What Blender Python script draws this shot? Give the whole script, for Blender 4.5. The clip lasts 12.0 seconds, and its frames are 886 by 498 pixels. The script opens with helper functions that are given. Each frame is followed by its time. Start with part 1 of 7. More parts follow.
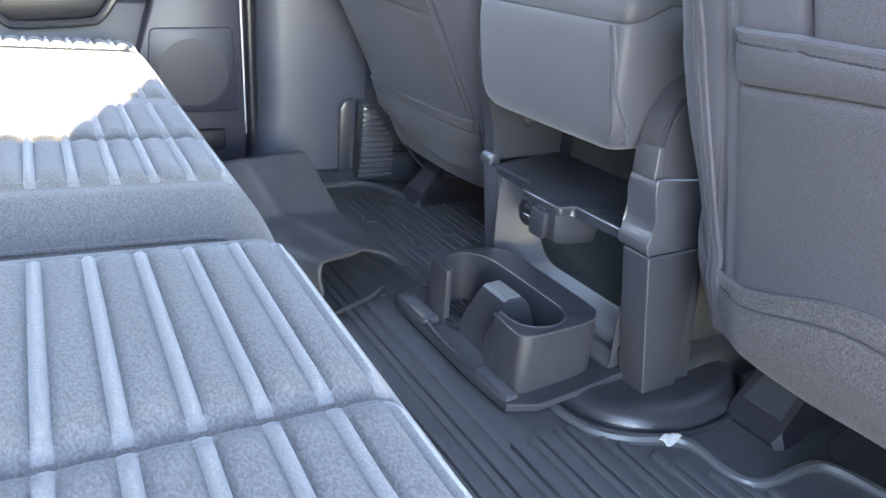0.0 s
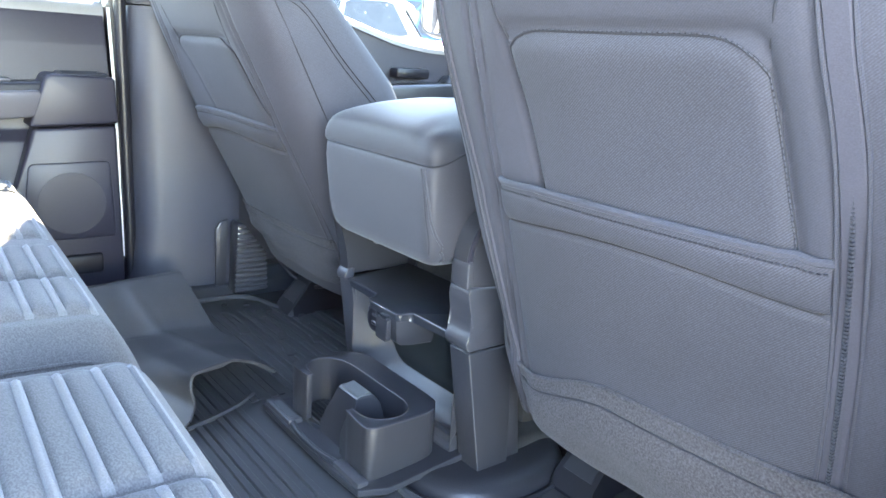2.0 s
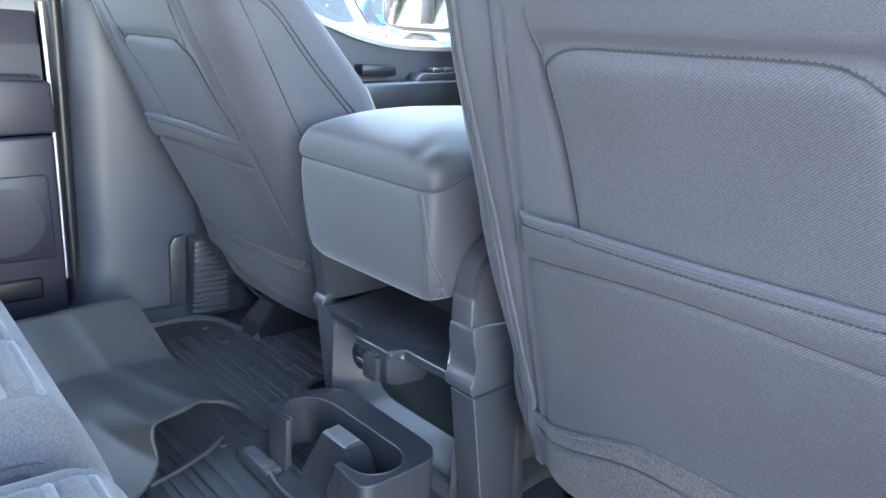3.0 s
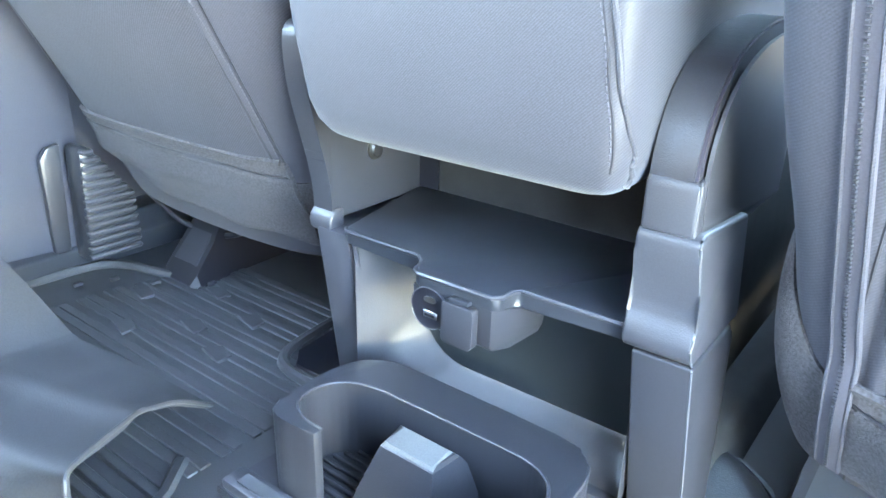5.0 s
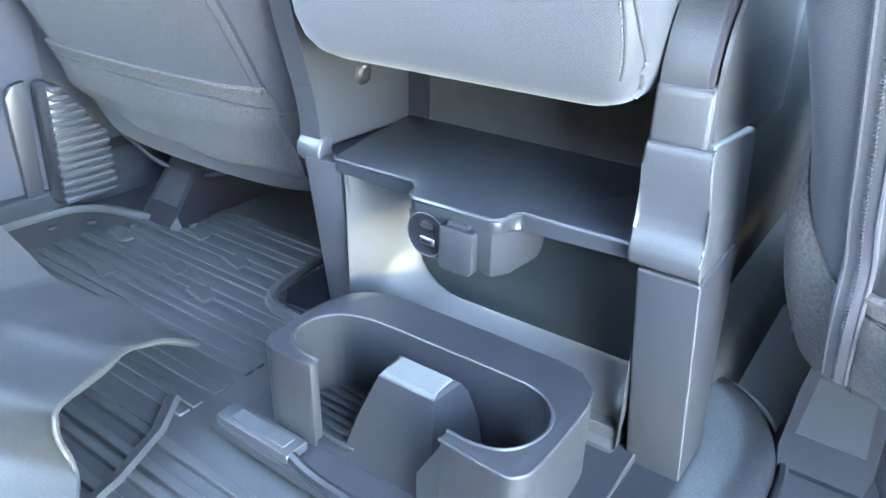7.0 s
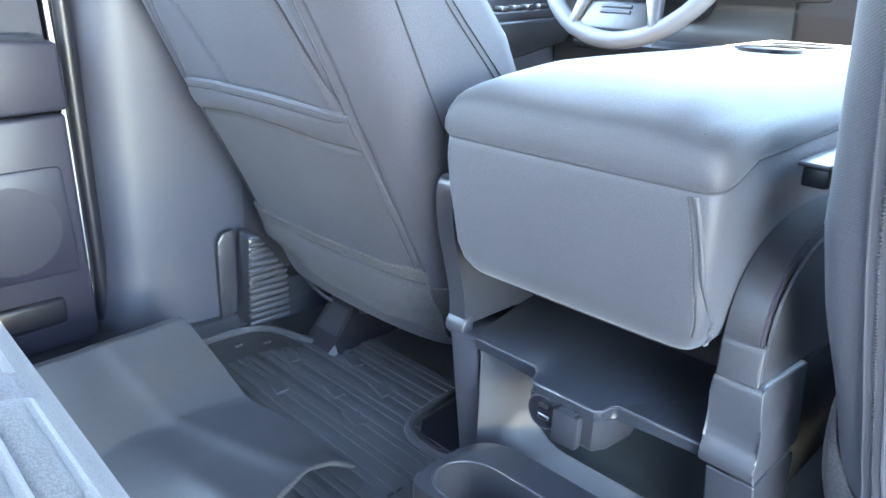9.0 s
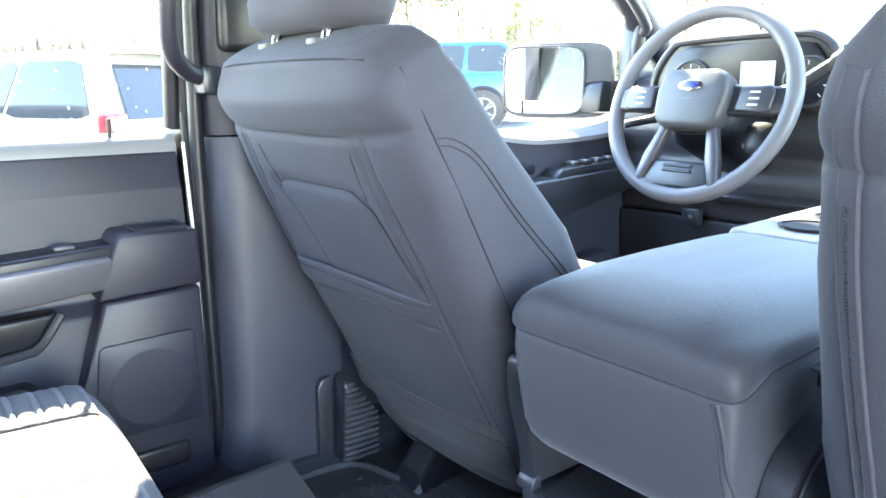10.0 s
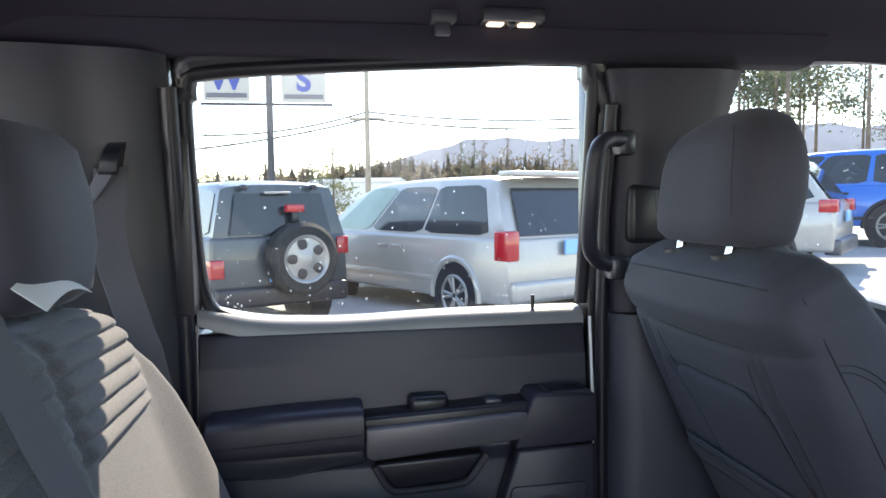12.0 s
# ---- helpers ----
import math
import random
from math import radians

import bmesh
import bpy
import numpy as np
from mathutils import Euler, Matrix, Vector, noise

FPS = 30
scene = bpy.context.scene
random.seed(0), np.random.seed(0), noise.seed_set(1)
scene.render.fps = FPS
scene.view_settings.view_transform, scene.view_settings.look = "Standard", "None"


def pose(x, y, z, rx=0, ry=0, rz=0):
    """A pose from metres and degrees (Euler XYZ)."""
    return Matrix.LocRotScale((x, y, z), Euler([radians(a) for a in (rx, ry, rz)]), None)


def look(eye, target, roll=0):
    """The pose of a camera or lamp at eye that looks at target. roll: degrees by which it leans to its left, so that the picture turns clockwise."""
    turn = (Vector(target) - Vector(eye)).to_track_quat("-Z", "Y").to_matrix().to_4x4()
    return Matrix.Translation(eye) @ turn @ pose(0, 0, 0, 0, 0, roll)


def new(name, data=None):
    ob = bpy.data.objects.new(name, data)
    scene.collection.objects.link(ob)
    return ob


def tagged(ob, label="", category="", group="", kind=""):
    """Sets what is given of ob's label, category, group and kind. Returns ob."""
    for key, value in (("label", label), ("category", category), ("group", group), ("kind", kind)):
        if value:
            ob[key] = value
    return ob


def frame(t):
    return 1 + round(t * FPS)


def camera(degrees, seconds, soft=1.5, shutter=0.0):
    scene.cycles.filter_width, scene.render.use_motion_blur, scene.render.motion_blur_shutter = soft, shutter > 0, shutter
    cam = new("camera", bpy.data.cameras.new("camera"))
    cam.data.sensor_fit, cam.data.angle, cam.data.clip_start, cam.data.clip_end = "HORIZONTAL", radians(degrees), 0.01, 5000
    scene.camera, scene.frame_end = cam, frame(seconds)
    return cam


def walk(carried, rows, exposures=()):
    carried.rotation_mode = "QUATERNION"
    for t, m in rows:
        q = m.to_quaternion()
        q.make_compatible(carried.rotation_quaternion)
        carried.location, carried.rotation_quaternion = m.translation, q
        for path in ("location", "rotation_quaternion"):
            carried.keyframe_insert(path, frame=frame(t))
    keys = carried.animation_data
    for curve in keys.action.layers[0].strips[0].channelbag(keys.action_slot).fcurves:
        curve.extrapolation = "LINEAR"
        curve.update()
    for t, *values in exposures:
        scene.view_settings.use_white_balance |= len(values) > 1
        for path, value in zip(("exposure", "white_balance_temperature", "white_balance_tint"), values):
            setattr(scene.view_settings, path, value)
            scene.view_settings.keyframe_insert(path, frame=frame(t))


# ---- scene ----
# x runs to the front of the vehicle, y to its driver's side, z up from the rear floor mat
cam = camera(63.01, 12.0, soft=1.6)
ROWS = [  # seconds, x, y, z, then the three turns in degrees
    (0, -0.5318, -0.6204, 0.4665, 66.51, -4.07, -29.69),
    (0.5, -0.5132, -0.6760, 0.4849, 67.32, -4.21, -31.91),
    (1, -0.5292, -0.7276, 0.5089, 70.63, -4.07, -33.98),
    (1.5, -0.5454, -0.7688, 0.5303, 73.63, -4.30, -36.11),
    (2, -0.5475, -0.7596, 0.5322, 74.77, -3.84, -38.03),
    (2.5, -0.5397, -0.7168, 0.5410, 74.68, -3.17, -39.83),
    (3, -0.5231, -0.6402, 0.5518, 73.94, -3.77, -42.29),
    (5, -0.3854, -0.2625, 0.4096, 67.11, -1.39, -52.25),
    (5.5, -0.3861, -0.2470, 0.3917, 65.92, -1.52, -54.38),
    (6, -0.3875, -0.2442, 0.3851, 64.84, -1.39, -55.30),
    (6.5, -0.3859, -0.2452, 0.3760, 63.56, -1.13, -55.38),
    (8.5, -0.4460, -0.2774, 0.4871, 66.63, -2.56, -47.47),
    (9, -0.4887, -0.3058, 0.5275, 69.81, -1.75, -44.62),
    (9.5, -0.5153, -0.3472, 0.5797, 73.59, -0.76, -41.82),
    (10, -0.5443, -0.3845, 0.6462, 77.49, 0.31, -38.16),
    (10.5, -0.5726, -0.4160, 0.6706, 80.82, 0.11, -34.48),
    (11, -0.6057, -0.4480, 0.7200, 84.54, -0.33, -27.97),
    (11.5, -0.6252, -0.4698, 0.7637, 86.34, -0.63, -20.50),
    (12, -0.6326, -0.4836, 0.7777, 86.08, 0.72, -9.37),
]
EXPOSURES = [  # seconds, exposure, white balance, tint
    (0.0, 5.86, 8150, 14), (1.5, 5.92, 7850, 12), (3.0, 5.76, 7550, 11), (5.0, 7.36, 7750, 6), (6.5, 7.52, 7850, 6),
    (8.5, 7.0, 7500, 7), (9.5, 6.05, 7500, 10), (10.5, 4.9, 7150, 12), (11.0, 4.2, 7200, 14), (12.0, 3.15, 7150, 17)]
walk(cam, [(t, pose(*r)) for t, *r in ROWS], EXPOSURES)
# ---- sky, sun ----
SUN_EL, SUN_AZ = radians(43), radians(23)   # azimuth from +y towards +x
world = bpy.data.worlds.new("sky")
scene.world = world
world.use_nodes = True
wt = world.node_tree
sky = wt.nodes.new("ShaderNodeTexSky")
sky.sky_type, sky.sun_disc = "NISHITA", False
sky.sun_elevation, sky.sun_rotation = SUN_EL, SUN_AZ
sky.air_density, sky.dust_density = 1.0, 0.1
wt.links.new(sky.outputs[0], wt.nodes["Background"].inputs[0])
wt.nodes["Background"].inputs[1].default_value = 0.11
sun = new("sun", bpy.data.lights.new("sun", "SUN"))
sun.data.energy, sun.data.angle, sun.data.color = 2.1, radians(0.6), (1.0, 0.92, 0.78)
sdir = Vector((math.cos(SUN_EL) * math.sin(SUN_AZ), math.cos(SUN_EL) * math.cos(SUN_AZ), math.sin(SUN_EL)))
sun.matrix_world = look(sdir * 50, (0, 0, 0))


# ---- materials ----
def material(name, color, rough=0.6, metal=0.0, var=0.12, scale=6.0, bump=0.0, bump_scale=900.0, spec=0.5,
             weave=0.0, weave_scale=500.0, tint=None, sheen=0.0, coat=0.0, twill=0.0, twill_pitch=0.0017):
    """A plain surface with blotches at one scale, grain at another and, for cloth, a diagonal weave."""
    m = bpy.data.materials.new(name)
    m.use_nodes = True
    nt, b = m.node_tree, m.node_tree.nodes["Principled BSDF"]
    n, li = nt.nodes, nt.links
    b.inputs["Roughness"].default_value, b.inputs["Metallic"].default_value = rough, metal
    b.inputs["Specular IOR Level"].default_value = spec
    b.inputs["Sheen Weight"].default_value, b.inputs["Sheen Tint"].default_value = sheen, (0.82, 0.88, 1.0, 1)
    b.inputs["Coat Weight"].default_value = coat
    pos = n.new("ShaderNodeTexCoord").outputs["Object"]
    big = n.new("ShaderNodeTexNoise")
    big.inputs["Scale"].default_value, big.inputs["Detail"].default_value = scale, 5
    li.new(pos, big.inputs["Vector"])
    ramp = n.new("ShaderNodeValToRGB")
    c2 = tint or tuple(c * (1 + var) for c in color)
    ramp.color_ramp.elements[0].position, ramp.color_ramp.elements[1].position = 0.3, 0.7
    ramp.color_ramp.elements[0].color = (*(c * (1 - var) for c in color), 1)
    ramp.color_ramp.elements[1].color = (*c2, 1)
    li.new(big.outputs["Fac"], ramp.inputs[0])
    last = ramp.outputs[0]
    fine = n.new("ShaderNodeTexNoise")
    fine.inputs["Scale"].default_value, fine.inputs["Detail"].default_value = bump_scale, 3
    li.new(pos, fine.inputs["Vector"])
    height = fine.outputs["Fac"]
    if weave:
        fold = n.new("ShaderNodeMapping")       # short threads lying aslant
        fold.inputs["Rotation"].default_value, fold.inputs["Scale"].default_value = (0.6, 0.5, 0.7), (1.0, 0.55, 1.0)
        li.new(pos, fold.inputs["Vector"])
        w = n.new("ShaderNodeTexNoise")
        w.inputs["Scale"].default_value, w.inputs["Detail"].default_value = weave_scale * 3.4, 1.0
        li.new(fold.outputs[0], w.inputs["Vector"])
        sharp = n.new("ShaderNodeMapRange")
        sharp.inputs["From Min"].default_value, sharp.inputs["From Max"].default_value = 0.35, 0.65
        li.new(w.outputs["Fac"], sharp.inputs["Value"])
        mix = n.new("ShaderNodeMix")
        mix.data_type, mix.blend_type = "RGBA", "MULTIPLY"
        mix.inputs["Factor"].default_value = weave
        li.new(last, mix.inputs["A"])
        li.new(sharp.outputs[0], mix.inputs["B"])
        last, height = mix.outputs["Result"], w.outputs["Fac"]
    if twill:       # raised diagonal ribs of the cloth
        dot, wave = n.new("ShaderNodeVectorMath"), n.new("ShaderNodeMath")
        dot.operation, wave.operation = "DOT_PRODUCT", "SINE"
        k = 2 * math.pi / twill_pitch
        dot.inputs[1].default_value = (-0.20 * k, 0.66 * k, 0.70 * k)
        li.new(pos, dot.inputs[0])
        li.new(dot.outputs["Value"], wave.inputs[0])
        rib = n.new("ShaderNodeMapRange")
        rib.inputs["From Min"].default_value, rib.inputs["To Min"].default_value, rib.inputs["To Max"].default_value = -1.0, 1.0 - twill, 1.0 + 0.5 * twill
        li.new(wave.outputs[0], rib.inputs["Value"])
        tw = n.new("ShaderNodeMix")
        tw.data_type, tw.blend_type = "RGBA", "MULTIPLY"
        tw.inputs["Factor"].default_value = 1.0
        li.new(last, tw.inputs["A"])
        li.new(rib.outputs[0], tw.inputs["B"])
        add = n.new("ShaderNodeMath")
        add.operation = "ADD"
        li.new(height, add.inputs[0])
        li.new(rib.outputs[0], add.inputs[1])
        last, height = tw.outputs["Result"], add.outputs[0]
    grain = n.new("ShaderNodeMix")
    grain.data_type, grain.blend_type = "RGBA", "OVERLAY"
    grain.inputs["Factor"].default_value = 0.25
    li.new(last, grain.inputs["A"])
    li.new(fine.outputs["Fac"], grain.inputs["B"])
    li.new(grain.outputs["Result"], b.inputs["Base Color"])
    if bump:
        bp = n.new("ShaderNodeBump")
        bp.inputs["Strength"].default_value, bp.inputs["Distance"].default_value = bump, 0.0006
        li.new(height, bp.inputs["Height"])
        li.new(bp.outputs[0], b.inputs["Normal"])
    return m


def emitter(name, color, strength):
    m = bpy.data.materials.new(name)
    m.use_nodes = True
    b = m.node_tree.nodes["Principled BSDF"]
    b.inputs["Base Color"].default_value = (*color, 1)
    b.inputs["Emission Color"].default_value, b.inputs["Emission Strength"].default_value = (*color, 1), strength
    return m


def glass(name, color=(1, 1, 1), rough=0.0):
    m = bpy.data.materials.new(name)
    m.use_nodes = True
    b = m.node_tree.nodes["Principled BSDF"]
    b.inputs["Base Color"].default_value = (*color, 1)
    b.inputs["Roughness"].default_value, b.inputs["Transmission Weight"].default_value = rough, 1.0
    b.inputs["IOR"].default_value = 1.3
    return m


def pane_glass(name, color):
    """Thin tinted glass: light goes straight through, with a faint mirror on top."""
    m = bpy.data.materials.new(name)
    m.use_nodes = True
    nt = m.node_tree
    clear, shine, mix = nt.nodes.new("ShaderNodeBsdfTransparent"), nt.nodes.new("ShaderNodeBsdfGlossy"), nt.nodes.new("ShaderNodeMixShader")
    clear.inputs["Color"].default_value = (*color, 1)
    shine.inputs["Roughness"].default_value = 0.02
    mix.inputs[0].default_value = 0.05
    nt.links.new(clear.outputs[0], mix.inputs[1])
    nt.links.new(shine.outputs[0], mix.inputs[2])
    nt.links.new(mix.outputs[0], nt.nodes["Material Output"].inputs["Surface"])
    return m


FABRIC = material("seat_cloth", (0.0493, 0.0485, 0.0632), 0.8, var=0.10, scale=9, bump=0.3, weave=0.30, weave_scale=300, sheen=0.07, twill=0.38)
FABRIC_ARM = material("armrest_cloth", (0.0440, 0.0435, 0.0560), 0.62, var=0.08, scale=9, bump=0.3, weave=0.22, weave_scale=420, sheen=0.20, twill=0.24, twill_pitch=0.0014)
FABRIC_SIDE = material("seat_side_cloth", (0.0498, 0.0491, 0.0655), 0.75, var=0.10, scale=9, bump=0.2, weave=0.25, weave_scale=380, sheen=0.08, twill=0.18, twill_pitch=0.0015)
FABRIC_RIB = material("ribbed_seat_cloth", (0.113, 0.110, 0.115), 0.9, var=0.12, bump=0.5, weave=0.38, weave_scale=260, sheen=0.12)
FABRIC_DARK = material("dark_seat_cloth", (0.0485, 0.0460, 0.0620), 0.8, var=0.10, bump=0.2, weave=0.15, weave_scale=420, sheen=0.1)
FELT = material("grey_felt", (0.050, 0.0455, 0.0512), 0.95, var=0.5, scale=520, bump=1.0, bump_scale=800, sheen=0.08)
TRIM = material("pillar_trim_plastic", (0.054, 0.056, 0.076), 0.45, var=0.04, bump=0.35, bump_scale=1100)
TRIM_DARK = material("door_trim_plastic", (0.0250, 0.0240, 0.038), 0.42, var=0.05, bump=0.35, bump_scale=1100)
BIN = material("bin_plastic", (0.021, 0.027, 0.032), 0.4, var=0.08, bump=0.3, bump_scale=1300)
BACKING = material("backing_cloth", (0.030, 0.030, 0.033), 0.95, var=0.2, scale=40, bump=0.5)
EDGE = material("rubbed_glint_plastic", (0.085, 0.088, 0.10), 0.35, var=0.15, scale=60, bump=0.3, bump_scale=1100)
STITCH = material("pale_thread", (0.062, 0.062, 0.078), 0.8)
# thread darkened so that seams also paint the shadow lines under folds
SEAM = material("shaded_seam_thread", (0.022, 0.022, 0.029), 0.8)
PLASTIC = material("grey_plastic", (0.036, 0.037, 0.046), 0.33, var=0.06, bump=0.35, bump_scale=1100, spec=0.7)
PLASTIC_DARK = material("dark_plastic", (0.029, 0.032, 0.041), 0.28, var=0.08, bump=0.3, bump_scale=1300, spec=0.7)
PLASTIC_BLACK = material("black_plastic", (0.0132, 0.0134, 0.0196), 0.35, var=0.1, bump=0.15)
PLASTIC_LIGHT = material("light_grey_plastic", (0.053, 0.054, 0.066), 0.36, var=0.05, bump=0.3, bump_scale=1100, spec=0.7)
SILVER = material("silver_trim", (0.126, 0.12, 0.1361), 0.38, metal=0.4, var=0.05)
CHROME = material("chrome", (0.75, 0.75, 0.77), 0.12, metal=1.0, var=0.02)
STEEL = material("bare_steel", (0.35, 0.35, 0.36), 0.35, metal=1.0, var=0.1)
RUBBER = material("rubber_mat", (0.072, 0.074, 0.082), 0.36, var=0.15, bump=0.3, bump_scale=700)
HEADLINER = material("headliner_cloth", (0.0325, 0.0298, 0.0448), 0.95, var=0.06, bump=0.4, bump_scale=1500)
PAINT_WHITE = material("white_body_paint", (0.78, 0.78, 0.78), 0.3, var=0.02, coat=0.6)
GLASS = pane_glass("window_glass", (0.89, 0.905, 0.89))
WINDSCREEN = pane_glass("windscreen_glass", (0.90, 0.93, 0.905))
DROP = glass("dried_drop", (0.97, 0.99, 0.98))
WHEEL_GREY = material("wheel_plastic", (0.085, 0.087, 0.10), 0.42, var=0.05, bump=0.3, bump_scale=1100)
LEATHER = material("wheel_leather", (0.15, 0.15, 0.168), 0.40, var=0.05, bump=0.3)
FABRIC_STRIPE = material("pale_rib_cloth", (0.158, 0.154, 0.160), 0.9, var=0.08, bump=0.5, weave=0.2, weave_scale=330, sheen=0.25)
BELT_LIGHT = material("pale_belt_webbing", (0.084, 0.0825, 0.0972), 0.7, bump=0.4)
RUBBER_GREY = material("worn_rubber", (0.062, 0.063, 0.070), 0.44, var=0.12, scale=9, bump=0.3, bump_scale=600)
VINYL = material("black_vinyl", (0.0315, 0.032, 0.04), 0.3, var=0.15, bump=0.6, bump_scale=500)
PLASTIC_SILVER = material("pale_plastic", (0.32, 0.32, 0.33), 0.4, var=0.04)
VINYL_PAD = material("padded_vinyl", (0.0284, 0.0271, 0.0407), 0.4, var=0.06, bump=0.5, bump_scale=700)
# sill grey set far above the door trim to paint in its sunlit glare
SILL = material("sunlit_sill_plastic", (0.22, 0.22, 0.225), 0.4, var=0.08, bump=0.3, bump_scale=900, spec=0.8)
MIRROR = material("mirror", (0.9, 0.9, 0.9), 0.02, metal=1.0, var=0.0)
LAMP_GLOW = emitter("lamp_glow", (1.0, 0.80, 0.52), 0.45)
LABEL = material("label", (0.7, 0.68, 0.5), 0.6, var=0.1)
SCREEN = emitter("cluster_screen", (0.25, 0.3, 0.36), 0.06)
BADGE_BLUE = material("blue_enamel", (0.02, 0.04, 0.25), 0.3)
BADGE_GREY = material("grey_print", (0.126, 0.12, 0.1404), 0.6)
FOIL = material("foil", (0.8, 0.8, 0.8), 0.35, metal=0.2, var=0.1, bump=0.8, bump_scale=300)
WHITE = material("white_plastic", (0.7, 0.7, 0.68), 0.5, var=0.03)


# ---- mesh helpers ----
def finish(name, bm, mat, smooth=40):
    bmesh.ops.recalc_face_normals(bm, faces=bm.faces)
    me = bpy.data.meshes.new(name)
    bm.to_mesh(me)
    bm.free()
    if mat:
        me.materials.append(mat)
    if smooth:
        me.polygons.foreach_set("use_smooth", [True] * len(me.polygons))
        me.set_sharp_from_angle(angle=radians(smooth))
    return new(name, me)


def part(name, bm, mat, parent, label="", smooth=40):
    ob = finish(name, bm, mat, smooth)
    ob.parent = parent
    return tagged(ob, label)


def thing(name, label, category, group="", at=(0, 0, 0), kind=""):
    """An Empty at the thing's base; its parts are laid in world places."""
    return tagged(new(name), label, category, group, kind)


def solid(name, bm, mat, label, category="", kind="", group="", smooth=40):
    return tagged(finish(name, bm, mat, smooth), label, category, group, kind)


def rbox(x0, x1, y0, y1, z0, z1, r=0.006, seg=2, bm=None):
    bm = bm or bmesh.new()
    g = bmesh.ops.create_cube(bm, size=1)
    for v in g["verts"]:
        v.co = Vector(((x0 + x1) / 2 + v.co.x * (x1 - x0), (y0 + y1) / 2 + v.co.y * (y1 - y0), (z0 + z1) / 2 + v.co.z * (z1 - z0)))
    if r:
        bmesh.ops.bevel(bm, geom=list({e for v in g["verts"] for e in v.link_edges}), offset=r, segments=seg, profile=0.5, affect="EDGES", clamp_overlap=True)
    return bm


def prism(poly, axis, a, b, r=0.004, seg=2, bm=None):
    """A polygon pushed along an axis: (x, z) along y, (y, z) along x, (x, y) along z."""
    bm = bm or bmesh.new()

    def at(p, q):
        return {"y": (p[0], q, p[1]), "x": (q, p[0], p[1]), "z": (p[0], p[1], q)}[axis]
    lo, hi = [bm.verts.new(at(p, a)) for p in poly], [bm.verts.new(at(p, b)) for p in poly]
    n = len(poly)
    fs = [bm.faces.new(lo[::-1]), bm.faces.new(hi)]
    fs += [bm.faces.new((lo[i], lo[(i + 1) % n], hi[(i + 1) % n], hi[i])) for i in range(n)]
    if r:
        bmesh.ops.bevel(bm, geom=list({e for f in fs for e in f.edges}), offset=r, segments=seg, profile=0.5, affect="EDGES", clamp_overlap=True)
    return bm


def loft(rings, bm=None, caps=True, loop=False):
    bm = bm or bmesh.new()
    vs = [[bm.verts.new(p) for p in ring] for ring in rings]
    n = len(vs[0])
    pairs = list(zip(vs, vs[1:])) + ([(vs[-1], vs[0])] if loop else [])
    for a, b in pairs:
        for i in range(n):
            bm.faces.new((a[i], a[(i + 1) % n], b[(i + 1) % n], b[i]))
    if caps and not loop:
        bm.faces.new(vs[0][::-1])
        bm.faces.new(vs[-1])
    return bm


def tube(pts, r, n=8, loop=False, bm=None, flat=1.0):
    pts = [Vector(p) for p in pts]
    rings, up = [], Vector((0.13, 0.21, 0.97))
    for i, p in enumerate(pts):
        a = pts[i - 1] if (i or loop) else p
        b = pts[(i + 1) % len(pts)] if (i < len(pts) - 1 or loop) else p
        d = (b - a).normalized()
        s = d.cross(up)
        s = s.normalized() if s.length > 1e-4 else Vector((1, 0, 0))
        w = s.cross(d)
        rings.append([p + r * (s * math.cos(t) + w * math.sin(t) * flat) for t in (2 * math.pi * k / n for k in range(n))])
    return loft(rings, bm, True, loop)


def smooth_path(pts, n=8):
    """A Catmull-Rom curve through the points."""
    p = [Vector(q) for q in pts]
    p = [2 * p[0] - p[1]] + p + [2 * p[-1] - p[-2]]
    out = []
    for i in range(1, len(p) - 2):
        for k in range(n):
            t = k / n
            out.append(0.5 * (2 * p[i] + (p[i + 1] - p[i - 1]) * t + (2 * p[i - 1] - 5 * p[i] + 4 * p[i + 1] - p[i + 2]) * t * t
                              + (3 * p[i] - p[i - 1] - 3 * p[i + 1] + p[i + 2]) * t ** 3))
    return out + [p[-2]]


def sheet(f, us, vs, thick, bm=None):
    """A surface f(u, v) with a thickness along its back."""
    bm = bm or bmesh.new()
    P = [[Vector(f(u, v)) for v in vs] for u in us]
    nu, nv = len(us), len(vs)
    N = [[(P[min(i + 1, nu - 1)][j] - P[max(i - 1, 0)][j]).cross(P[i][min(j + 1, nv - 1)] - P[i][max(j - 1, 0)]).normalized() for j in range(nv)] for i in range(nu)]
    A = [[bm.verts.new(p) for p in row] for row in P]
    B = [[bm.verts.new(P[i][j] - N[i][j] * thick) for j in range(nv)] for i in range(nu)]
    for i in range(nu - 1):
        for j in range(nv - 1):
            bm.faces.new((A[i][j], A[i + 1][j], A[i + 1][j + 1], A[i][j + 1]))
            bm.faces.new((B[i][j], B[i][j + 1], B[i + 1][j + 1], B[i + 1][j]))
    for i in range(nu - 1):
        bm.faces.new((A[i][0], B[i][0], B[i + 1][0], A[i + 1][0]))
        bm.faces.new((A[i][-1], A[i + 1][-1], B[i + 1][-1], B[i][-1]))
    for j in range(nv - 1):
        bm.faces.new((A[0][j], A[0][j + 1], B[0][j + 1], B[0][j]))
        bm.faces.new((A[-1][j], B[-1][j], B[-1][j + 1], A[-1][j + 1]))
    return bm


def steps(a, b, n):
    return [a + (b - a) * i / (n - 1) for i in range(n)]


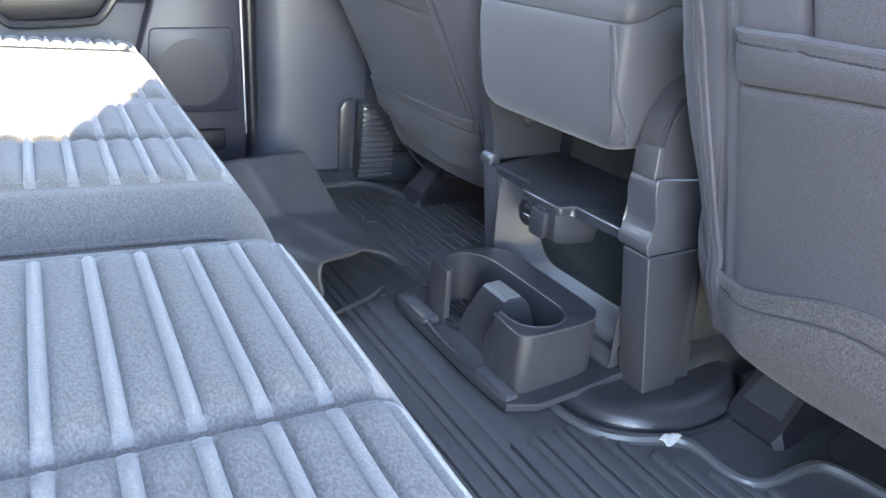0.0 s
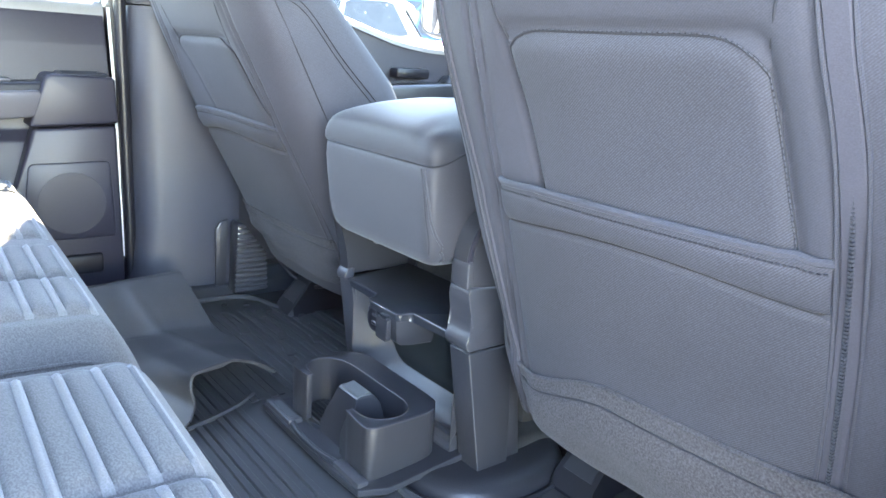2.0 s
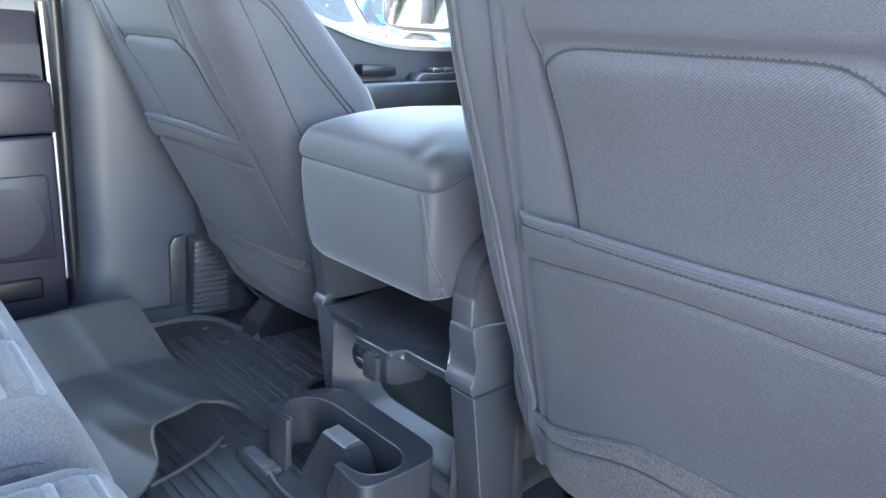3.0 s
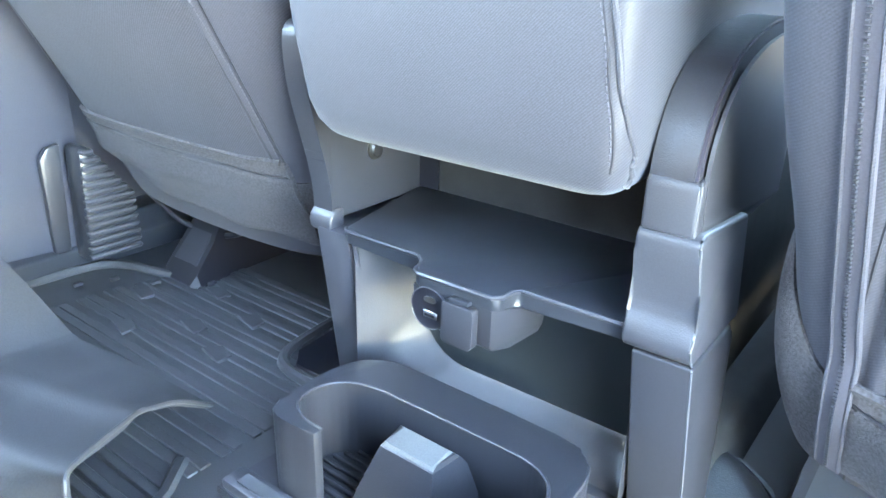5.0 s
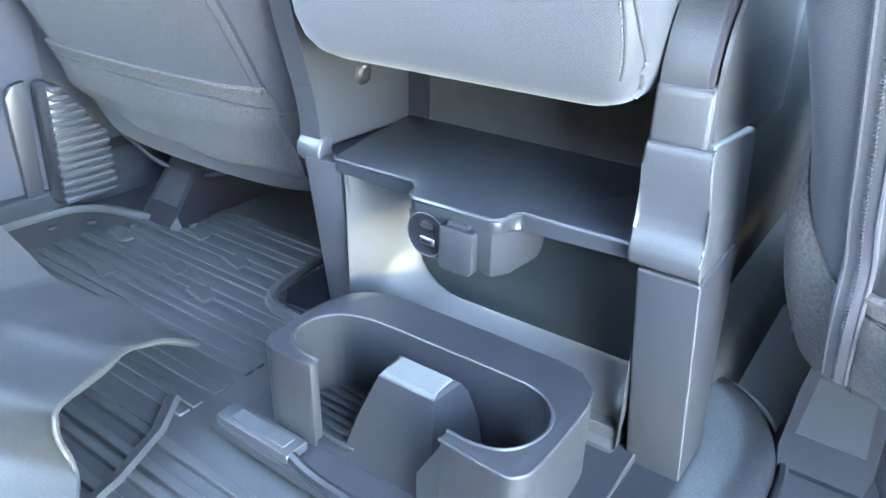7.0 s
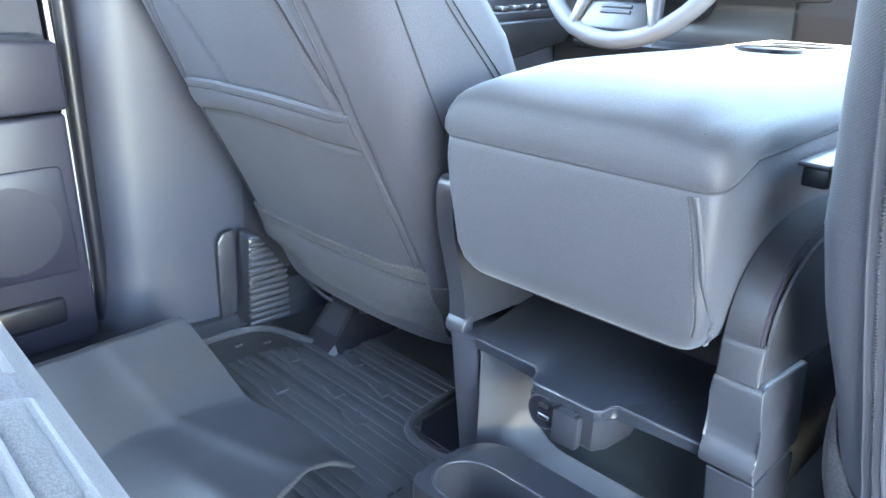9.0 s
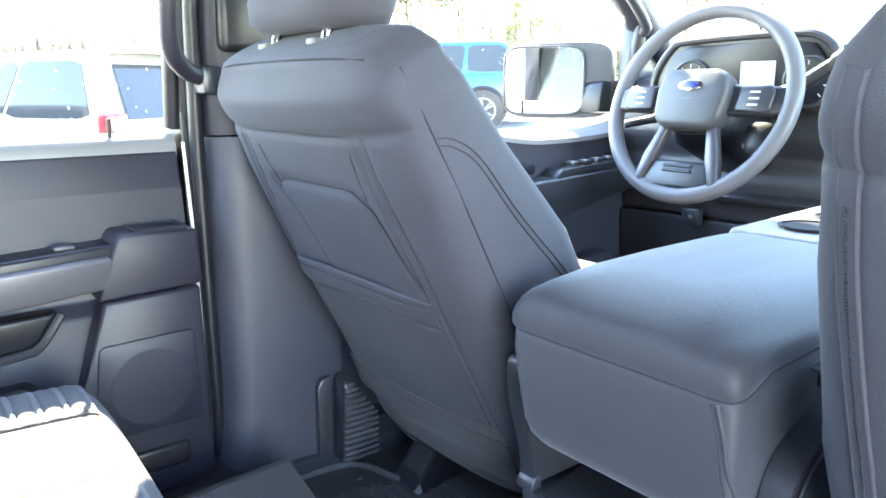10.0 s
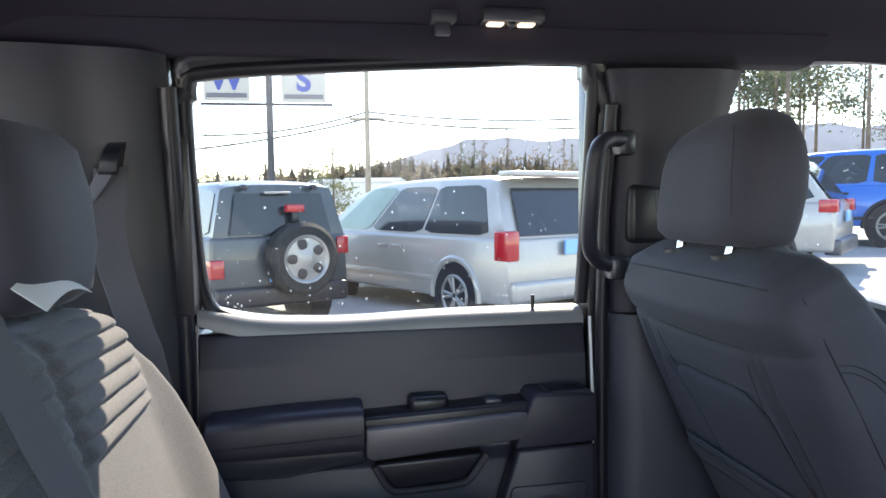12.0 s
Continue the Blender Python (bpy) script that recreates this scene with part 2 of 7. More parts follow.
def oval(c, ax, ay, p=2.5, n=32):
    """A rounded loop about c with half axes ax and ay (vectors)."""
    c, ax, ay = Vector(c), Vector(ax), Vector(ay)
    out = []
    for k in range(n):
        t = 2 * math.pi * k / n
        ct, st = math.cos(t), math.sin(t)
        out.append(c + ax * math.copysign(abs(ct) ** (2 / p), ct) + ay * math.copysign(abs(st) ** (2 / p), st))
    return out


def lerp_table(rows, t):
    """Linear look-up in rows of (key, value, ...)."""
    if t <= rows[0][0]:
        return rows[0][1:]
    for a, b in zip(rows, rows[1:]):
        if t <= b[0]:
            k = (t - a[0]) / (b[0] - a[0])
            return tuple(x + (y - x) * k for x, y in zip(a[1:], b[1:]))
    return rows[-1][1:]


def stitching(path, pitch=0.0042, r=0.0005, fill=0.62):
    """Short threads one after another along a path, as one mesh."""
    bm, p = bmesh.new(), [Vector(q) for q in path]
    run, total = [0.0], 0.0
    for a, b in zip(p, p[1:]):
        total += (b - a).length
        run.append(total)

    def at(d):
        for i in range(len(p) - 1):
            if d <= run[i + 1]:
                return p[i].lerp(p[i + 1], (d - run[i]) / max(1e-9, run[i + 1] - run[i]))
        return p[-1]
    for k in range(int(total / pitch)):
        tube([at(k * pitch), at((k + fill) * pitch)], r, 4, bm=bm)
    return bm


# ---- the cab's shell ----
floor = solid("floor", rbox(-1.25, 1.3, -0.80, 0.80, -0.08, -0.012, 0.0), PLASTIC_BLACK, "black carpeted cab floor under the mats", kind="structure")
rear_wall = solid("wall_rear", prism([(-0.8, -0.05), (0.8, -0.05), (0.8, 0.62), (-0.8, 0.62)], "x", -1.26, -1.20, 0), FABRIC_DARK, "dark trim of the cab's rear wall", kind="structure")
solid("wall_rear_header", prism([(-0.8, 0.98), (0.8, 0.98), (0.8, 1.12), (-0.8, 1.12)], "x", -1.26, -1.20, 0), HEADLINER, "dark trim above the rear window", kind="structure")


def roof_z(x, y):
    q = min(1.0, abs(y) / 0.66)
    front = max(0.0, x - 0.25)
    back = max(0.0, -0.9 - x)
    return 1.118 - 0.110 * q ** 5 - 0.28 * front ** 2 - 0.35 * back ** 2


ceiling = solid("ceiling", sheet(lambda x, y: (x, y, roof_z(x, y)), steps(-1.24, 0.66, 30), steps(-0.66, 0.66, 30)[::-1], 0.05), HEADLINER,
                "black cloth headliner curving down to the doors", kind="structure")


def side_frame(s, name):
    """Door header, pillars and sills of one side; s = 1 driver's side."""
    Y = (lambda a: s * a)
    # header rail over the doors
    rail = [(0.635, 1.010), (0.655, 0.998), (0.695, 0.995), (0.715, 1.02), (0.715, 1.07), (0.66, 1.08), (0.61, 1.04)]
    solid(f"{name}_header", prism([(Y(a), b) for a, b in rail], "x", -1.24, 0.20, 0.006), HEADLINER, "dark header trim above the door openings", kind="structure")
    # sill
    solid(f"{name}_sill", prism([(Y(0.64), -0.02), (Y(0.64), 0.03), (Y(0.68), 0.05), (Y(0.80), 0.04), (Y(0.80), -0.08)], "x", -0.95, 1.1, 0.004), PLASTIC_DARK,
          "dark plastic door sill trim", kind="structure")
    # lower pillar between the doors
    low = [(-0.150, 0.74), (-0.146, 0.695), (-0.128, 0.672), (-0.10, 0.664), (0.02, 0.655), (0.05, 0.665), (0.06, 0.74)]
    rings = []
    for z, dx, dy in ((0.02, -0.03, -0.01), (0.08, -0.015, -0.006), (0.16, -0.004, 0), (0.35, 0, 0.0), (0.577, 0.002, 0.002)):
        rings.append([(x + (dx if x < 0 else 0), Y(y + dy), z) for x, y in low])
    solid(f"{name}_pillar_lower", loft(rings), TRIM, "smooth grey plastic lower pillar trim", kind="structure", smooth=50)
    up = [(-0.150, 0.74), (-0.148, 0.70), (-0.13, 0.683), (-0.09, 0.675), (0.0, 0.672), (0.04, 0.685), (0.06, 0.74)]
    rings = []
    for z, dy, wx in ((0.580, 0.0, 1.0), (0.75, -0.012, 1.0), (0.92, -0.035, 1.05), (0.985, -0.05, 1.2)):
        rings.append([((x + 0.045) * wx - 0.045, Y(y + dy), z) for x, y in up])
    solid(f"{name}_pillar_upper", loft(rings), TRIM_DARK, "dark grey plastic upper pillar trim", kind="structure", smooth=50)
    # rear pillar
    rp = [(-0.862, 0.80), (-0.860, 0.72), (-0.90, 0.69), (-1.02, 0.665), (-1.24, 0.65), (-1.24, 0.80)]
    rings = [[(x, Y(y + dy), z) for x, y in rp] for z, dy in ((0.0, 0.0), (0.55, 0.0), (0.75, -0.01), (0.93, -0.035), (1.0, -0.06))]
    solid(f"{name}_rear_pillar", loft(rings), PLASTIC_DARK, "dark plastic rear pillar trim behind the bench", kind="structure", smooth=50)
    # windscreen pillar
    pts = smooth_path([(0.02, Y(0.700), 1.030), (0.16, Y(0.705), 1.045), (0.42, Y(0.710), 1.052), (0.64, Y(0.722), 1.000), (0.86, Y(0.735), 0.865), (1.05, Y(0.745), 0.72)], 6)
    solid(f"{name}_windscreen_pillar", tube(pts, 0.042, 14), TRIM_DARK, "grey plastic windscreen pillar trim", kind="structure")


side_frame(1, "driver_side")
side_frame(-1, "passenger_side")


# outer body behind the pillars, closing the door gaps
for s_ in (1, -1):
    y0, y1 = sorted((s_ * 0.748, s_ * 0.80))
    side = "driver_side" if s_ > 0 else "passenger_side"
    solid(f"{side}_body_pillar", rbox(-0.168, 0.10, y0, y1, -0.08, 1.0, 0.004), PLASTIC_BLACK, "dark body structure between the doors", kind="structure")
    solid(f"{side}_body_quarter", rbox(-1.26, -0.848 if s_ > 0 else -0.90, y0, y1, -0.08, 1.0, 0.004), PLASTIC_BLACK, "dark body structure behind the rear door", kind="structure")
    solid(f"{side}_body_front", rbox(1.0, 1.4, y0, y1, -0.08, 0.70, 0.004), PLASTIC_BLACK, "dark body structure ahead of the front door", kind="structure")
    y0, y1 = sorted((s_ * 0.692, s_ * 0.80))
    solid(f"{side}_pillar_cap", rbox(-0.172, 0.10, y0, y1, 0.990, 1.10, 0.004), PLASTIC_BLACK, "dark body structure above the middle pillar", kind="structure")
    solid(f"{side}_quarter_cap", rbox(-1.26, -0.846 if s_ > 0 else -0.90, y0, y1, 0.985, 1.10, 0.004), PLASTIC_BLACK, "dark body structure above the rear pillar", kind="structure")
    solid(f"{side}_seal", tube([(-0.160, s_ * 0.702, z) for z in (0.06, 0.30, 0.57)] + [(-0.160, s_ * 0.690, 0.75), (-0.162, s_ * 0.655, 0.93)], 0.011, 10), PLASTIC_BLACK, "black rubber door seal", kind="structure")
    solid(f"{side}_rear_seal", tube([(-0.855, s_ * 0.715, 0.06), (-0.855, s_ * 0.718, 0.57), (-0.858, s_ * 0.70, 0.75), (-0.858, s_ * 0.66, 0.95)], 0.013, 10), PLASTIC_BLACK, "black rubber door seal", kind="structure")
    solid(f"{side}_belt_anchor_cover", rbox(-0.13, -0.06, *sorted((s_ * 0.655, s_ * 0.69)), 0.70, 0.80, 0.012, 3), PLASTIC_BLACK, "dark belt slot cover on the pillar", kind="structure")
solid("driver_side_door_gap", rbox(-0.192, -0.150, 0.803, 0.815, -0.05, 0.575, 0.002), PLASTIC_BLACK, "dark body edge behind the door gap", kind="structure")
solid("wall_front", prism([(-0.8, -0.05), (0.8, -0.05), (0.8, 0.66), (-0.8, 0.66)], "x", 1.36, 1.42, 0), PLASTIC_BLACK, "dark bulkhead under the windscreen", kind="structure")
solid("driver_side_jamb_edge", tube([(-0.1735, 0.7055, 0.10), (-0.1740, 0.7055, 0.30), (-0.1745, 0.7075, 0.44), (-0.1760, 0.717, 0.57)], 0.0028, 8), PAINT_WHITE, "thin white painted door edge", kind="structure")


# rear door on the driver's side, closed
def rear_door():
    d = thing("door_rear", "closed rear door with dark grey plastic trim", "door", kind="structure")
    body = [(0.80, 0.02), (0.80, 0.560), (0.748, 0.560), (0.742, 0.555), (0.735, 0.50), (0.728, 0.435), (0.724, 0.40), (0.722, 0.35), (0.705, 0.33), (0.690, 0.20), (0.690, 0.05), (0.70, 0.02)]
    part("door_panel", prism(body, "x", -0.842, -0.178, 0.004), TRIM_DARK, d, "dark grey moulded door panel")
    # window sill, dipping along its length and rising towards the rear
    def sill_z(x):
        return 0.578 + 0.026 * max(0.0, (-0.70 - x) / 0.14) ** 2 - 0.006 * math.exp(-((x + 0.6) / 0.12) ** 2)
    part("window_sill", loft([[(x, 0.800, sill_z(x) - 0.03), (x, 0.800, sill_z(x) + 0.004), (x, 0.768, sill_z(x) + 0.004), (x, 0.752, sill_z(x)), (x, 0.743, sill_z(x) - 0.012), (x, 0.743, sill_z(x) - 0.03)] for x in steps(-0.842, -0.178, 24)]), SILL, d, "grey plastic sill, the sun's glare put into its colour", smooth=60)
    part("lock_peg", tube([(-0.268, 0.757, 0.575), (-0.268, 0.757, 0.606)], 0.0035, 10), PLASTIC_BLACK, d, "black lock peg")
    arm = part("armrest", loft([oval((x, 0.700, zc), (0, 0.042, 0), (0, 0, h), 4, 28) for x, zc, h in ((-0.826, 0.398, 0.028), (-0.82, 0.400, 0.036), (-0.70, 0.404, 0.039), (-0.585, 0.407, 0.040), (-0.577, 0.407, 0.036))]), VINYL_PAD, d, "padded dark vinyl armrest", smooth=60)
    part("armrest_seam", tube([(-0.82, 0.6575, 0.392), (-0.70, 0.6575, 0.397), (-0.58, 0.6575, 0.402)], 0.0014, 6), SEAM, arm)
    part("armrest_base", prism([(-0.83, 0.385), (-0.577, 0.39), (-0.572, 0.352), (-0.70, 0.338), (-0.79, 0.336), (-0.83, 0.352)], "y", 0.664, 0.735, 0.010, 3), PLASTIC_DARK, d)
    sw = part("switch_panel", prism([(-0.578, 0.425), (-0.295, 0.437), (-0.295, 0.40), (-0.578, 0.39)], "y", 0.672, 0.735, 0.006, 3), PLASTIC_BLACK, d, "black switch panel")
    part("inner_handle", rbox(-0.500, -0.432, 0.690, 0.732, 0.420, 0.450, 0.010, 3), PLASTIC_BLACK, d, "dark inner door handle")
    part("window_switch", rbox(-0.372, -0.345, 0.680, 0.705, 0.434, 0.4415, 0.003), PLASTIC_LIGHT, sw, "window switch")
    part("pull_trim", prism([(-0.574, 0.411), (-0.308, 0.423), (-0.303, 0.416), (-0.311, 0.378), (-0.562, 0.357), (-0.575, 0.364)], "y", 0.658, 0.735, 0.004, 3), SILVER, d, "dull silver pull trim")
    grip = part("grip_end", prism([(-0.298, 0.445), (-0.290, 0.452), (-0.185, 0.448), (-0.182, 0.366), (-0.328, 0.360)], "y", 0.657, 0.735, 0.006, 3), TRIM_DARK, d, "grey plastic grip end")
    # no hollow is cut: a black box paints the well's shade
    part("well_shade_box", rbox(-0.265, -0.205, 0.668, 0.715, 0.4475, 0.4525, 0.002), PLASTIC_BLACK, grip, "black box painting the shaded well in the grip")
    part("grip_rim", tube([(x, y, 0.4515) for x, y in ((-0.27, 0.664), (-0.20, 0.664), (-0.20, 0.718), (-0.27, 0.718))], 0.004, 6, True), PLASTIC_DARK, grip)
    part("lower_panel", prism([(-0.322, 0.358), (-0.185, 0.362), (-0.182, 0.05), (-0.40, 0.05), (-0.372, 0.20)], "y", 0.662, 0.70, 0.007, 3), TRIM_DARK, d, "grey lower door panel")
    spk = part("speaker_panel", prism([(-0.335, 0.290), (-0.328, 0.296), (-0.206, 0.298), (-0.200, 0.292), (-0.196, 0.160), (-0.200, 0.154), (-0.345, 0.156), (-0.352, 0.163)], "y", 0.6585, 0.668, 0.003), TRIM_DARK, d, "framed speaker panel")
    part("speaker_grille", loft([oval((-0.268, y, 0.222), (r, 0, 0), (0, 0, r), 2, 36) for y, r in ((0.660, 0.058), (0.6579, 0.057), (0.6577, 0.054))]), TRIM_DARK, spk, "round speaker grille")
    part("pull_recess", prism([(-0.560, 0.345), (-0.375, 0.352), (-0.405, 0.312), (-0.420, 0.306), (-0.52, 0.300), (-0.535, 0.305)], "y", 0.680, 0.712, 0.006, 3), PLASTIC_BLACK, d, "dark pull recess")
    part("recess_rim", tube(smooth_path([(-0.56, 0.678, 0.342), (-0.538, 0.676, 0.306), (-0.515, 0.676, 0.297), (-0.425, 0.676, 0.302), (-0.400, 0.676, 0.312), (-0.372, 0.678, 0.35)], 4), 0.006, 8), PLASTIC, d)
    part("map_pocket", prism([(-0.80, 0.25), (-0.42, 0.26), (-0.37, 0.20), (-0.34, 0.06), (-0.80, 0.05)], "y", 0.655, 0.70, 0.008, 3), TRIM_DARK, d, "dark lower map pocket")
    part("bottle_slot", rbox(-0.36, -0.22, 0.656, 0.68, 0.085, 0.125, 0.008, 3), PLASTIC_BLACK, d, "dark slot at the door's foot")
    # rubber surround, window frame and pane
    wx = (lambda z: 0.770 - (z - 0.58) * 0.22)
    loop = smooth_path([(x, wx(z), z) for x, z in [(-0.79, 0.578), (-0.826, 0.604), (-0.840, 0.68), (-0.843, 0.87), (-0.838, 0.955), (-0.805, 0.977), (-0.60, 0.992), (-0.40, 1.002), (-0.225, 1.010), (-0.186, 0.992), (-0.178, 0.90), (-0.174, 0.75), (-0.172, 0.59)]], 6)
    part("window_surround", tube(loop, 0.014, 10), PLASTIC_BLACK, d, "black rubber window surround")
    part("window_frame", tube([p + Vector((0.020 * (1 if p.x > -0.5 else -1) if p.z < 0.94 else 0, 0.004, 0.022 if p.z > 0.95 else 0)) for p in loop], 0.022, 10), PLASTIC_DARK, d, "dark window frame")
    part("vertical_seal", prism([(-0.862, 0.60), (-0.835, 0.60), (-0.838, 0.95), (-0.865, 0.95)], "y", 0.69, 0.76, 0.004), PLASTIC_BLACK, d)
    pane = part("pane", sheet(lambda x, z: (x, 0.780 - (z - 0.58) * 0.22, z), steps(-0.86, -0.16, 3), steps(0.55, 1.03, 3), 0.004), GLASS, d, "clear side glass")
    return d


door_1 = rear_door()
drops = solid("rain_drops", bmesh.new(), DROP, "dried rain spots on the rear side glass", kind="stuff")
bm = bmesh.new()
for k in range(170):
    x, z = random.uniform(-0.82, -0.20), 0.60 + 0.33 * random.random() ** 1.6
    r = random.uniform(0.0005, 0.0016)
    yy = 0.7745 - (z - 0.58) * 0.22
    loft([oval((x, yy + o, z), (r * q, 0, 0), (0, 0, r * q * 1.2), 2, 8) for o, q in ((0.0, 1.0), (-0.0008, 0.7), (-0.001, 0.2))], bm)
bm.to_mesh(drops.data)
bm.free()


spots = bmesh.new()
for k in range(150):
    x, z = random.uniform(0.12, 0.90), 0.60 + 0.42 * random.random()
    r = random.uniform(0.0006, 0.0020)
    yy = 0.7745 - (z - 0.58) * 0.22
    loft([oval((x, yy + o, z), (r * q, 0, 0), (0, 0, r * q * 1.2), 2, 8) for o, q in ((0.0, 1.0), (-0.0008, 0.7), (-0.001, 0.2))], spots)
solid("rain_drops", spots, DROP, "dried rain spots on the driver's side glass", kind="stuff")


def front_door(s, name, label):
    Y = (lambda a: s * a)
    d = thing(name, label, "door", kind="structure")
    top = [(0.06, 0.585), (0.30, 0.585), (0.38, 0.570), (0.46, 0.548), (0.54, 0.535), (0.62, 0.530), (0.78, 0.534), (0.92, 0.552), (1.05, 0.59)]
    poly = [(0.06, 0.02)] + [(1.05, 0.02)] + top[::-1]
    part("door_panel", prism(poly, "y", *sorted((Y(0.735), Y(0.80))), 0.004), TRIM, d, "grey moulded door panel")
    part("sill_cap", loft([[(x, Y(0.80), z), (x, Y(0.80), z + 0.018), (x, Y(0.750), z + 0.016), (x, Y(0.728), z + 0.006), (x, Y(0.726), z - 0.004)] for x, z in [tuple(p[i] for i in (0, 2)) for p in smooth_path([(x, 0, z) for x, z in top], 4)]]), SILL, d, "rounded sill")
    part("armrest", prism([(0.10, 0.35), (0.10, 0.435), (0.86, 0.468), (0.92, 0.46), (0.86, 0.415), (0.60, 0.37)], "y", *sorted((Y(0.672), Y(0.736))), 0.008, 3), PLASTIC_DARK, d, "dark armrest ledge")
    ledge = part("switch_plinth", prism([(0.60, 0.455), (0.62, 0.475), (0.83, 0.485), (0.86, 0.465)], "y", *sorted((Y(0.680), Y(0.730))), 0.006, 2), PLASTIC_DARK, d, "raised switch plinth")
    for k in range(4):
        part("window_switch", rbox(0.66 + 0.04 * k, 0.685 + 0.04 * k, *sorted((Y(0.688), Y(0.712))), 0.477 + 0.0018 * k, 0.488 + 0.0018 * k, 0.003), STEEL, ledge, "bright window switch")
    part("inner_handle", rbox(0.46, 0.56, *sorted((Y(0.70), Y(0.737))), 0.465, 0.49, 0.008), PLASTIC_BLACK, d, "dark inner handle")
    part("map_pocket", prism([(0.30, 0.06), (0.34, 0.24), (0.80, 0.27), (0.95, 0.06)], "y", *sorted((Y(0.69), Y(0.736))), 0.008, 3), TRIM, d, "lower map pocket")
    part("front_seal", tube([(0.905, Y(0.745), 0.55), (0.912, Y(0.735), 0.68), (0.920, Y(0.715), 0.82)], 0.015, 10), PLASTIC_BLACK, d, "black quarter seal")
    part("corner_trim", prism([(0.90, 0.55), (0.915, 0.82), (1.06, 0.70), (1.06, 0.58)], "y", *sorted((Y(0.735), Y(0.775))), 0.004), PLASTIC, d, "grey mirror-corner trim")
    pane = part("pane", sheet(lambda x, z: (x, Y(0.780 - (z - 0.58) * 0.22), z), steps(0.02, 1.05, 3), steps(0.52, 1.06, 3), 0.004), GLASS, d, "clear side glass")
    m = thing("wing_mirror", "dark grey wing mirror folded out, its glass facing back", "wing mirror")
    mc, ml, mn = Vector((0.836, Y(0.908), 0.664)), Vector((0.50, Y(-0.866), 0)), Vector((0.866, Y(0.50), 0))     # middle, sideways, forwards
    part("housing", loft([oval(mc + mn * o, ml * 0.142 * k, Vector((0, 0, 0.095 * k)), 5.5, 40) for o, k in ((0.0, 0.97), (0.015, 1.0), (0.05, 0.97), (0.09, 0.82), (0.105, 0.55))]), PLASTIC_LIGHT, m, "dark grey mirror housing", smooth=60)
    part("mirror_glass", loft([oval(mc - ml * 0.034 + mn * o, ml * 0.101, Vector((0, 0, 0.082)), 6, 40) for o in (-0.004, -0.001)]), MIRROR, m, "mirror glass")
    part("mirror_frame", tube(oval(mc - ml * 0.034 - mn * 0.003, ml * 0.103, Vector((0, 0, 0.084)), 6, 40), 0.004, 6, True), PLASTIC, m)
    part("arm", prism([(0.86, 0.585), (0.95, 0.585), (0.95, 0.67), (0.87, 0.66)], "y", *sorted((Y(0.79), Y(0.86))), 0.012), PLASTIC_BLACK, m, "black mirror arm")
    return d


door_2 = front_door(1, "door_driver", "closed driver's door with dark grey plastic trim")
door_3 = front_door(-1, "door_passenger", "closed passenger door with grey plastic trim")

# grab handle on the driver's pillar
grab = thing("grab_handle", "dark plastic grab handle on the door pillar", "grab handle")
part("handle_bar", tube(smooth_path([(-0.155, 0.628, 0.870), (-0.190, 0.605, 0.868), (-0.213, 0.592, 0.845), (-0.218, 0.600, 0.77), (-0.213, 0.622, 0.705), (-0.190, 0.645, 0.675), (-0.150, 0.668, 0.662)], 6), 0.0130, 12), TRIM_DARK, grab, smooth=60)
part("handle_foot", rbox(-0.165, -0.135, 0.615, 0.655, 0.845, 0.885, 0.008), PLASTIC_DARK, grab)
part("handle_foot", rbox(-0.165, -0.130, 0.645, 0.690, 0.640, 0.680, 0.008), PLASTIC_DARK, grab)
# roof lamp and coat hook
lamp = thing("reading_lamp", "twin reading lamp glowing in the headliner", "lamp")
ly = 0.595
part("lamp_bezel", rbox(-0.395, -0.300, ly - 0.022, ly + 0.022, 1.040, 1.060, 0.004), PLASTIC_LIGHT, lamp, "grey lamp bezel")
for x in (-0.372, -0.324):
    part("lamp_lens", rbox(x - 0.012, x + 0.012, ly - 0.010, ly + 0.008, 1.037, 1.042, 0.002), LAMP_GLOW, lamp, "warm glowing lens")
part("lamp_switch", rbox(-0.354, -0.342, ly - 0.012, ly + 0.010, 1.035, 1.042, 0.002), PLASTIC_BLACK, lamp)
hook = thing("coat_hook", "small grey coat hook in the headliner", "coat hook")
part("hook_plate", rbox(-0.470, -0.432, ly - 0.010, ly + 0.028, 1.040, 1.060, 0.003), PLASTIC_LIGHT, hook)
part("hook_tip", rbox(-0.463, -0.439, ly + 0.002, ly + 0.012, 1.022, 1.044, 0.003), PLASTIC_LIGHT, hook)
visor = thing("sun_visor", "dark cloth sun visor with a pale warning label", "sun visor")
part("visor_board", sheet(lambda x, y: (x, y, roof_z(x, y) - 0.012 - 0.02 * (x - 0.30)), steps(0.335, 0.545, 6)[::-1], steps(0.13, 0.60, 8), 0.012), HEADLINER, visor)
part("warning_label", sheet(lambda x, y: (x, y, roof_z(x, y) - 0.0265 - 0.02 * (x - 0.30)), steps(0.415, 0.495, 4)[::-1], steps(0.35, 0.49, 4), 0.0005), LABEL, visor, "pale yellow and white label")

windscreen = solid("windscreen", sheet(lambda y, k: (0.64 + 0.72 * k, y, 1.02 - 0.36 * k - 0.05 * (y / 0.75) ** 2), steps(-0.75, 0.75, 9), steps(0, 1, 5), 0.004), WINDSCREEN, "clear windscreen", kind="structure")

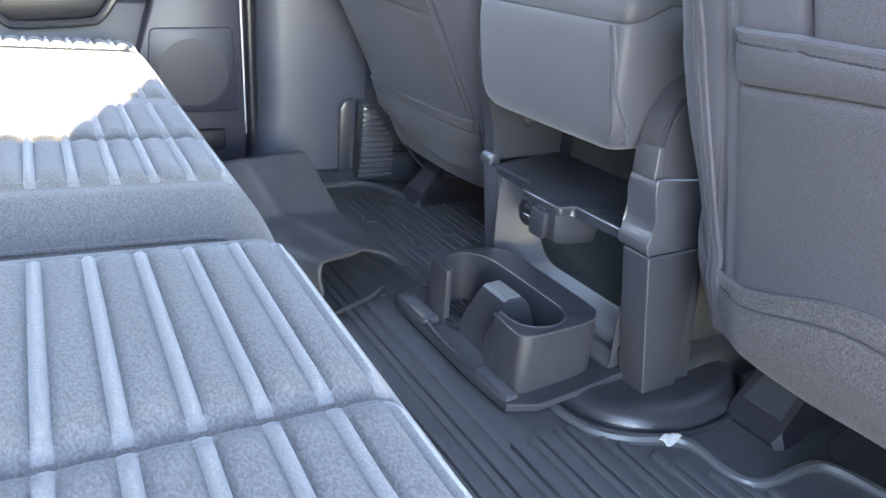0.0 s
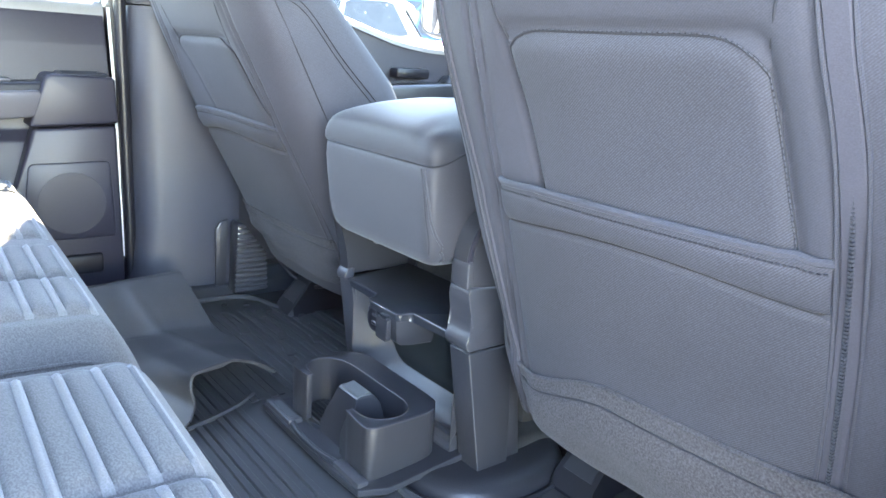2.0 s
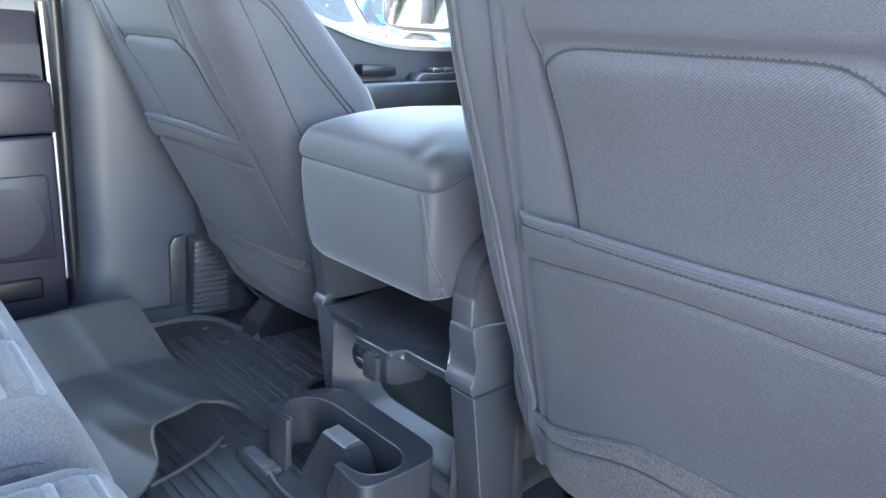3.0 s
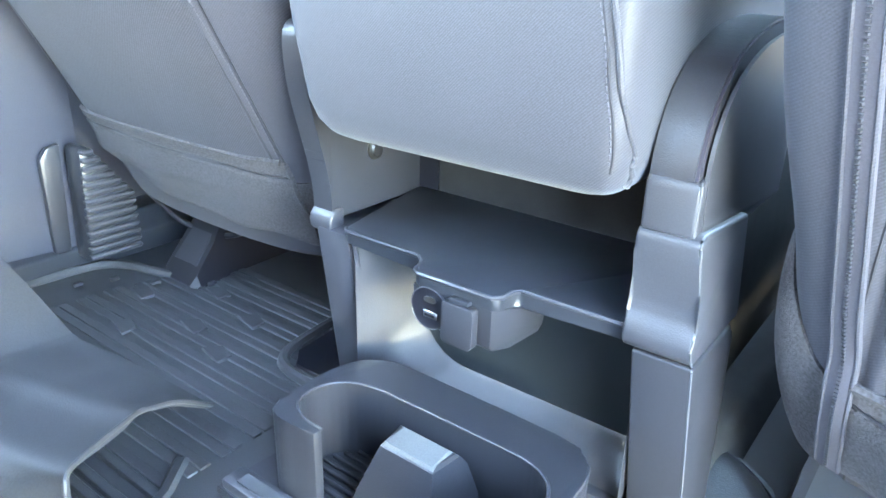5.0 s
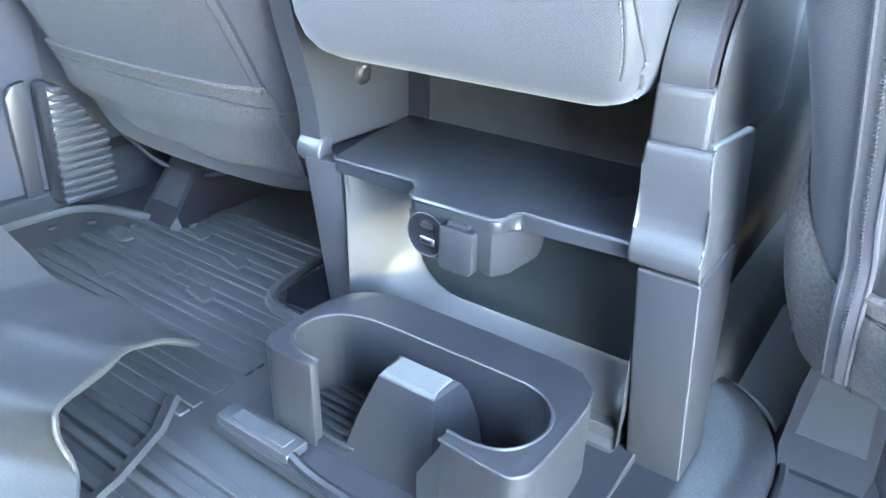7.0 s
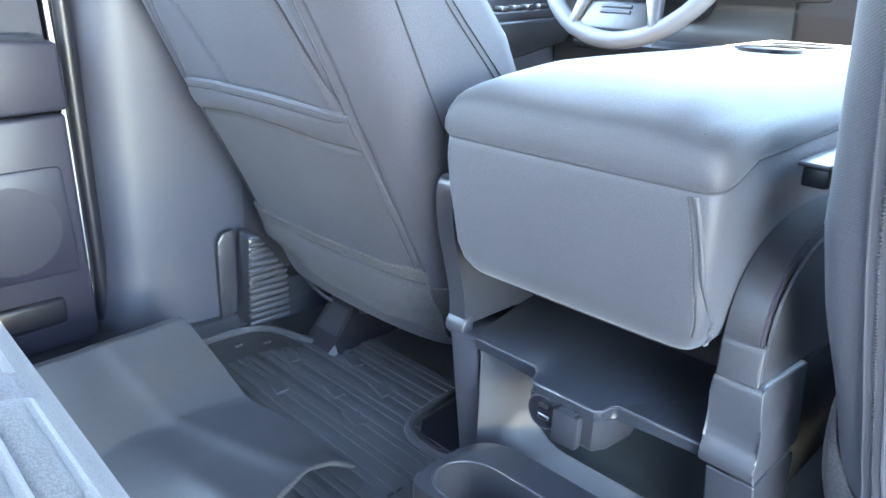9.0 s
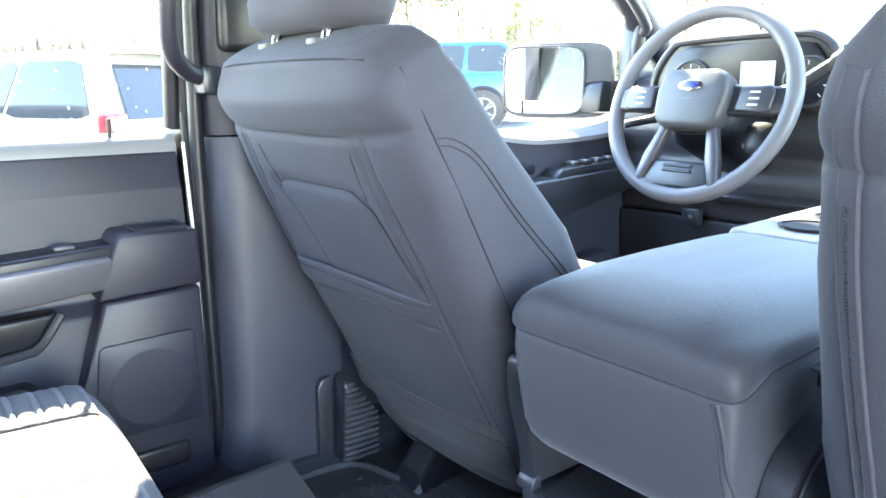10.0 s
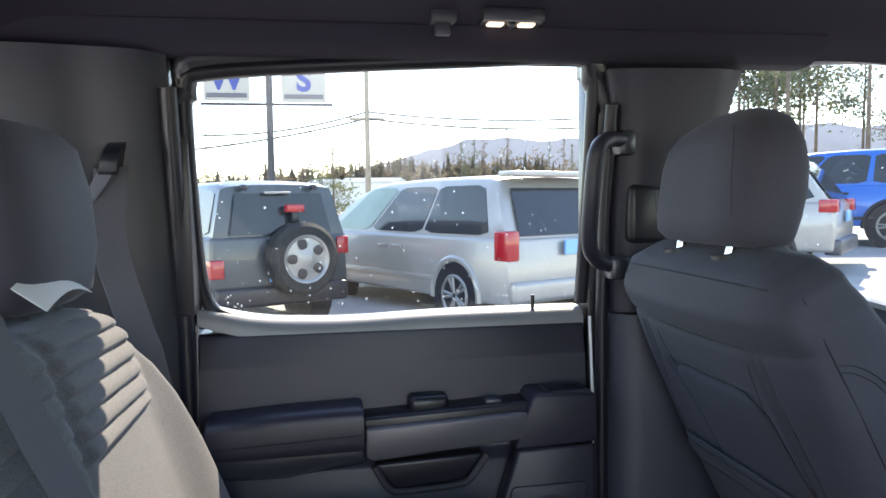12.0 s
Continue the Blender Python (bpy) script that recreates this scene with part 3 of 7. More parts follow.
# the rest of the pickup round the cab, plain
truck = thing("pickup_truck", "white pickup truck carrying the open cab", "pickup truck")
part("bonnet", prism([(1.30, -0.30), (1.30, 0.52), (1.45, 0.545), (2.2, 0.50), (2.62, 0.42), (2.70, 0.30), (2.70, -0.30)], "y", -0.88, 0.88, 0.05, 3), PAINT_WHITE, truck, "white bonnet and front wings")
for y0, y1 in ((-0.93, -0.85), (0.85, 0.93)):
    part("bed_side", prism([(-1.32, -0.30), (-1.32, 0.56), (-3.05, 0.56), (-3.05, -0.30)], "y", y0, y1, 0.02, 2), PAINT_WHITE, truck, "white side of the cargo bed")
part("tailgate", rbox(-3.08, -3.02, -0.85, 0.85, -0.20, 0.56, 0.02), PAINT_WHITE, truck, "white tailgate")
part("bed_floor", rbox(-3.02, -1.32, -0.85, 0.85, -0.12, -0.06, 0.01), PLASTIC_BLACK, truck, "black lined bed floor")
part("roof_skin", sheet(lambda x, y: (x, y, 1.175 - 0.05 * (y / 0.72) ** 4 - 0.05 * max(0.0, x - 0.2) ** 2), steps(-1.27, 0.62, 12), steps(-0.72, 0.72, 12)[::-1], 0.02), PAINT_WHITE, truck, "white roof panel")
for y in (-0.42, 0.42):
    part("chassis_rail", rbox(-3.0, 2.6, y - 0.05, y + 0.05, -0.30, -0.13, 0.01), PLASTIC_BLACK, truck, "black chassis rail")
for x in (1.95, -2.25):
    for sy in (-1, 1):
        wheel = part("wheel", loft([oval((x, sy * (0.90 - o), -0.31), (r, 0, 0), (0, 0, r), 2, 32) for o, r in ((0.27, 0.33), (0.25, 0.39), (0.03, 0.39), (0.0, 0.35), (0.0, 0.25), (0.05, 0.23))]), PLASTIC_BLACK, truck, "black tyre")
        part("rim", loft([oval((x, sy * (0.90 - o), -0.31), (r, 0, 0), (0, 0, r), 2, 28) for o, r in ((0.10, 0.24), (0.01, 0.245), (0.03, 0.20), (0.05, 0.05))]), STEEL, wheel, "steel rim")
# ---- front seats ----
SEAT_MID = 0.415
SEAT_TABLE = [(0.06, 0.205, 0.15), (0.12, 0.225, 0.20), (0.25, 0.232, 0.215), (0.40, 0.235, 0.20), (0.53, 0.232, 0.145),
              (0.62, 0.222, 0.115), (0.655, 0.210, 0.10), (0.678, 0.19, 0.08), (0.692, 0.15, 0.05)]      # height, half width, depth
SEAT_SPINE = [(0.05, 0.112), (0.25, 0.015), (0.405, -0.062), (0.55, -0.124), (0.64, -0.158), (0.68, -0.160), (0.70, -0.145)]


def seat_pow(z, s=1):
    """How square the seat back is across, changing towards the foot."""
    return (4.8 if s > 0 else 8.5) + (0.7 if s > 0 else -3.0) * max(0.0, min(1.0, (z - 0.36) / 0.22))


SEAT_SPINE_UPRIGHT = [(0.05, 0.062), (0.12, 0.028), (0.20, -0.002), (0.30, -0.031), (0.405, -0.062)] + SEAT_SPINE[3:]


INNER_WAIST = [(0.10, -0.030), (0.20, -0.019), (0.27, -0.011), (0.33, 0.001), (0.39, 0.007), (0.46, 0.004), (0.55, 0.0), (0.70, 0.0)]


def seat_size(z, s, yy):
    """Half width and depth; the passenger's seat back is waisted on its inboard side (yy below 0)."""
    w, t = lerp_table(SEAT_TABLE, z)
    return (w + lerp_table(INNER_WAIST, z)[0] if s < 0 and yy < 0 else w), t


def seat_x(z, s=1):
    """The passenger's seat back stands a little more upright at its foot."""
    return lerp_table(SEAT_SPINE if s > 0 else SEAT_SPINE_UPRIGHT, z)[0]


def ease(v, a, b):
    """0 at a, 1 at b, smooth between."""
    k = max(0.0, min(1.0, (v - a) / (b - a)))
    return k * k * (3 - 2 * k)


def insert_edges(z, s):
    """Both edges of the woven rear insert, from the seat's middle: inboard, outboard. The covers are not mirrored."""
    if s < 0:
        k = (z - 0.427) / 0.123
        return -0.099 - 0.014 * k, 0.133 - 0.019 * k
    k = (z - 0.427) / 0.10
    return -0.155 + 0.045 * k, min(0.115, 0.040 + 0.075 * k)


def seat_relief(yy, z, s):
    """Sewn grooves, the puffed yoke and the hollow of the rear panel; yy from the seat's middle, outwards."""
    a = abs(yy)
    g = 0.007 * math.exp(-((z - 0.635) / 0.028) ** 2) - 0.0045 * math.exp(-((z - 0.599) / 0.006) ** 2)
    if z < 0.60:
        e0, e1 = insert_edges(z, s)
        within = ease(yy, e0 - 0.004, e0 + 0.010) * ease(yy, e1 + 0.004, e1 - 0.010)
        g -= 0.0050 * math.exp(-((z - (0.557 if s < 0 else 0.533)) / 0.006) ** 2) * within
        g -= (0.0045 if s < 0 else 0.0028) * (math.exp(-((yy - e0) / 0.0045) ** 2) + math.exp(-((yy - e1) / 0.0045) ** 2)) * ease(z, 0.405, 0.435) * (ease(z, 0.562, 0.55) if s < 0 else ease(z, 0.54, 0.525))
        edge = 0.153 + 0.019 * ease(z, 0.597, 0.41)
        g -= 0.0035 * (math.exp(-((a - edge) / 0.004) ** 2) + 0.8 * math.exp(-((a - edge + 0.014) / 0.004) ** 2)) * ease(z, 0.599, 0.585) * ease(z, 0.10, 0.2)
        g -= 0.009 * max(0.0, 1 - (a / 0.15) ** 4) * math.exp(-((z - 0.50) / 0.065) ** 2)
    return g


def seat_ring(z, s, n_rear=150, n_front=22):
    po = seat_pow(z, s)
    out = []
    for k in range(n_rear + n_front):
        a = math.pi * k / n_rear if k < n_rear else math.pi * (1 + (k - n_rear) / n_front)
        ca = math.cos(a)
        w, t = seat_size(z, s, -ca)
        y = w * ca
        q = t / 2 * max(0.0, 1 - abs(ca) ** po) ** (1 / po)
        if k < n_rear:
            h = t / 2 - q - 0.012 * (1 - ca * ca) - seat_relief(-y, z, s)
        else:
            h = t / 2 + q + 0.03 * max(0.0, 1 - (ca / 0.6) ** 2)
        out.append(Vector((seat_x(z, s) + h * 0.90, s * (SEAT_MID - y), z + h * 0.44)))
    return out


def seat_rear(y, z, off=0.0, s=1):
    """A point on the rear face of a seat back, laid out for the driver's side."""
    yy = y - SEAT_MID
    w, t = seat_size(z, s, yy)
    po = seat_pow(z, s)
    k = min(1.0, abs(yy / w)) ** po
    h = t / 2 - t / 2 * (1 - k) ** (1 / po) - 0.012 * (1 - (yy / w) ** 2) - seat_relief(yy, z, s) - off
    return Vector((seat_x(z, s) + h * 0.90, y, z + h * 0.44))


def seat_side(h, z, off=0.0, s=1):
    """A point on the inboard side, h deep from the rear face."""
    w, t = seat_size(z, s, -1)
    po = seat_pow(z, s)
    q = min(1.0, abs((t / 2 - h) / (t / 2)))
    y = SEAT_MID - w * (1 - q ** po) ** (1 / po) - off
    return Vector((seat_x(z, s) + h * 0.90, y, z + h * 0.44))


def front_seat(s, label):
    M = (lambda p: Vector((p[0], s * p[1], p[2])))
    rear = (lambda y, z, off=0.0: seat_rear(y, z, off, s))
    seat = thing("front_seat", label, "seat", "front seats")
    zs = ([0.110, 0.114] + steps(0.12, 0.39, 16) if s > 0 else [0.130, 0.134] + steps(0.14, 0.39, 15)) + steps(0.40, 0.682, 66) + [0.686, 0.689, 0.691, 0.692]
    back = part("backrest", loft([seat_ring(z, s) for z in zs]), FABRIC_SIDE, seat, "grey cloth backrest", smooth=60)

    def seam(pts, r=0.0008, mat=SEAM, off=0.0001, name="seam", side=False):
        f = seat_side if side else seat_rear
        return part(name, tube(smooth_path([M(f(a, b, off, s)) for a, b in pts], 6), r, 6), mat, back)

    def sewn(pts, off=0.0004, pitch=0.0042, r=0.0005, mat=None):
        part("stitching", stitching(smooth_path([M(rear(a, b, off)) for a, b in pts], 8), pitch, r), mat or STITCH, back)

    def patch(name, f, us, vs, thick, mat, label, parent=None):
        # outward normal on both mirrored seats
        return part(name, sheet(lambda u, v: M(f(u, v)), us if s < 0 else us[::-1], vs, thick), mat, parent or seat, label, smooth=60)
    # shoulder seams round the top
    seam([(0.212, 0.60), (0.30, 0.598), (0.415, 0.600), (0.53, 0.598), (0.618, 0.60)])
    seam([(0.235, 0.672), (0.30, 0.680), (0.415, 0.683), (0.53, 0.680), (0.595, 0.672)], 0.0014)
    # piped strips at the edges of the rear panel; a zip closes one of them
    strips = {"inner": ((0.262, 0.597), (0.256, 0.53), (0.243, 0.41), (0.237, 0.28), (0.236, 0.13)), "outer": ((0.568, 0.597), (0.574, 0.53), (0.587, 0.41), (0.592, 0.28), (0.594, 0.13))}
    for side, pts in strips.items():
        d = 0.014 if side == "inner" else -0.014
        if s < 0 and side == "outer":
            line = [(0.566, 0.597), (0.572, 0.55), (0.5805, 0.478), (0.5815, 0.36), (0.578, 0.235)]
            tape = part("zip_tape", loft([[M(rear(y + o, z, 0.0004)) for o in (-0.0075, 0.0075)] + [M(rear(y + o, z, 0.0016)) for o in (0.0065, -0.0065)] for y, z in [(p.x, p.y) for p in smooth_path([(a, b, 0) for a, b in line], 8)]]), FABRIC_DARK, seat, "long zip closing the seat cover")
            part("zip_teeth", stitching(smooth_path([M(rear(y, z, 0.0022)) for y, z in line], 8), 0.0030, 0.0018, 0.55), PLASTIC_LIGHT, tape, "zip teeth")
            for o in (-0.0095, 0.0095):
                part("tape_edge", tube(smooth_path([M(rear(y + o, z, 0.0004)) for y, z in line], 8), 0.0016, 6), FABRIC_SIDE, tape)
            continue
        for e in (0, d):
            seam([(a + e * (1 - 0.2 * k / 4), b) for k, (a, b) in enumerate(pts)], 0.0010, SEAM, -0.0004, "piped_seam")
        sewn([(a + d * 0.5, b) for a, b in pts])
    # woven rear insert, rounded at its upper corners, with sewn edges
    def insert_at(u, k, off):
        z = 0.395 + k * ((0.160 if s < 0 else 0.137) - 0.018 * abs(u) ** 9)
        e0, e1 = insert_edges(z, s)
        return rear(0.415 + (e0 + e1) / 2 + u * (e1 - e0) / 2 * 0.985, z, off)
    patch("rear_insert", lambda u, k: insert_at(u, k, 0.0006 + (0.0062 if s < 0 else 0.0030) * (max(0.0, 1 - u ** 6) * max(0.0, 1 - (2 * k - 1) ** 6)) ** 0.6), steps(-1, 1, 40), steps(0, 1, 28), 0.004, FABRIC, "woven rear insert")
    rim = [insert_at(-1, k, 0.0010) for k in steps(0.1, 0.97, 12)] + [insert_at(u, 1, 0.0010) for u in steps(-0.95, 0.95, 24)] + [insert_at(1, k, 0.0010) for k in steps(0.97, 0.1, 12)]
    part("stitched_edge", tube([M(p) for p in rim], 0.0012, 6), SEAM, back)
    part("stitching", stitching([M(p + Vector((-0.002, 0, 0.001))) for p in rim], 0.0042, 0.0005), STITCH, back)
    for u in (-1, 1):
        y1 = insert_at(u, 0.95, 0).y
        seam([(y1, 0.548 if s < 0 else 0.525), (y1 + 0.006 * u, 0.572), (y1 + 0.010 * u, 0.597)], 0.0010)
    # map pocket: a padded band along its mouth, the mouth gaping a little
    wide = (lambda y: abs((y - 0.415) / 0.167))
    mouth = (lambda y: 0.429 - 0.010 * wide(y) ** 4 if s < 0 else 0.423 - 0.020 * wide(y) ** 3)
    band = (lambda y: 0.398 - 0.018 * wide(y) ** 2 if s < 0 else 0.391 - 0.024 * wide(y) ** 2)

    def gap(y, z):
        open_ = -0.001 + 0.005 * max(0.0, 1 - wide(y) ** 6) + 0.008 * max(0.0, (z - 0.26) / 0.165) ** 1.5 * max(0.0, 1 - wide(y) ** 4)
        q = (z - band(y)) / (mouth(y) - band(y))
        puff = 0.0045 * math.sin(math.pi * max(0.0, min(1.0, q))) ** 0.7 if q > 0 else 0.0
        return open_ + puff - 0.0040 * math.exp(-((z - band(y)) / 0.0030) ** 2) - 0.0012 * math.exp(-((z - mouth(y) + 0.006) / 0.0018) ** 2)
    deep = steps(0.0, 0.78, 16) + steps(0.795, 1.0, 30)
    p0, p1 = (0.257, 0.571) if s < 0 else (0.250, 0.582)
    pocket = patch("pocket", lambda y, k: rear(y, 0.205 + k * (mouth(y) - 0.205), gap(y, 0.205 + k * (mouth(y) - 0.205))), steps(p0, p1, 36), deep, 0.004, FABRIC, "grey cloth map pocket with a padded mouth")
    part("pocket_hem", tube([M(rear(y, mouth(y), gap(y, mouth(y)) - 0.001)) for y in steps(p0, p1, 30)], 0.0034, 8), FABRIC_SIDE, pocket, "rolled hem of the map pocket")
    # dark lines paint the shadow below the mouth and under the band
    part("hem_stitching", stitching([M(rear(y, mouth(y) - 0.006, gap(y, mouth(y) - 0.006) + 0.0005)) for y in steps(p0, p1, 50)], 0.0042, 0.0008), SEAM, pocket)
    part("band_seam", tube([M(rear(y, band(y), gap(y, band(y)) + 0.0004)) for y in steps(p0, p1, 40)], 0.0014, 6), SEAM, pocket)
    # felt skirt hanging in soft folds
    low = (lambda y: (0.132 if s < 0 else 0.122 + 0.02 * ease(y, 0.40, 0.56) - 0.014 * ease(y, 0.30, 0.24)))
    high = (lambda y: 0.233 - 0.008 * wide(y) ** 3 if s > 0 else 0.208 + 0.040 * ease(y, 0.25, 0.39))
    fat = (lambda k: (0.016 if s < 0 else 0.004) * max(0.0, math.sin(math.pi * k)) ** 0.7)
    fold = (lambda y, k: (0.0035 if s < 0 else 0.003) + fat(k) * (ease(y, 0.228, 0.285) if s < 0 else 1.0) + (0.003 if s < 0 else 0.006) * math.sin(28 * y + 9 * k) * math.sin(17 * y - 5 * k) * (1 - k) - 0.0022 * math.exp(-((k - 0.84) / 0.02) ** 2))
    hang = (lambda y, k: rear(y, low(y) + (high(y) - low(y)) * k, fold(y, k) - (0.003 if s < 0 else 0.03) * max(0.0, 1 - k / 0.20) ** 2))
    skirt = patch("felt_skirt", hang, steps(0.232, 0.608, 48) if s < 0 else steps(0.234, 0.594, 44), steps(0, 0.75, 16) + steps(0.77, 1.0, 16), 0.007, FELT, "rough grey felt skirt")
    part("skirt_hem", tube([M(hang(y, 0.985)) for y in steps(0.240, 0.590, 24)], 0.0030, 6), FELT, skirt)
    part("skirt_stitching", tube([M(hang(y, 0.84) + Vector((-0.0006, 0, 0))) for y in steps(0.240, 0.590, 30)], 0.0009, 6), SEAM, skirt)
    # felt wrapped round the inboard corner, rising towards the side
    def wrapped(q, k):
        if s > 0:
            z0, top = 0.112, 0.20 + 0.045 * max(0.0, 1 - q / 0.8)
        else:
            z0, top = 0.131, 0.203 + 0.060 * ease(q, 1.0, 0.35)
        z = z0 + (top - z0) * k
        w, t = seat_size(z, s, -1)
        po = seat_pow(z, s)
        a = -50 + (50 + math.degrees(math.acos(min(1.0, ((SEAT_MID - 0.236) / w) ** (po / 2))))) * q
        bulge = (0.010 if s < 0 else 0.002) * max(0.0, math.sin(math.pi * (0.12 + 0.88 * k))) ** 0.6 * (1 - ease(q, 0.5, 1.0))
        ca, sa = math.cos(radians(a)), math.sin(radians(a))
        y = (w + 0.001 + 1.2 * bulge) * math.copysign(abs(ca) ** (2 / po), ca)
        h = t / 2 - (t / 2 + 0.002 + bulge) * math.copysign(abs(sa) ** (2 / po), sa) - (0.012 * (1 - min(1.0, y / w) ** 2) if sa > 0 else 0)
        return Vector((seat_x(z, s) + h * 0.90, SEAT_MID - y, z + h * 0.44))
    patch("side_felt", wrapped, steps(0, 1, 44), steps(0, 1, 12), 0.004, FELT, "rough grey felt round the seat's foot")
    # zip along the inboard edge of the skirt
    if s < 0:
        line = [(0.222, 0.655), (0.216, 0.60), (0.2125, 0.54), (0.2125, 0.46), (0.2145, 0.40), (0.2195, 0.350), (0.2222, 0.324), (0.2261, 0.287), (0.2297, 0.250), (0.2330, 0.225), (0.2341, 0.206), (0.2348, 0.185), (0.2358, 0.161), (0.2370, 0.142)]
        line = [(p.x, p.y, 0.0008 + 0.0062 * ease(p.y, 0.225, 0.195)) for p in smooth_path([(y, z, 0) for y, z in line], 6)]
        tape = part("zip_tape", loft([[M(rear(y + o, z, f - 0.001)) for o in (-0.0078, 0.0078)] + [M(rear(y + o, z, f + 0.0012)) for o in (0.0070, 0.0012, 0.0, -0.0012, -0.0070)] for y, z, f in line]), FABRIC_DARK, seat, "dark zip tape down the inboard edge")
        part("zip_teeth", stitching([M(rear(y, z, f + 0.0014)) for y, z, f in line if z < 0.59], 0.0024, 0.0013, 0.55), PLASTIC, tape, "zip teeth")
        for o in (-0.0062, 0.0062):
            part("tape_edge", tube([M(rear(y + o, z, f + 0.0008)) for y, z, f in line], 0.0011, 6), FABRIC_SIDE, tape)
    # seams on the inboard side
    seam([(0.028, 0.655), (0.034, 0.60), (0.042, 0.50), (0.050, 0.38), (0.055, 0.25), (0.055, 0.12)], 0.0012, side=True)
    seam([(0.036, 0.575), (0.055, 0.563), (0.075, 0.535), (0.10, 0.46), (0.140, 0.36), (0.165, 0.28)], side=True)
    seam([(0.036, 0.582), (0.058, 0.570), (0.080, 0.540), (0.106, 0.463), (0.147, 0.363), (0.172, 0.285)], side=True)
    # cushion with piped stripes
    rings = [oval((x, s * 0.415, zc), (0, 0.25 * k, 0), (0, 0, h), 5, 40) for x, zc, h, k in ((0.13, 0.22, 0.03, 0.86), (0.15, 0.22, 0.07, 0.9), (0.3, 0.23, 0.085, 1), (0.48, 0.25, 0.08, 1), (0.53, 0.25, 0.05, 0.95))]
    cush = part("cushion", loft(rings), FABRIC_RIB, seat, "grey cloth seat cushion")
    for x in steps(0.2, 0.46, 12):
        part("cushion_rib", tube([(x, s * (0.415 + y), 0.313 + 0.04 * (x - 0.2) - 0.15 * y * y) for y in steps(-0.15, 0.15, 9)], 0.009, 6, flat=0.5), FABRIC_RIB, cush)
    # head restraint
    hr = [(0.713, 0.094, 0.040, 0.010), (0.717, 0.112, 0.053, 0.004), (0.728, 0.122, 0.060, -0.002), (0.752, 0.128, 0.063, -0.002), (0.785, 0.1315, 0.062, 0.000), (0.815, 0.130, 0.061, 0.000), (0.842, 0.121, 0.057, 0.000), (0.862, 0.104, 0.050, 0.004), (0.877, 0.083, 0.038, 0.010), (0.887, 0.058, 0.024, 0.014), (0.8925, 0.030, 0.010, 0.016)]
    rings = [oval((-0.092 + 0.10 * (z - 0.8) + dx, s * 0.425, z), (0, w, 0), (d * 0.86, 0, 0.0), 3.4, 40) for z, w, d, dx in hr]
    head = part("head_restraint", loft(rings), FABRIC_DARK, seat, "dark cloth head restraint", smooth=60)
    for sy in (-1, 1):
        part("head_seam", tube(smooth_path([(-0.1440 + 0.10 * (z - 0.8) + dx, s * (0.425 + sy * 0.104 * (w / 0.13)), z) for z, w, dx in ((0.728, 0.112, 0.013), (0.760, 0.124, 0.003), (0.800, 0.128, -0.003), (0.835, 0.118, 0.0), (0.866, 0.088, 0.012))], 5), 0.0007, 6), SEAM, head)
    part("head_seam", tube(smooth_path([(-0.086 + 0.10 * (z - 0.8) + x, s * (0.425 + y), z) for x, y, z in ((-0.026, -0.112, 0.775), (-0.040, -0.108, 0.738), (-0.042, -0.06, 0.724), (-0.044, 0.0, 0.722), (-0.042, 0.06, 0.724), (-0.040, 0.108, 0.738))], 5), 0.0016, 6), SEAM, head)
    for y in (0.367, 0.496):
        part("head_restraint_post", tube([(-0.130, s * y, 0.66), (-0.110, s * y, 0.76)], 0.0065, 10), CHROME, seat, "chrome post")
        part("guide_sleeve", loft([oval((-0.126, s * y, z), (0.017, 0, 0), (0, 0.022, 0), 2.5, 16) for z in (0.685, 0.700, 0.702)]), PLASTIC_BLACK, seat, "black plastic sleeve")
    # rail covers and feet
    for y, x1 in (((0.515, 0.075),) if s > 0 else ((0.246, 0.098), (0.575, 0.098))):
        foot = part("seat_foot", loft([[(x + x1, s * (y + a * k), z) for a, z in ((-0.040, 0.0), (-0.032, h), (0.032, h), (0.040, 0.0))] for x, h, k in ((0.0, 0.004, 0.9), (0.010, 0.016, 1.0), (0.040, 0.050, 0.95), (0.06, 0.078, 0.8), (0.34, 0.085, 0.7))]), PLASTIC_BLACK, seat, "dark plastic rail cover", smooth=30)
        part("cover_cap", sheet(lambda u, v: (x1 + 0.016 + 0.030 * v, s * (y + u * (0.024 - 0.004 * v)), 0.0250 + 0.034 * v), steps(1, -1, 3) if s > 0 else steps(-1, 1, 3), steps(0, 1, 3), 0.003), PLASTIC_DARK, foot, "removable cap")
        part("seat_bracket", prism([(x1 + 0.06, 0.06), (x1 + 0.075, 0.125), (x1 + 0.10, 0.13), (x1 + 0.11, 0.06)], "y", *sorted((s * (y - 0.028), s * (y - 0.024))), 0.001), PLASTIC_BLACK, seat, "dark bracket")
    part("seat_pan", rbox(0.10, 0.50, min(s * 0.20, s * 0.63), max(s * 0.20, s * 0.63), 0.10, 0.16, 0.01), PLASTIC_BLACK, seat, "black underside")
    return seat


front_seat(1, "grey cloth driver's seat leaning back, with map pocket")
front_seat(-1, "grey cloth front passenger seat leaning back, with map pocket")

# ---- rear bench ----
bench = thing("rear_bench", "rear bench in grey ribbed cloth, cushions split in two, partly sunlit", "bench seat")
PITCH = 0.0245


def bow(y):
    """How far the bench's front edge stands ahead towards the door, and falls back at its rounded end."""
    return 0.002 + 0.043 * max(0.0, (y + 0.45) / 1.05) - 0.075 * max(0.0, (y - 0.56) / 0.105) ** 2.4


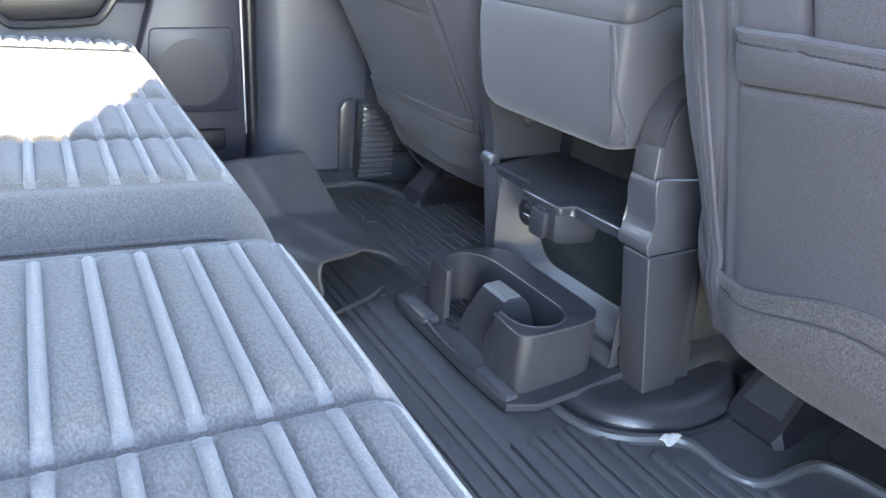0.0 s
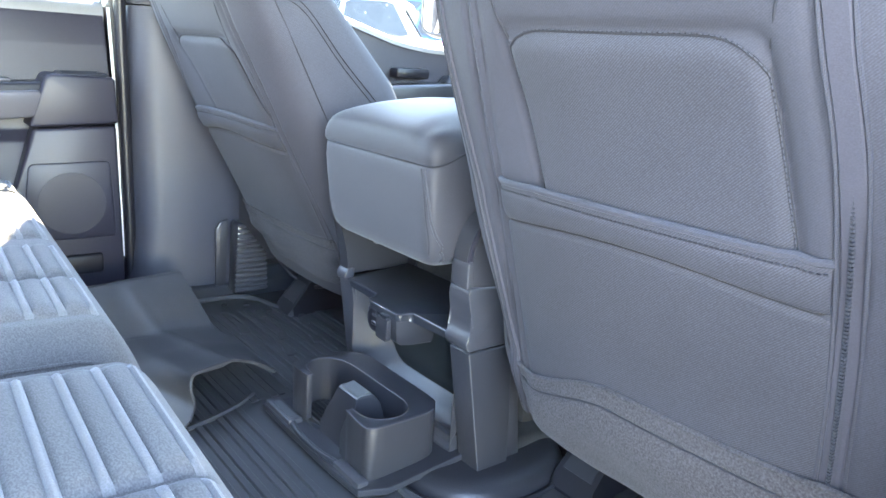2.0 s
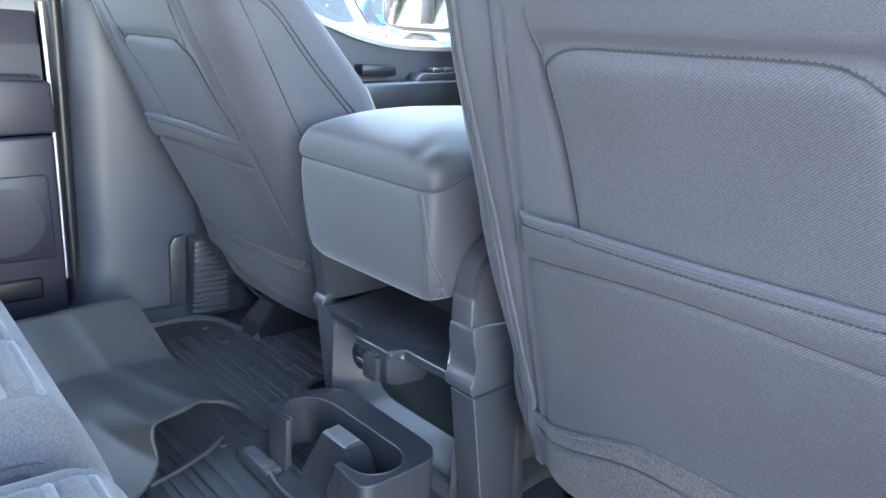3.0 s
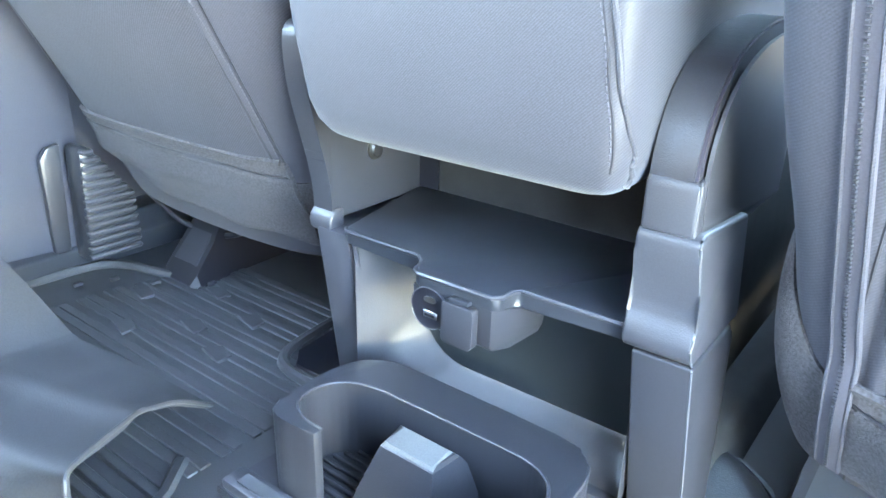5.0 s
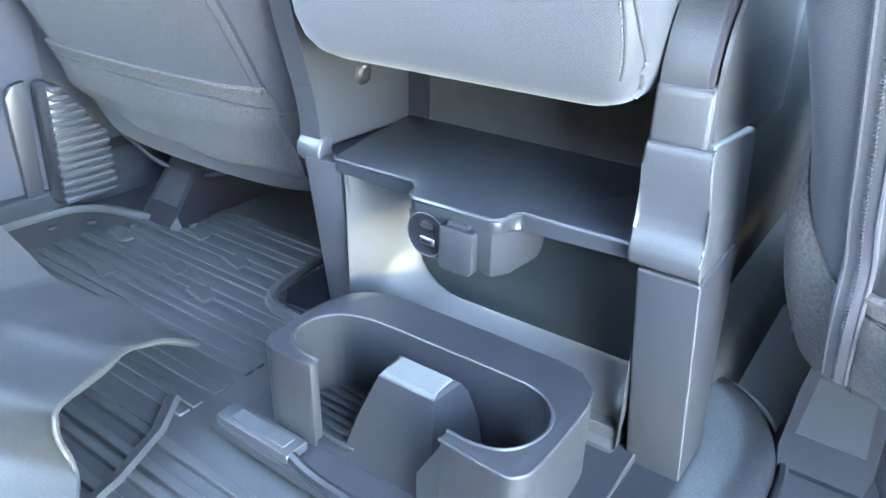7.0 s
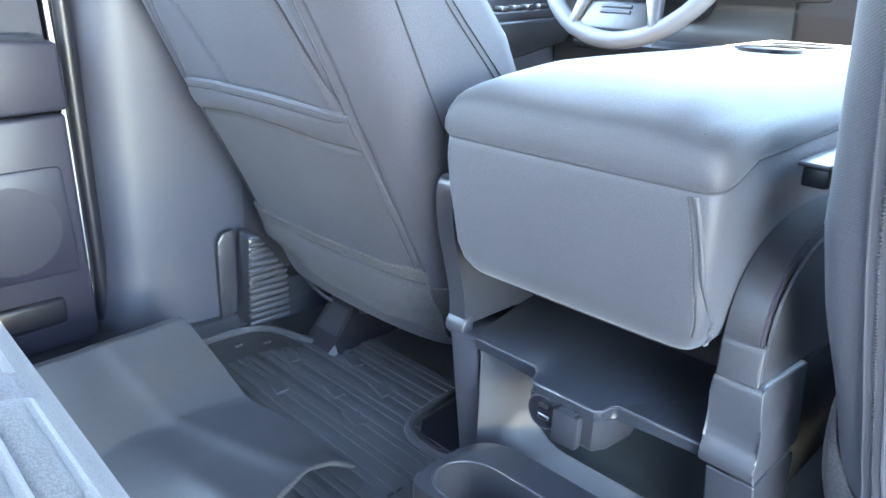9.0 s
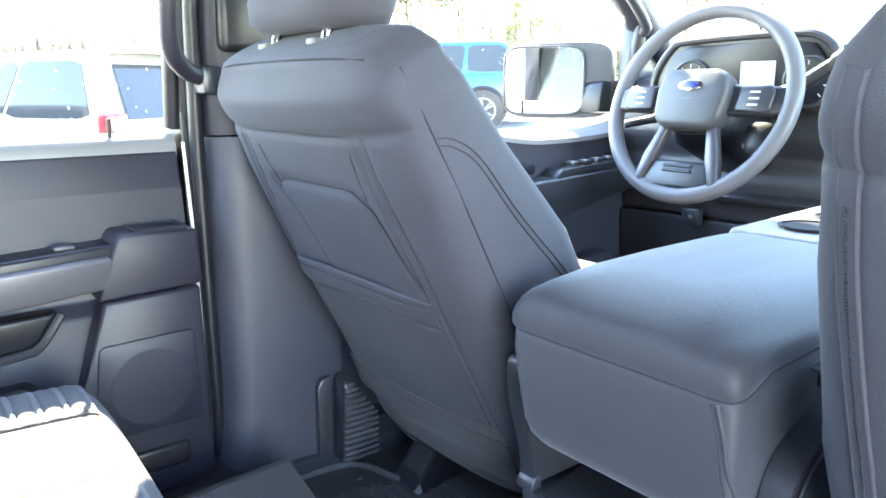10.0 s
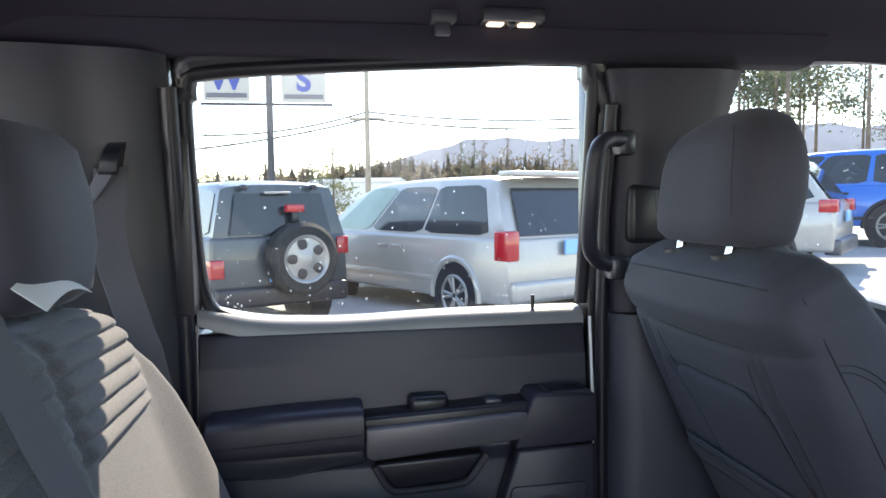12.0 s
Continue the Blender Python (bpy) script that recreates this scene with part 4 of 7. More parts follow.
def bench_cushion(y0, y1, panels):
    """One cushion; panels: the strips across it that carry ribs, from y to y."""
    def place(x, y):
        d = -0.385 - x
        e = min(y - y0, y1 - y)
        roll = 0.075 * max(0.0, 1 - d / 0.048) ** 2.2
        side = 0.045 * max(0.0, 1 - e / 0.05) ** 2 if y < 0.5 else (0.062 + 0.022 * ease(d, 0.12, 0.38)) * max(0.0, 1 - e / 0.165) ** 2
        inside = max((min(y - a, b - y) for a, b in panels), default=-1)
        rib = 0.0
        if inside > 0 and 0.034 < d < 0.46:
            ph = ((d - 0.034) / PITCH) % 1.0
            rib = (0.0045 if ph > 0.27 else 0.0050) * min(1.0, inside / 0.012) * (math.sin(math.pi * (ph - 0.27) / 0.73) ** 0.5 if ph > 0.27 else math.sin(math.pi * ph / 0.27) ** 0.5)
        dip = 0.004 if 0.034 < d < 0.46 and inside <= 0 and e > 0.03 else 0.0
        return 0.292 + 0.010 * min(1, max(0, d) / 0.2) - 0.05 * max(0, d - 0.3) - roll - side + rib - dip * 0.5
    xs = [-0.385, -0.3855, -0.387, -0.3895, -0.393, -0.398, -0.404, -0.411] + [-0.419 - PITCH / 11 * k for k in range(195)] + [-0.90]
    ys = sorted(set([round(v, 4) for v in steps(y0, y1, 40)] + [round(a + o, 4) for p in panels for a in p for o in (-0.004, 0.0, 0.004, 0.012, -0.012) if y0 < a + o < y1]))
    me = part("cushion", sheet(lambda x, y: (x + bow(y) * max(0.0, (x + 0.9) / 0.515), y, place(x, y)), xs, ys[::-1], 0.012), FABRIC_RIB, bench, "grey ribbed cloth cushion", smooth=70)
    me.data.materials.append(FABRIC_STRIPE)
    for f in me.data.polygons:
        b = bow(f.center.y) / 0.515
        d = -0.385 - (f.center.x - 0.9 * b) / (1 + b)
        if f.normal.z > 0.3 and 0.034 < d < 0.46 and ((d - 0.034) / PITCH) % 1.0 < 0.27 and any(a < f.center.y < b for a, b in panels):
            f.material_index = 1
    part("cushion_side", prism([(-0.40, 0.13), (-0.386, 0.214), (-0.43, 0.265), (-0.92, 0.24), (-0.92, 0.13)], "y", y0 + 0.003, y1 - 0.003, 0.010, 3), FABRIC_DARK, me, "dark cloth border")
    for yy in (y0 + 0.012, y1 - 0.012):
        part("cushion_piping", tube([(x, yy, place(x, yy) + 0.001) for x in steps(-0.392, -0.80, 40)], 0.0018, 6), FABRIC_RIB, me)


bench_cushion(-0.665, -0.180, [(-0.61, -0.402), (-0.397, -0.232)])
bench_cushion(-0.172, 0.665, [(-0.110, -0.003), (0.002, 0.125), (0.165, 0.285), (0.29, 0.41), (0.45, 0.61)])


SHOULDER = [(0.26, 0.645), (0.33, 0.63), (0.45, 0.59), (0.525, 0.555), (0.57, 0.525), (0.607, 0.485), (0.64, 0.45), (0.66, 0.425), (0.69, 0.36)]     # height, outer edge


def bench_back(y_in, s, panels):
    """One backrest, s = 1 on the driver's side; panels: ribbed fields (from y, to y, above z, shift of the ribs)."""
    def place(u, k):
        z = 0.26 + 0.43 * k
        yo = lerp_table(SHOULDER, z)[0]
        y = y_in + (yo - y_in) * u
        e = min(y - y_in, yo - y)
        top = max(0.0, (k - 0.86) / 0.14)
        out = 0.0
        for a, b, z0, shift in panels:
            inside = min(y - a, b - 0.06 * max(0.0, z - 0.6) - y, (z - z0) * 1.5)
            if inside > 0 and k < 0.97:
                ph = ((z + 0.03 * y) / 0.0215 + shift) % 1.0
                out += 0.0105 * (math.sin(math.pi * ph) ** 0.5 - 0.15) * min(1.0, inside / 0.012)
        bolster = 0.022 * ease(y, 0.435 + 0.1 * max(0.0, 0.52 - z), 0.56 + 0.1 * max(0.0, 0.52 - z)) * (1 - top)
        edge = 0.07 * max(0.0, 1 - e / 0.04) ** 2.5
        return (-0.775 - 0.125 * k - 0.06 * top ** 2.2 + out + bolster - edge, s * y, z - 0.03 * top ** 3)
    us, ks = steps(0, 1, 90), steps(0, 1, 170)
    return part("backrest", sheet(place, us if s > 0 else us[::-1], ks, 0.09), FABRIC_RIB, bench, "grey ribbed cloth backrest", smooth=70)


bench_back(0.180, -1, [(0.21, 0.455, 0.53, 0.0)])
bench_back(-0.172, 1, [(0.215, 0.455, 0.53, 0.0), (-0.15, 0.207, 0.45, 0.5)])
for y in (0.345, -0.42):
    hr = [(0.67, 0.08, 0.03), (0.68, 0.105, 0.045), (0.73, 0.125, 0.055), (0.79, 0.13, 0.055), (0.84, 0.122, 0.048), (0.858, 0.10, 0.034), (0.864, 0.06, 0.015)]
    part("head_restraint", loft([oval((-0.945 - 0.1 * (z - 0.7), y, z), (0, w, 0), (d, 0, 0), 3.2, 32) for z, w, d in hr]), FABRIC_DARK, bench, "dark cloth head restraint", smooth=60)
# outer seat belt and the belt over the middle place
belt = thing("seat_belt", "grey webbing seat belt running down beside the bench", "seat belt")


def ribbon(pts, wide, width=0.046):
    p = smooth_path(pts, 8)
    w = Vector(wide).normalized() * width / 2
    return loft([[q - w, q + w, q + w + Vector((0.0015, -0.001, 0)), q - w + Vector((0.0015, -0.001, 0))] for q in p])


part("webbing", ribbon([(-0.937, 0.640, 0.83), (-0.940, 0.625, 0.76), (-0.935, 0.620, 0.70), (-0.907, 0.620, 0.597), (-0.89, 0.620, 0.538), (-0.86, 0.64, 0.34)], (0.9, 0.35, 0.1)), BELT_LIGHT, belt)
part("guide", loft([oval((-0.935 + d, 0.648, 0.845), (0.0, 0.03, 0.012), (0.004, 0.0, 0.02), 3, 16) for d in (-0.012, 0.012)]), PLASTIC_BLACK, belt, "black plastic guide loop")
part("upper_webbing", ribbon([(-0.935, 0.632, 0.838), (-0.960, 0.622, 0.79), (-0.985, 0.615, 0.755), (-1.02, 0.60, 0.71)], (0.75, 0.1, 0.6)), BELT_LIGHT, belt)
belt2 = thing("seat_belt", "grey webbing seat belt lying across the backrest", "seat belt")
part("webbing", ribbon([(-0.880, 0.078, 0.70), (-0.864, 0.086, 0.647), (-0.850, 0.097, 0.599), (-0.834, 0.11, 0.548), (-0.790, 0.14, 0.40), (-0.755, 0.16, 0.31)], (0.1, 0.9, 0.2)), BELT_LIGHT, belt2)
part("belt_tongue", rbox(-0.762, -0.750, 0.135, 0.19, 0.285, 0.325, 0.004), STEEL, belt2, "steel belt tongue")
tag = solid("paper_tag", sheet(lambda u, v: (-0.885 - 0.03 * v, 0.225 + 0.13 * u, 0.680 + 0.022 * v + 0.012 * math.sin(3 * u)), steps(0, 1, 8), steps(0, 1, 4), 0.001), WHITE, "white paper tag lying under the head restraint", "tag")
# ---- folded middle seat and its console ----
con = thing("middle_seat_console", "grey middle seat folded into an armrest over an open bin", "console")


def lid_rise(p):
    """The lid's seam climbs along the side of the armrest."""
    return 0.021 * ease(p.x, -0.048, 0.025) * ease(p.y, -0.088, -0.116) * max(0.0, 1 - abs(p.z - 0.4045) / 0.0445)


def armrest():
    """A padded box: flat lower sides, a sewn groove all round and a domed lid above it."""
    rows = [(0.2800, 0.034), (0.2812, 0.020), (0.2850, 0.011), (0.2905, 0.006), (0.302, 0.002), (0.325, 0.0005), (0.36, 0.0), (0.385, 0.0), (0.398, 0.0008), (0.4025, 0.0018), (0.4045, 0.0028), (0.4065, 0.0018),
            (0.410, 0.0006), (0.418, 0.0004), (0.428, 0.0016), (0.438, 0.0045), (0.447, 0.0100), (0.4545, 0.018), (0.4605, 0.029), (0.4655, 0.045), (0.469, 0.070), (0.4705, 0.100)]
    rings = []
    for z, ins in rows:
        x0, x1, y0, y1 = -0.0495 + ins - 0.02 * (z - 0.38), 0.338 - ins * 0.6, -0.119 + ins * 0.9, 0.143 - ins * 0.9 - 0.005 * ease(z, 0.408, 0.400) - 0.012 * ease(z, 0.40, 0.30)
        ring = oval(((x0 + x1) / 2, (y0 + y1) / 2, z), ((x1 - x0) / 2, 0, 0), (0, (y1 - y0) / 2, 0), 12 + 9 * ease(z, 0.44, 0.41) - 60 * max(0.0, min(0.09, ins)), 160)
        for p in ring:
            p.z += 0.024 * max(0.0, (p.y - 0.085) / 0.058) ** 2 * ease(z, 0.36, 0.295) - 0.010 * ease(p.x, 0.10, -0.05) * ease(z, 0.43, 0.465)
            p.z += lid_rise(p)
            if z > 0.408:       # gathered corner of the lid
                p.z -= 0.004 * math.exp(-((p.y + 0.085) / 0.014) ** 2) * ease(p.x, 0.02, -0.04) * ease(z, 0.42, 0.44)
        rings.append(ring)
    return loft(rings)


arm = part("armrest", armrest(), FABRIC_ARM, con, "grey cloth armrest with a domed sewn lid", smooth=75)
part("lid_seam", tube([p + Vector((0, 0, lid_rise(p))) for p in oval((0.1445, 0.0105, 0.4045), (0.1918, 0, 0), (0, 0.1272, 0), 20.8, 160)], 0.0010, 6, True), SEAM, arm)
def arm_front(y, z):
    """A point on the sewn front corner of the armrest's lower half."""
    ins = lerp_table([(0.285, 0.011), (0.2905, 0.006), (0.302, 0.002), (0.325, 0.0005), (0.36, 0.0), (0.40, 0.001)], z)[0]
    x0, x1, y0, y1 = -0.0495 + ins - 0.02 * (z - 0.38), 0.338 - ins * 0.6, -0.119 + ins * 0.9, 0.143 - ins * 0.9 - 0.005 * ease(z, 0.408, 0.400) - 0.012 * ease(z, 0.40, 0.30)
    po = 21 - 60 * ins
    v = min(0.995, abs(2 * y - y0 - y1) / (y1 - y0))
    return Vector(((x0 + x1) / 2 - (x1 - x0) / 2 * (1 - v ** po) ** (1 / po), y, z))


corner = [(p.x, p.y) for p in smooth_path([(-0.1010, 0.401, 0), (-0.1055, 0.385, 0), (-0.1100, 0.365, 0), (-0.1128, 0.345, 0), (-0.1158, 0.329, 0), (-0.1170, 0.312, 0), (-0.1155, 0.298, 0), (-0.1120, 0.289, 0)], 5)]
part("corner_piping", tube([arm_front(y, z) + Vector((-0.0003, -0.0003, 0)) for y, z in corner], 0.0019, 8), FABRIC_ARM, arm, "piped corner")
part("corner_seam", tube([arm_front(y + 0.0052, z) for y, z in corner[:-6]], 0.0009, 6), SEAM, arm)
part("stitching", stitching([arm_front(y + 0.0066, z) + Vector((-0.0003, 0, 0)) for y, z in corner[:-6]], 0.004, 0.0006), STITCH, arm)
part("corner_seam", tube(smooth_path([(-0.0435, -0.1010, 0.406), (-0.0440, -0.1010, 0.418), (-0.0420, -0.0995, 0.430), (-0.0355, -0.0945, 0.4400)], 5), 0.0010, 6), SEAM, arm)
# cup tray ahead of the armrest
tray = part("cup_tray", prism([(0.342, 0.36), (0.342, 0.452), (0.35, 0.462), (0.60, 0.466), (0.62, 0.45), (0.62, 0.36)], "y", -0.112, 0.130, 0.006, 3), PLASTIC_SILVER, con, "light grey plastic cup tray")
for x in (0.42, 0.52):
    part("cup_well", loft([oval((x, 0.055, z), (r, 0, 0), (0, r, 0), 2, 28) for z, r in ((0.4655, 0.040), (0.4675, 0.040), (0.4675, 0.036), (0.42, 0.034))], caps=True), PLASTIC_BLACK, tray, "dark round cup well")
part("hinge_bracket", rbox(0.060, 0.34, -0.146, -0.1265, 0.396, 0.4125, 0.003), PLASTIC_BLACK, con, "dark hinge housing beside the armrest")
part("bracket_lid", rbox(0.050, 0.345, -0.148, -0.1255, 0.4125, 0.4165, 0.0015), PLASTIC_LIGHT, con, "grey lid of the hinge housing")
part("seat_base", rbox(0.141, 0.62, -0.118, 0.150, 0.02, 0.296, 0.01), BACKING, con, "dark base of the middle seat")
# right-hand post: lower block, waisted upper block, hinge arm
def drawn_in(bm, z0, z1, right, left):
    """Tapers a block upwards: its right and left faces lean by these amounts at z1."""
    mid = sum(v.co.y for v in bm.verts) / len(bm.verts)
    for v in bm.verts:
        v.co.y += (v.co.z - z0) / (z1 - z0) * (right if v.co.y < mid else left)
    return bm


part("post", drawn_in(prism([(0.016, 0.014), (-0.0105, 0.1855), (0.062, 0.1855), (0.066, 0.014)], "y", -0.168, -0.129, 0.0022, 3), 0.014, 0.1855, 0.0060, 0.0055), PLASTIC, con, "grey plastic post")
part("post_side", prism([(0.0672, 0.014), (0.0632, 0.178), (0.073, 0.176), (0.094, 0.014)], "y", -0.1610, -0.118, 0.0018), PLASTIC, con, "side panel of the post")
cap = [(-0.0105, 0.1872), (-0.0135, 0.191), (-0.0150, 0.198), (-0.0125, 0.205), (-0.0085, 0.211), (-0.0068, 0.219), (-0.0085, 0.232), (-0.0120, 0.250), (-0.0130, 0.260), (-0.0105, 0.2645), (-0.004, 0.266), (0.074, 0.258), (0.074, 0.1872)]
part("post_cap", drawn_in(prism(cap, "y", -0.1615, -0.1175, 0.0026, 3), 0.187, 0.265, 0.0060, 0.0), PLASTIC_LIGHT, con, "waisted plastic cap of the post")
arch = [(-0.0085, 0.262), (-0.0105, 0.290), (-0.0090, 0.308), (-0.002, 0.328), (0.010, 0.344), (0.028, 0.357), (0.052, 0.366), (0.080, 0.371), (0.115, 0.373), (0.165, 0.370)]
arch = [(p.x, p.z) for p in smooth_path([(x, 0, z) for x, z in arch], 4)]


def under(d):
    """The arch drawn in by d."""
    return [(x + d * max(0.0, 1 - (z - 0.26) / 0.12), z - d * min(1.0, max(0.0, (z - 0.29) / 0.07))) for x, z in arch] + [(0.165, 0.25), (0.0, 0.25)]


part("hinge_arm", prism(under(0.0), "y", -0.1450, -0.1200, 0.0012, 3), PLASTIC, con, "curved dark hinge arm", smooth=50)
part("hinge_slot", prism(under(0.0012), "y", -0.1470, -0.1445, 0), HEADLINER, con, "black slot along the arm")
part("hinge_rim", prism(under(0.0075), "y", -0.1512, -0.1488, 0.0006, 2), PLASTIC_LIGHT, con, "outer cheek of the hinge", smooth=50)
part("arm_sleeve", prism([(-0.0125, 0.264), (-0.0128, 0.292), (-0.0105, 0.2965), (0.002, 0.297), (0.002, 0.264)], "y", -0.1505, -0.1190, 0.0022, 3), PLASTIC_LIGHT, con, "grained sleeve at the foot of the arm")
# pale tubes paint the edges' highlight along with their rubbing
part("worn_glint_edge", tube([(0.0165, -0.1672, 0.016), (-0.0098, -0.1612, 0.184)], 0.0009, 6), EDGE, con, "rubbed edge of the post, highlight in its colour")
part("worn_glint_edge", tube([(x + 0.0008, -0.1608 + 0.0060 * (z - 0.187) / 0.078, z) for x, z in cap[:10]], 0.0010, 6), EDGE, con, "rubbed edge of the cap, highlight in its colour")
part("worn_glint_edge", tube([(-0.0112, -0.1498, 0.265), (-0.0115, -0.1498, 0.295)], 0.0010, 6), EDGE, con)
# left-hand post and wing
part("post", prism([(0.022, 0.03), (0.0, 0.19), (0.10, 0.19), (0.12, 0.03)], "y", 0.127, 0.165, 0.004), PLASTIC_LIGHT, con, "grey plastic post")
wing = [(0.006, 0.196), (0.006, 0.215), (0.002, 0.240), (-0.006, 0.270), (-0.014, 0.300), (-0.0175, 0.325), (-0.0175, 0.345), (-0.013, 0.354), (-0.004, 0.356), (0.010, 0.348), (0.030, 0.325), (0.135, 0.320), (0.135, 0.196)]
part("wing", prism([(p.x, p.z) for p in smooth_path([(x, 0, z) for x, z in wing[:10]], 4)] + wing[10:], "y", 0.150, 0.172, 0.0035, 3), PLASTIC, con, "grey plastic side wing", smooth=50)
part("wing_foot", prism([(0.008, 0.182), (0.002, 0.187), (0.0005, 0.193), (0.002, 0.199), (0.0075, 0.205), (0.018, 0.205), (0.018, 0.182)], "y", 0.1475, 0.1735, 0.0025, 3), PLASTIC_LIGHT, con, "shoulder between post and wing")
bolt = part("bolt", loft([oval((0.059, y, 0.247), (r, 0, 0), (0, 0, r), 2, 20) for y, r in ((0.153, 0.0095), (0.149, 0.0095), (0.1485, 0.0065), (0.146, 0.0055), (0.1455, 0.003))]), STEEL, con, "steel bolt")
part("hinge_back", rbox(0.122, 0.14, -0.125, 0.155, 0.195, 0.30, 0.004), BACKING, con, "dark cloth behind the shelf")
# solid black strip in place of the gap's shade
part("gap_shade_strip", rbox(0.1195, 0.1225, 0.128, 0.1505, 0.199, 0.30, 0.0), PLASTIC_BLACK, con, "black strip painting the shaded gap beside the backing")
# shelf with its socket block
part("shelf", prism([(0.128, 0.155), (0.0, 0.128), (-0.006, 0.122), (-0.006, 0.046), (-0.013, 0.038), (-0.026, 0.034), (-0.030, 0.028), (-0.029, -0.033), (-0.024, -0.038), (-0.012, -0.039), (-0.007, -0.043), (-0.006, -0.125), (0.128, -0.125)], "z", 0.186, 0.198, 0.0025), PLASTIC_DARK, con, "dark plastic shelf")
part("shelf_lip", tube([(0.0, 0.128, 0.197), (-0.006, 0.122, 0.197), (-0.006, 0.046, 0.197), (-0.013, 0.038, 0.197), (-0.026, 0.034, 0.197), (-0.030, 0.028, 0.197), (-0.029, -0.033, 0.197), (-0.024, -0.038, 0.197), (-0.012, -0.039, 0.197), (-0.007, -0.043, 0.197), (-0.006, -0.123, 0.197)], 0.0018, 6), PLASTIC_LIGHT, con, "worn grey shelf edge")
part("socket_block", loft([[(x0, 0.0335 - ins, z), (x0, -0.0335 + ins, z), (x0 + 0.012, -0.040 + ins, z), (0.03, -0.043 + ins, z), (0.03, 0.0415 - ins, z), (x0 + 0.012, 0.037 - ins, z)] for x0, z, ins in ((-0.0285, 0.187, 0.0), (-0.0270, 0.168, 0.001), (-0.0240, 0.156, 0.003), (-0.016, 0.149, 0.006), (0.0, 0.147, 0.008))]), PLASTIC, con, "grey plastic socket block", smooth=30)
disc = part("usb_socket", loft([oval((x, 0.0185, 0.1725), (0, r, 0), (0, 0, r), 2, 32) for x, r in ((-0.024, 0.0165), (-0.0292, 0.0165), (-0.0297, 0.0155), (-0.0292, 0.0148), (-0.0292, 0.004))]), PLASTIC_BLACK, con, "round black USB socket")
part("socket_ring", tube(oval((-0.0296, 0.0185, 0.1725), (0, 0.0160, 0), (0, 0, 0.0160), 2, 36), 0.0004, 6, True), PLASTIC_LIGHT, disc, "thin pale ring")
part("usb_port", loft([oval((x, 0.0175, 0.1795), (0, 0.0052, 0), (0, 0, 0.0022), 3, 16) for x in (-0.0290, -0.0302)]), STEEL, disc, "oval charging port")
part("usb_port", rbox(-0.0302, -0.0290, 0.0110, 0.0235, 0.1650, 0.1705, 0.0006, 1), STEEL, disc, "square charging port")
part("port_tongue", rbox(-0.0306, -0.0300, 0.0130, 0.0215, 0.1668, 0.1688, 0.0), PLASTIC_BLACK, disc)
part("charge_mark", rbox(-0.0299, -0.0292, 0.0048, 0.0072, 0.1705, 0.1765, 0.0004, 1), WHITE, disc, "small white mark")
flap = part("socket_flap", prism([(0.0035, 0.1565), (0.0035, 0.1845), (0.0015, 0.1865), (-0.0215, 0.1865), (-0.0235, 0.1845), (-0.0235, 0.1580), (-0.020, 0.1545), (0.0, 0.1545)], "x", -0.036, -0.0285, 0.0018), PLASTIC, con, "grey hinged socket cover")
part("flap_hinge", rbox(-0.0345, -0.0285, -0.018, -0.002, 0.1865, 0.190, 0.001), PLASTIC_DARK, flap)
# open bin under the shelf
def bin_ring(x, y0, y1, z0, z1, r, n=7):
    out = [(x, y1, z1)]
    for k in range(n):
        a = math.pi / 2 * k / (n - 1)
        out.append((x, y1 - r + r * math.cos(a), z0 + r - r * math.sin(a)))
    for k in range(n):
        a = math.pi / 2 * k / (n - 1)
        out.append((x, y0 + 0.4 * r - 0.4 * r * math.sin(a), z0 + 0.4 * r - 0.4 * r * math.cos(a)))
    return out + [(x, y0, z1)]


part("bin_surround", loft([bin_ring(0.001, -0.125, 0.120, 0.035, 0.188, 0.012), bin_ring(0.006, -0.125, 0.117, 0.045, 0.188, 0.02), bin_ring(0.03, -0.124, 0.098, 0.066, 0.188, 0.04), bin_ring(0.048, -0.123, 0.088, 0.074, 0.188, 0.045), bin_ring(0.050, -0.123, 0.086, 0.077, 0.188, 0.045)], caps=False), PLASTIC_LIGHT, con, "smooth grey bin surround", smooth=50)
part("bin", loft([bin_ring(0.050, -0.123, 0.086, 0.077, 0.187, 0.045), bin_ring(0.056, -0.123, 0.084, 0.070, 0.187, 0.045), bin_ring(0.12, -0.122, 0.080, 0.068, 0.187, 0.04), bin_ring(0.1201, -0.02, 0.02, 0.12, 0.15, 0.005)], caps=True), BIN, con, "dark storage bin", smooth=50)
part("bezel", tube([(0.002, 0.121, 0.186), (0.012, 0.119, 0.12), (0.022, 0.116, 0.05)], 0.0028, 6), PLASTIC_LIGHT, con)
part("lower_fascia", prism([(-0.122, 0.02), (-0.122, 0.052), (0.118, 0.052), (0.125, 0.02)], "x", 0.004, 0.12, 0.004), PLASTIC, con, "grey fascia below the bin")

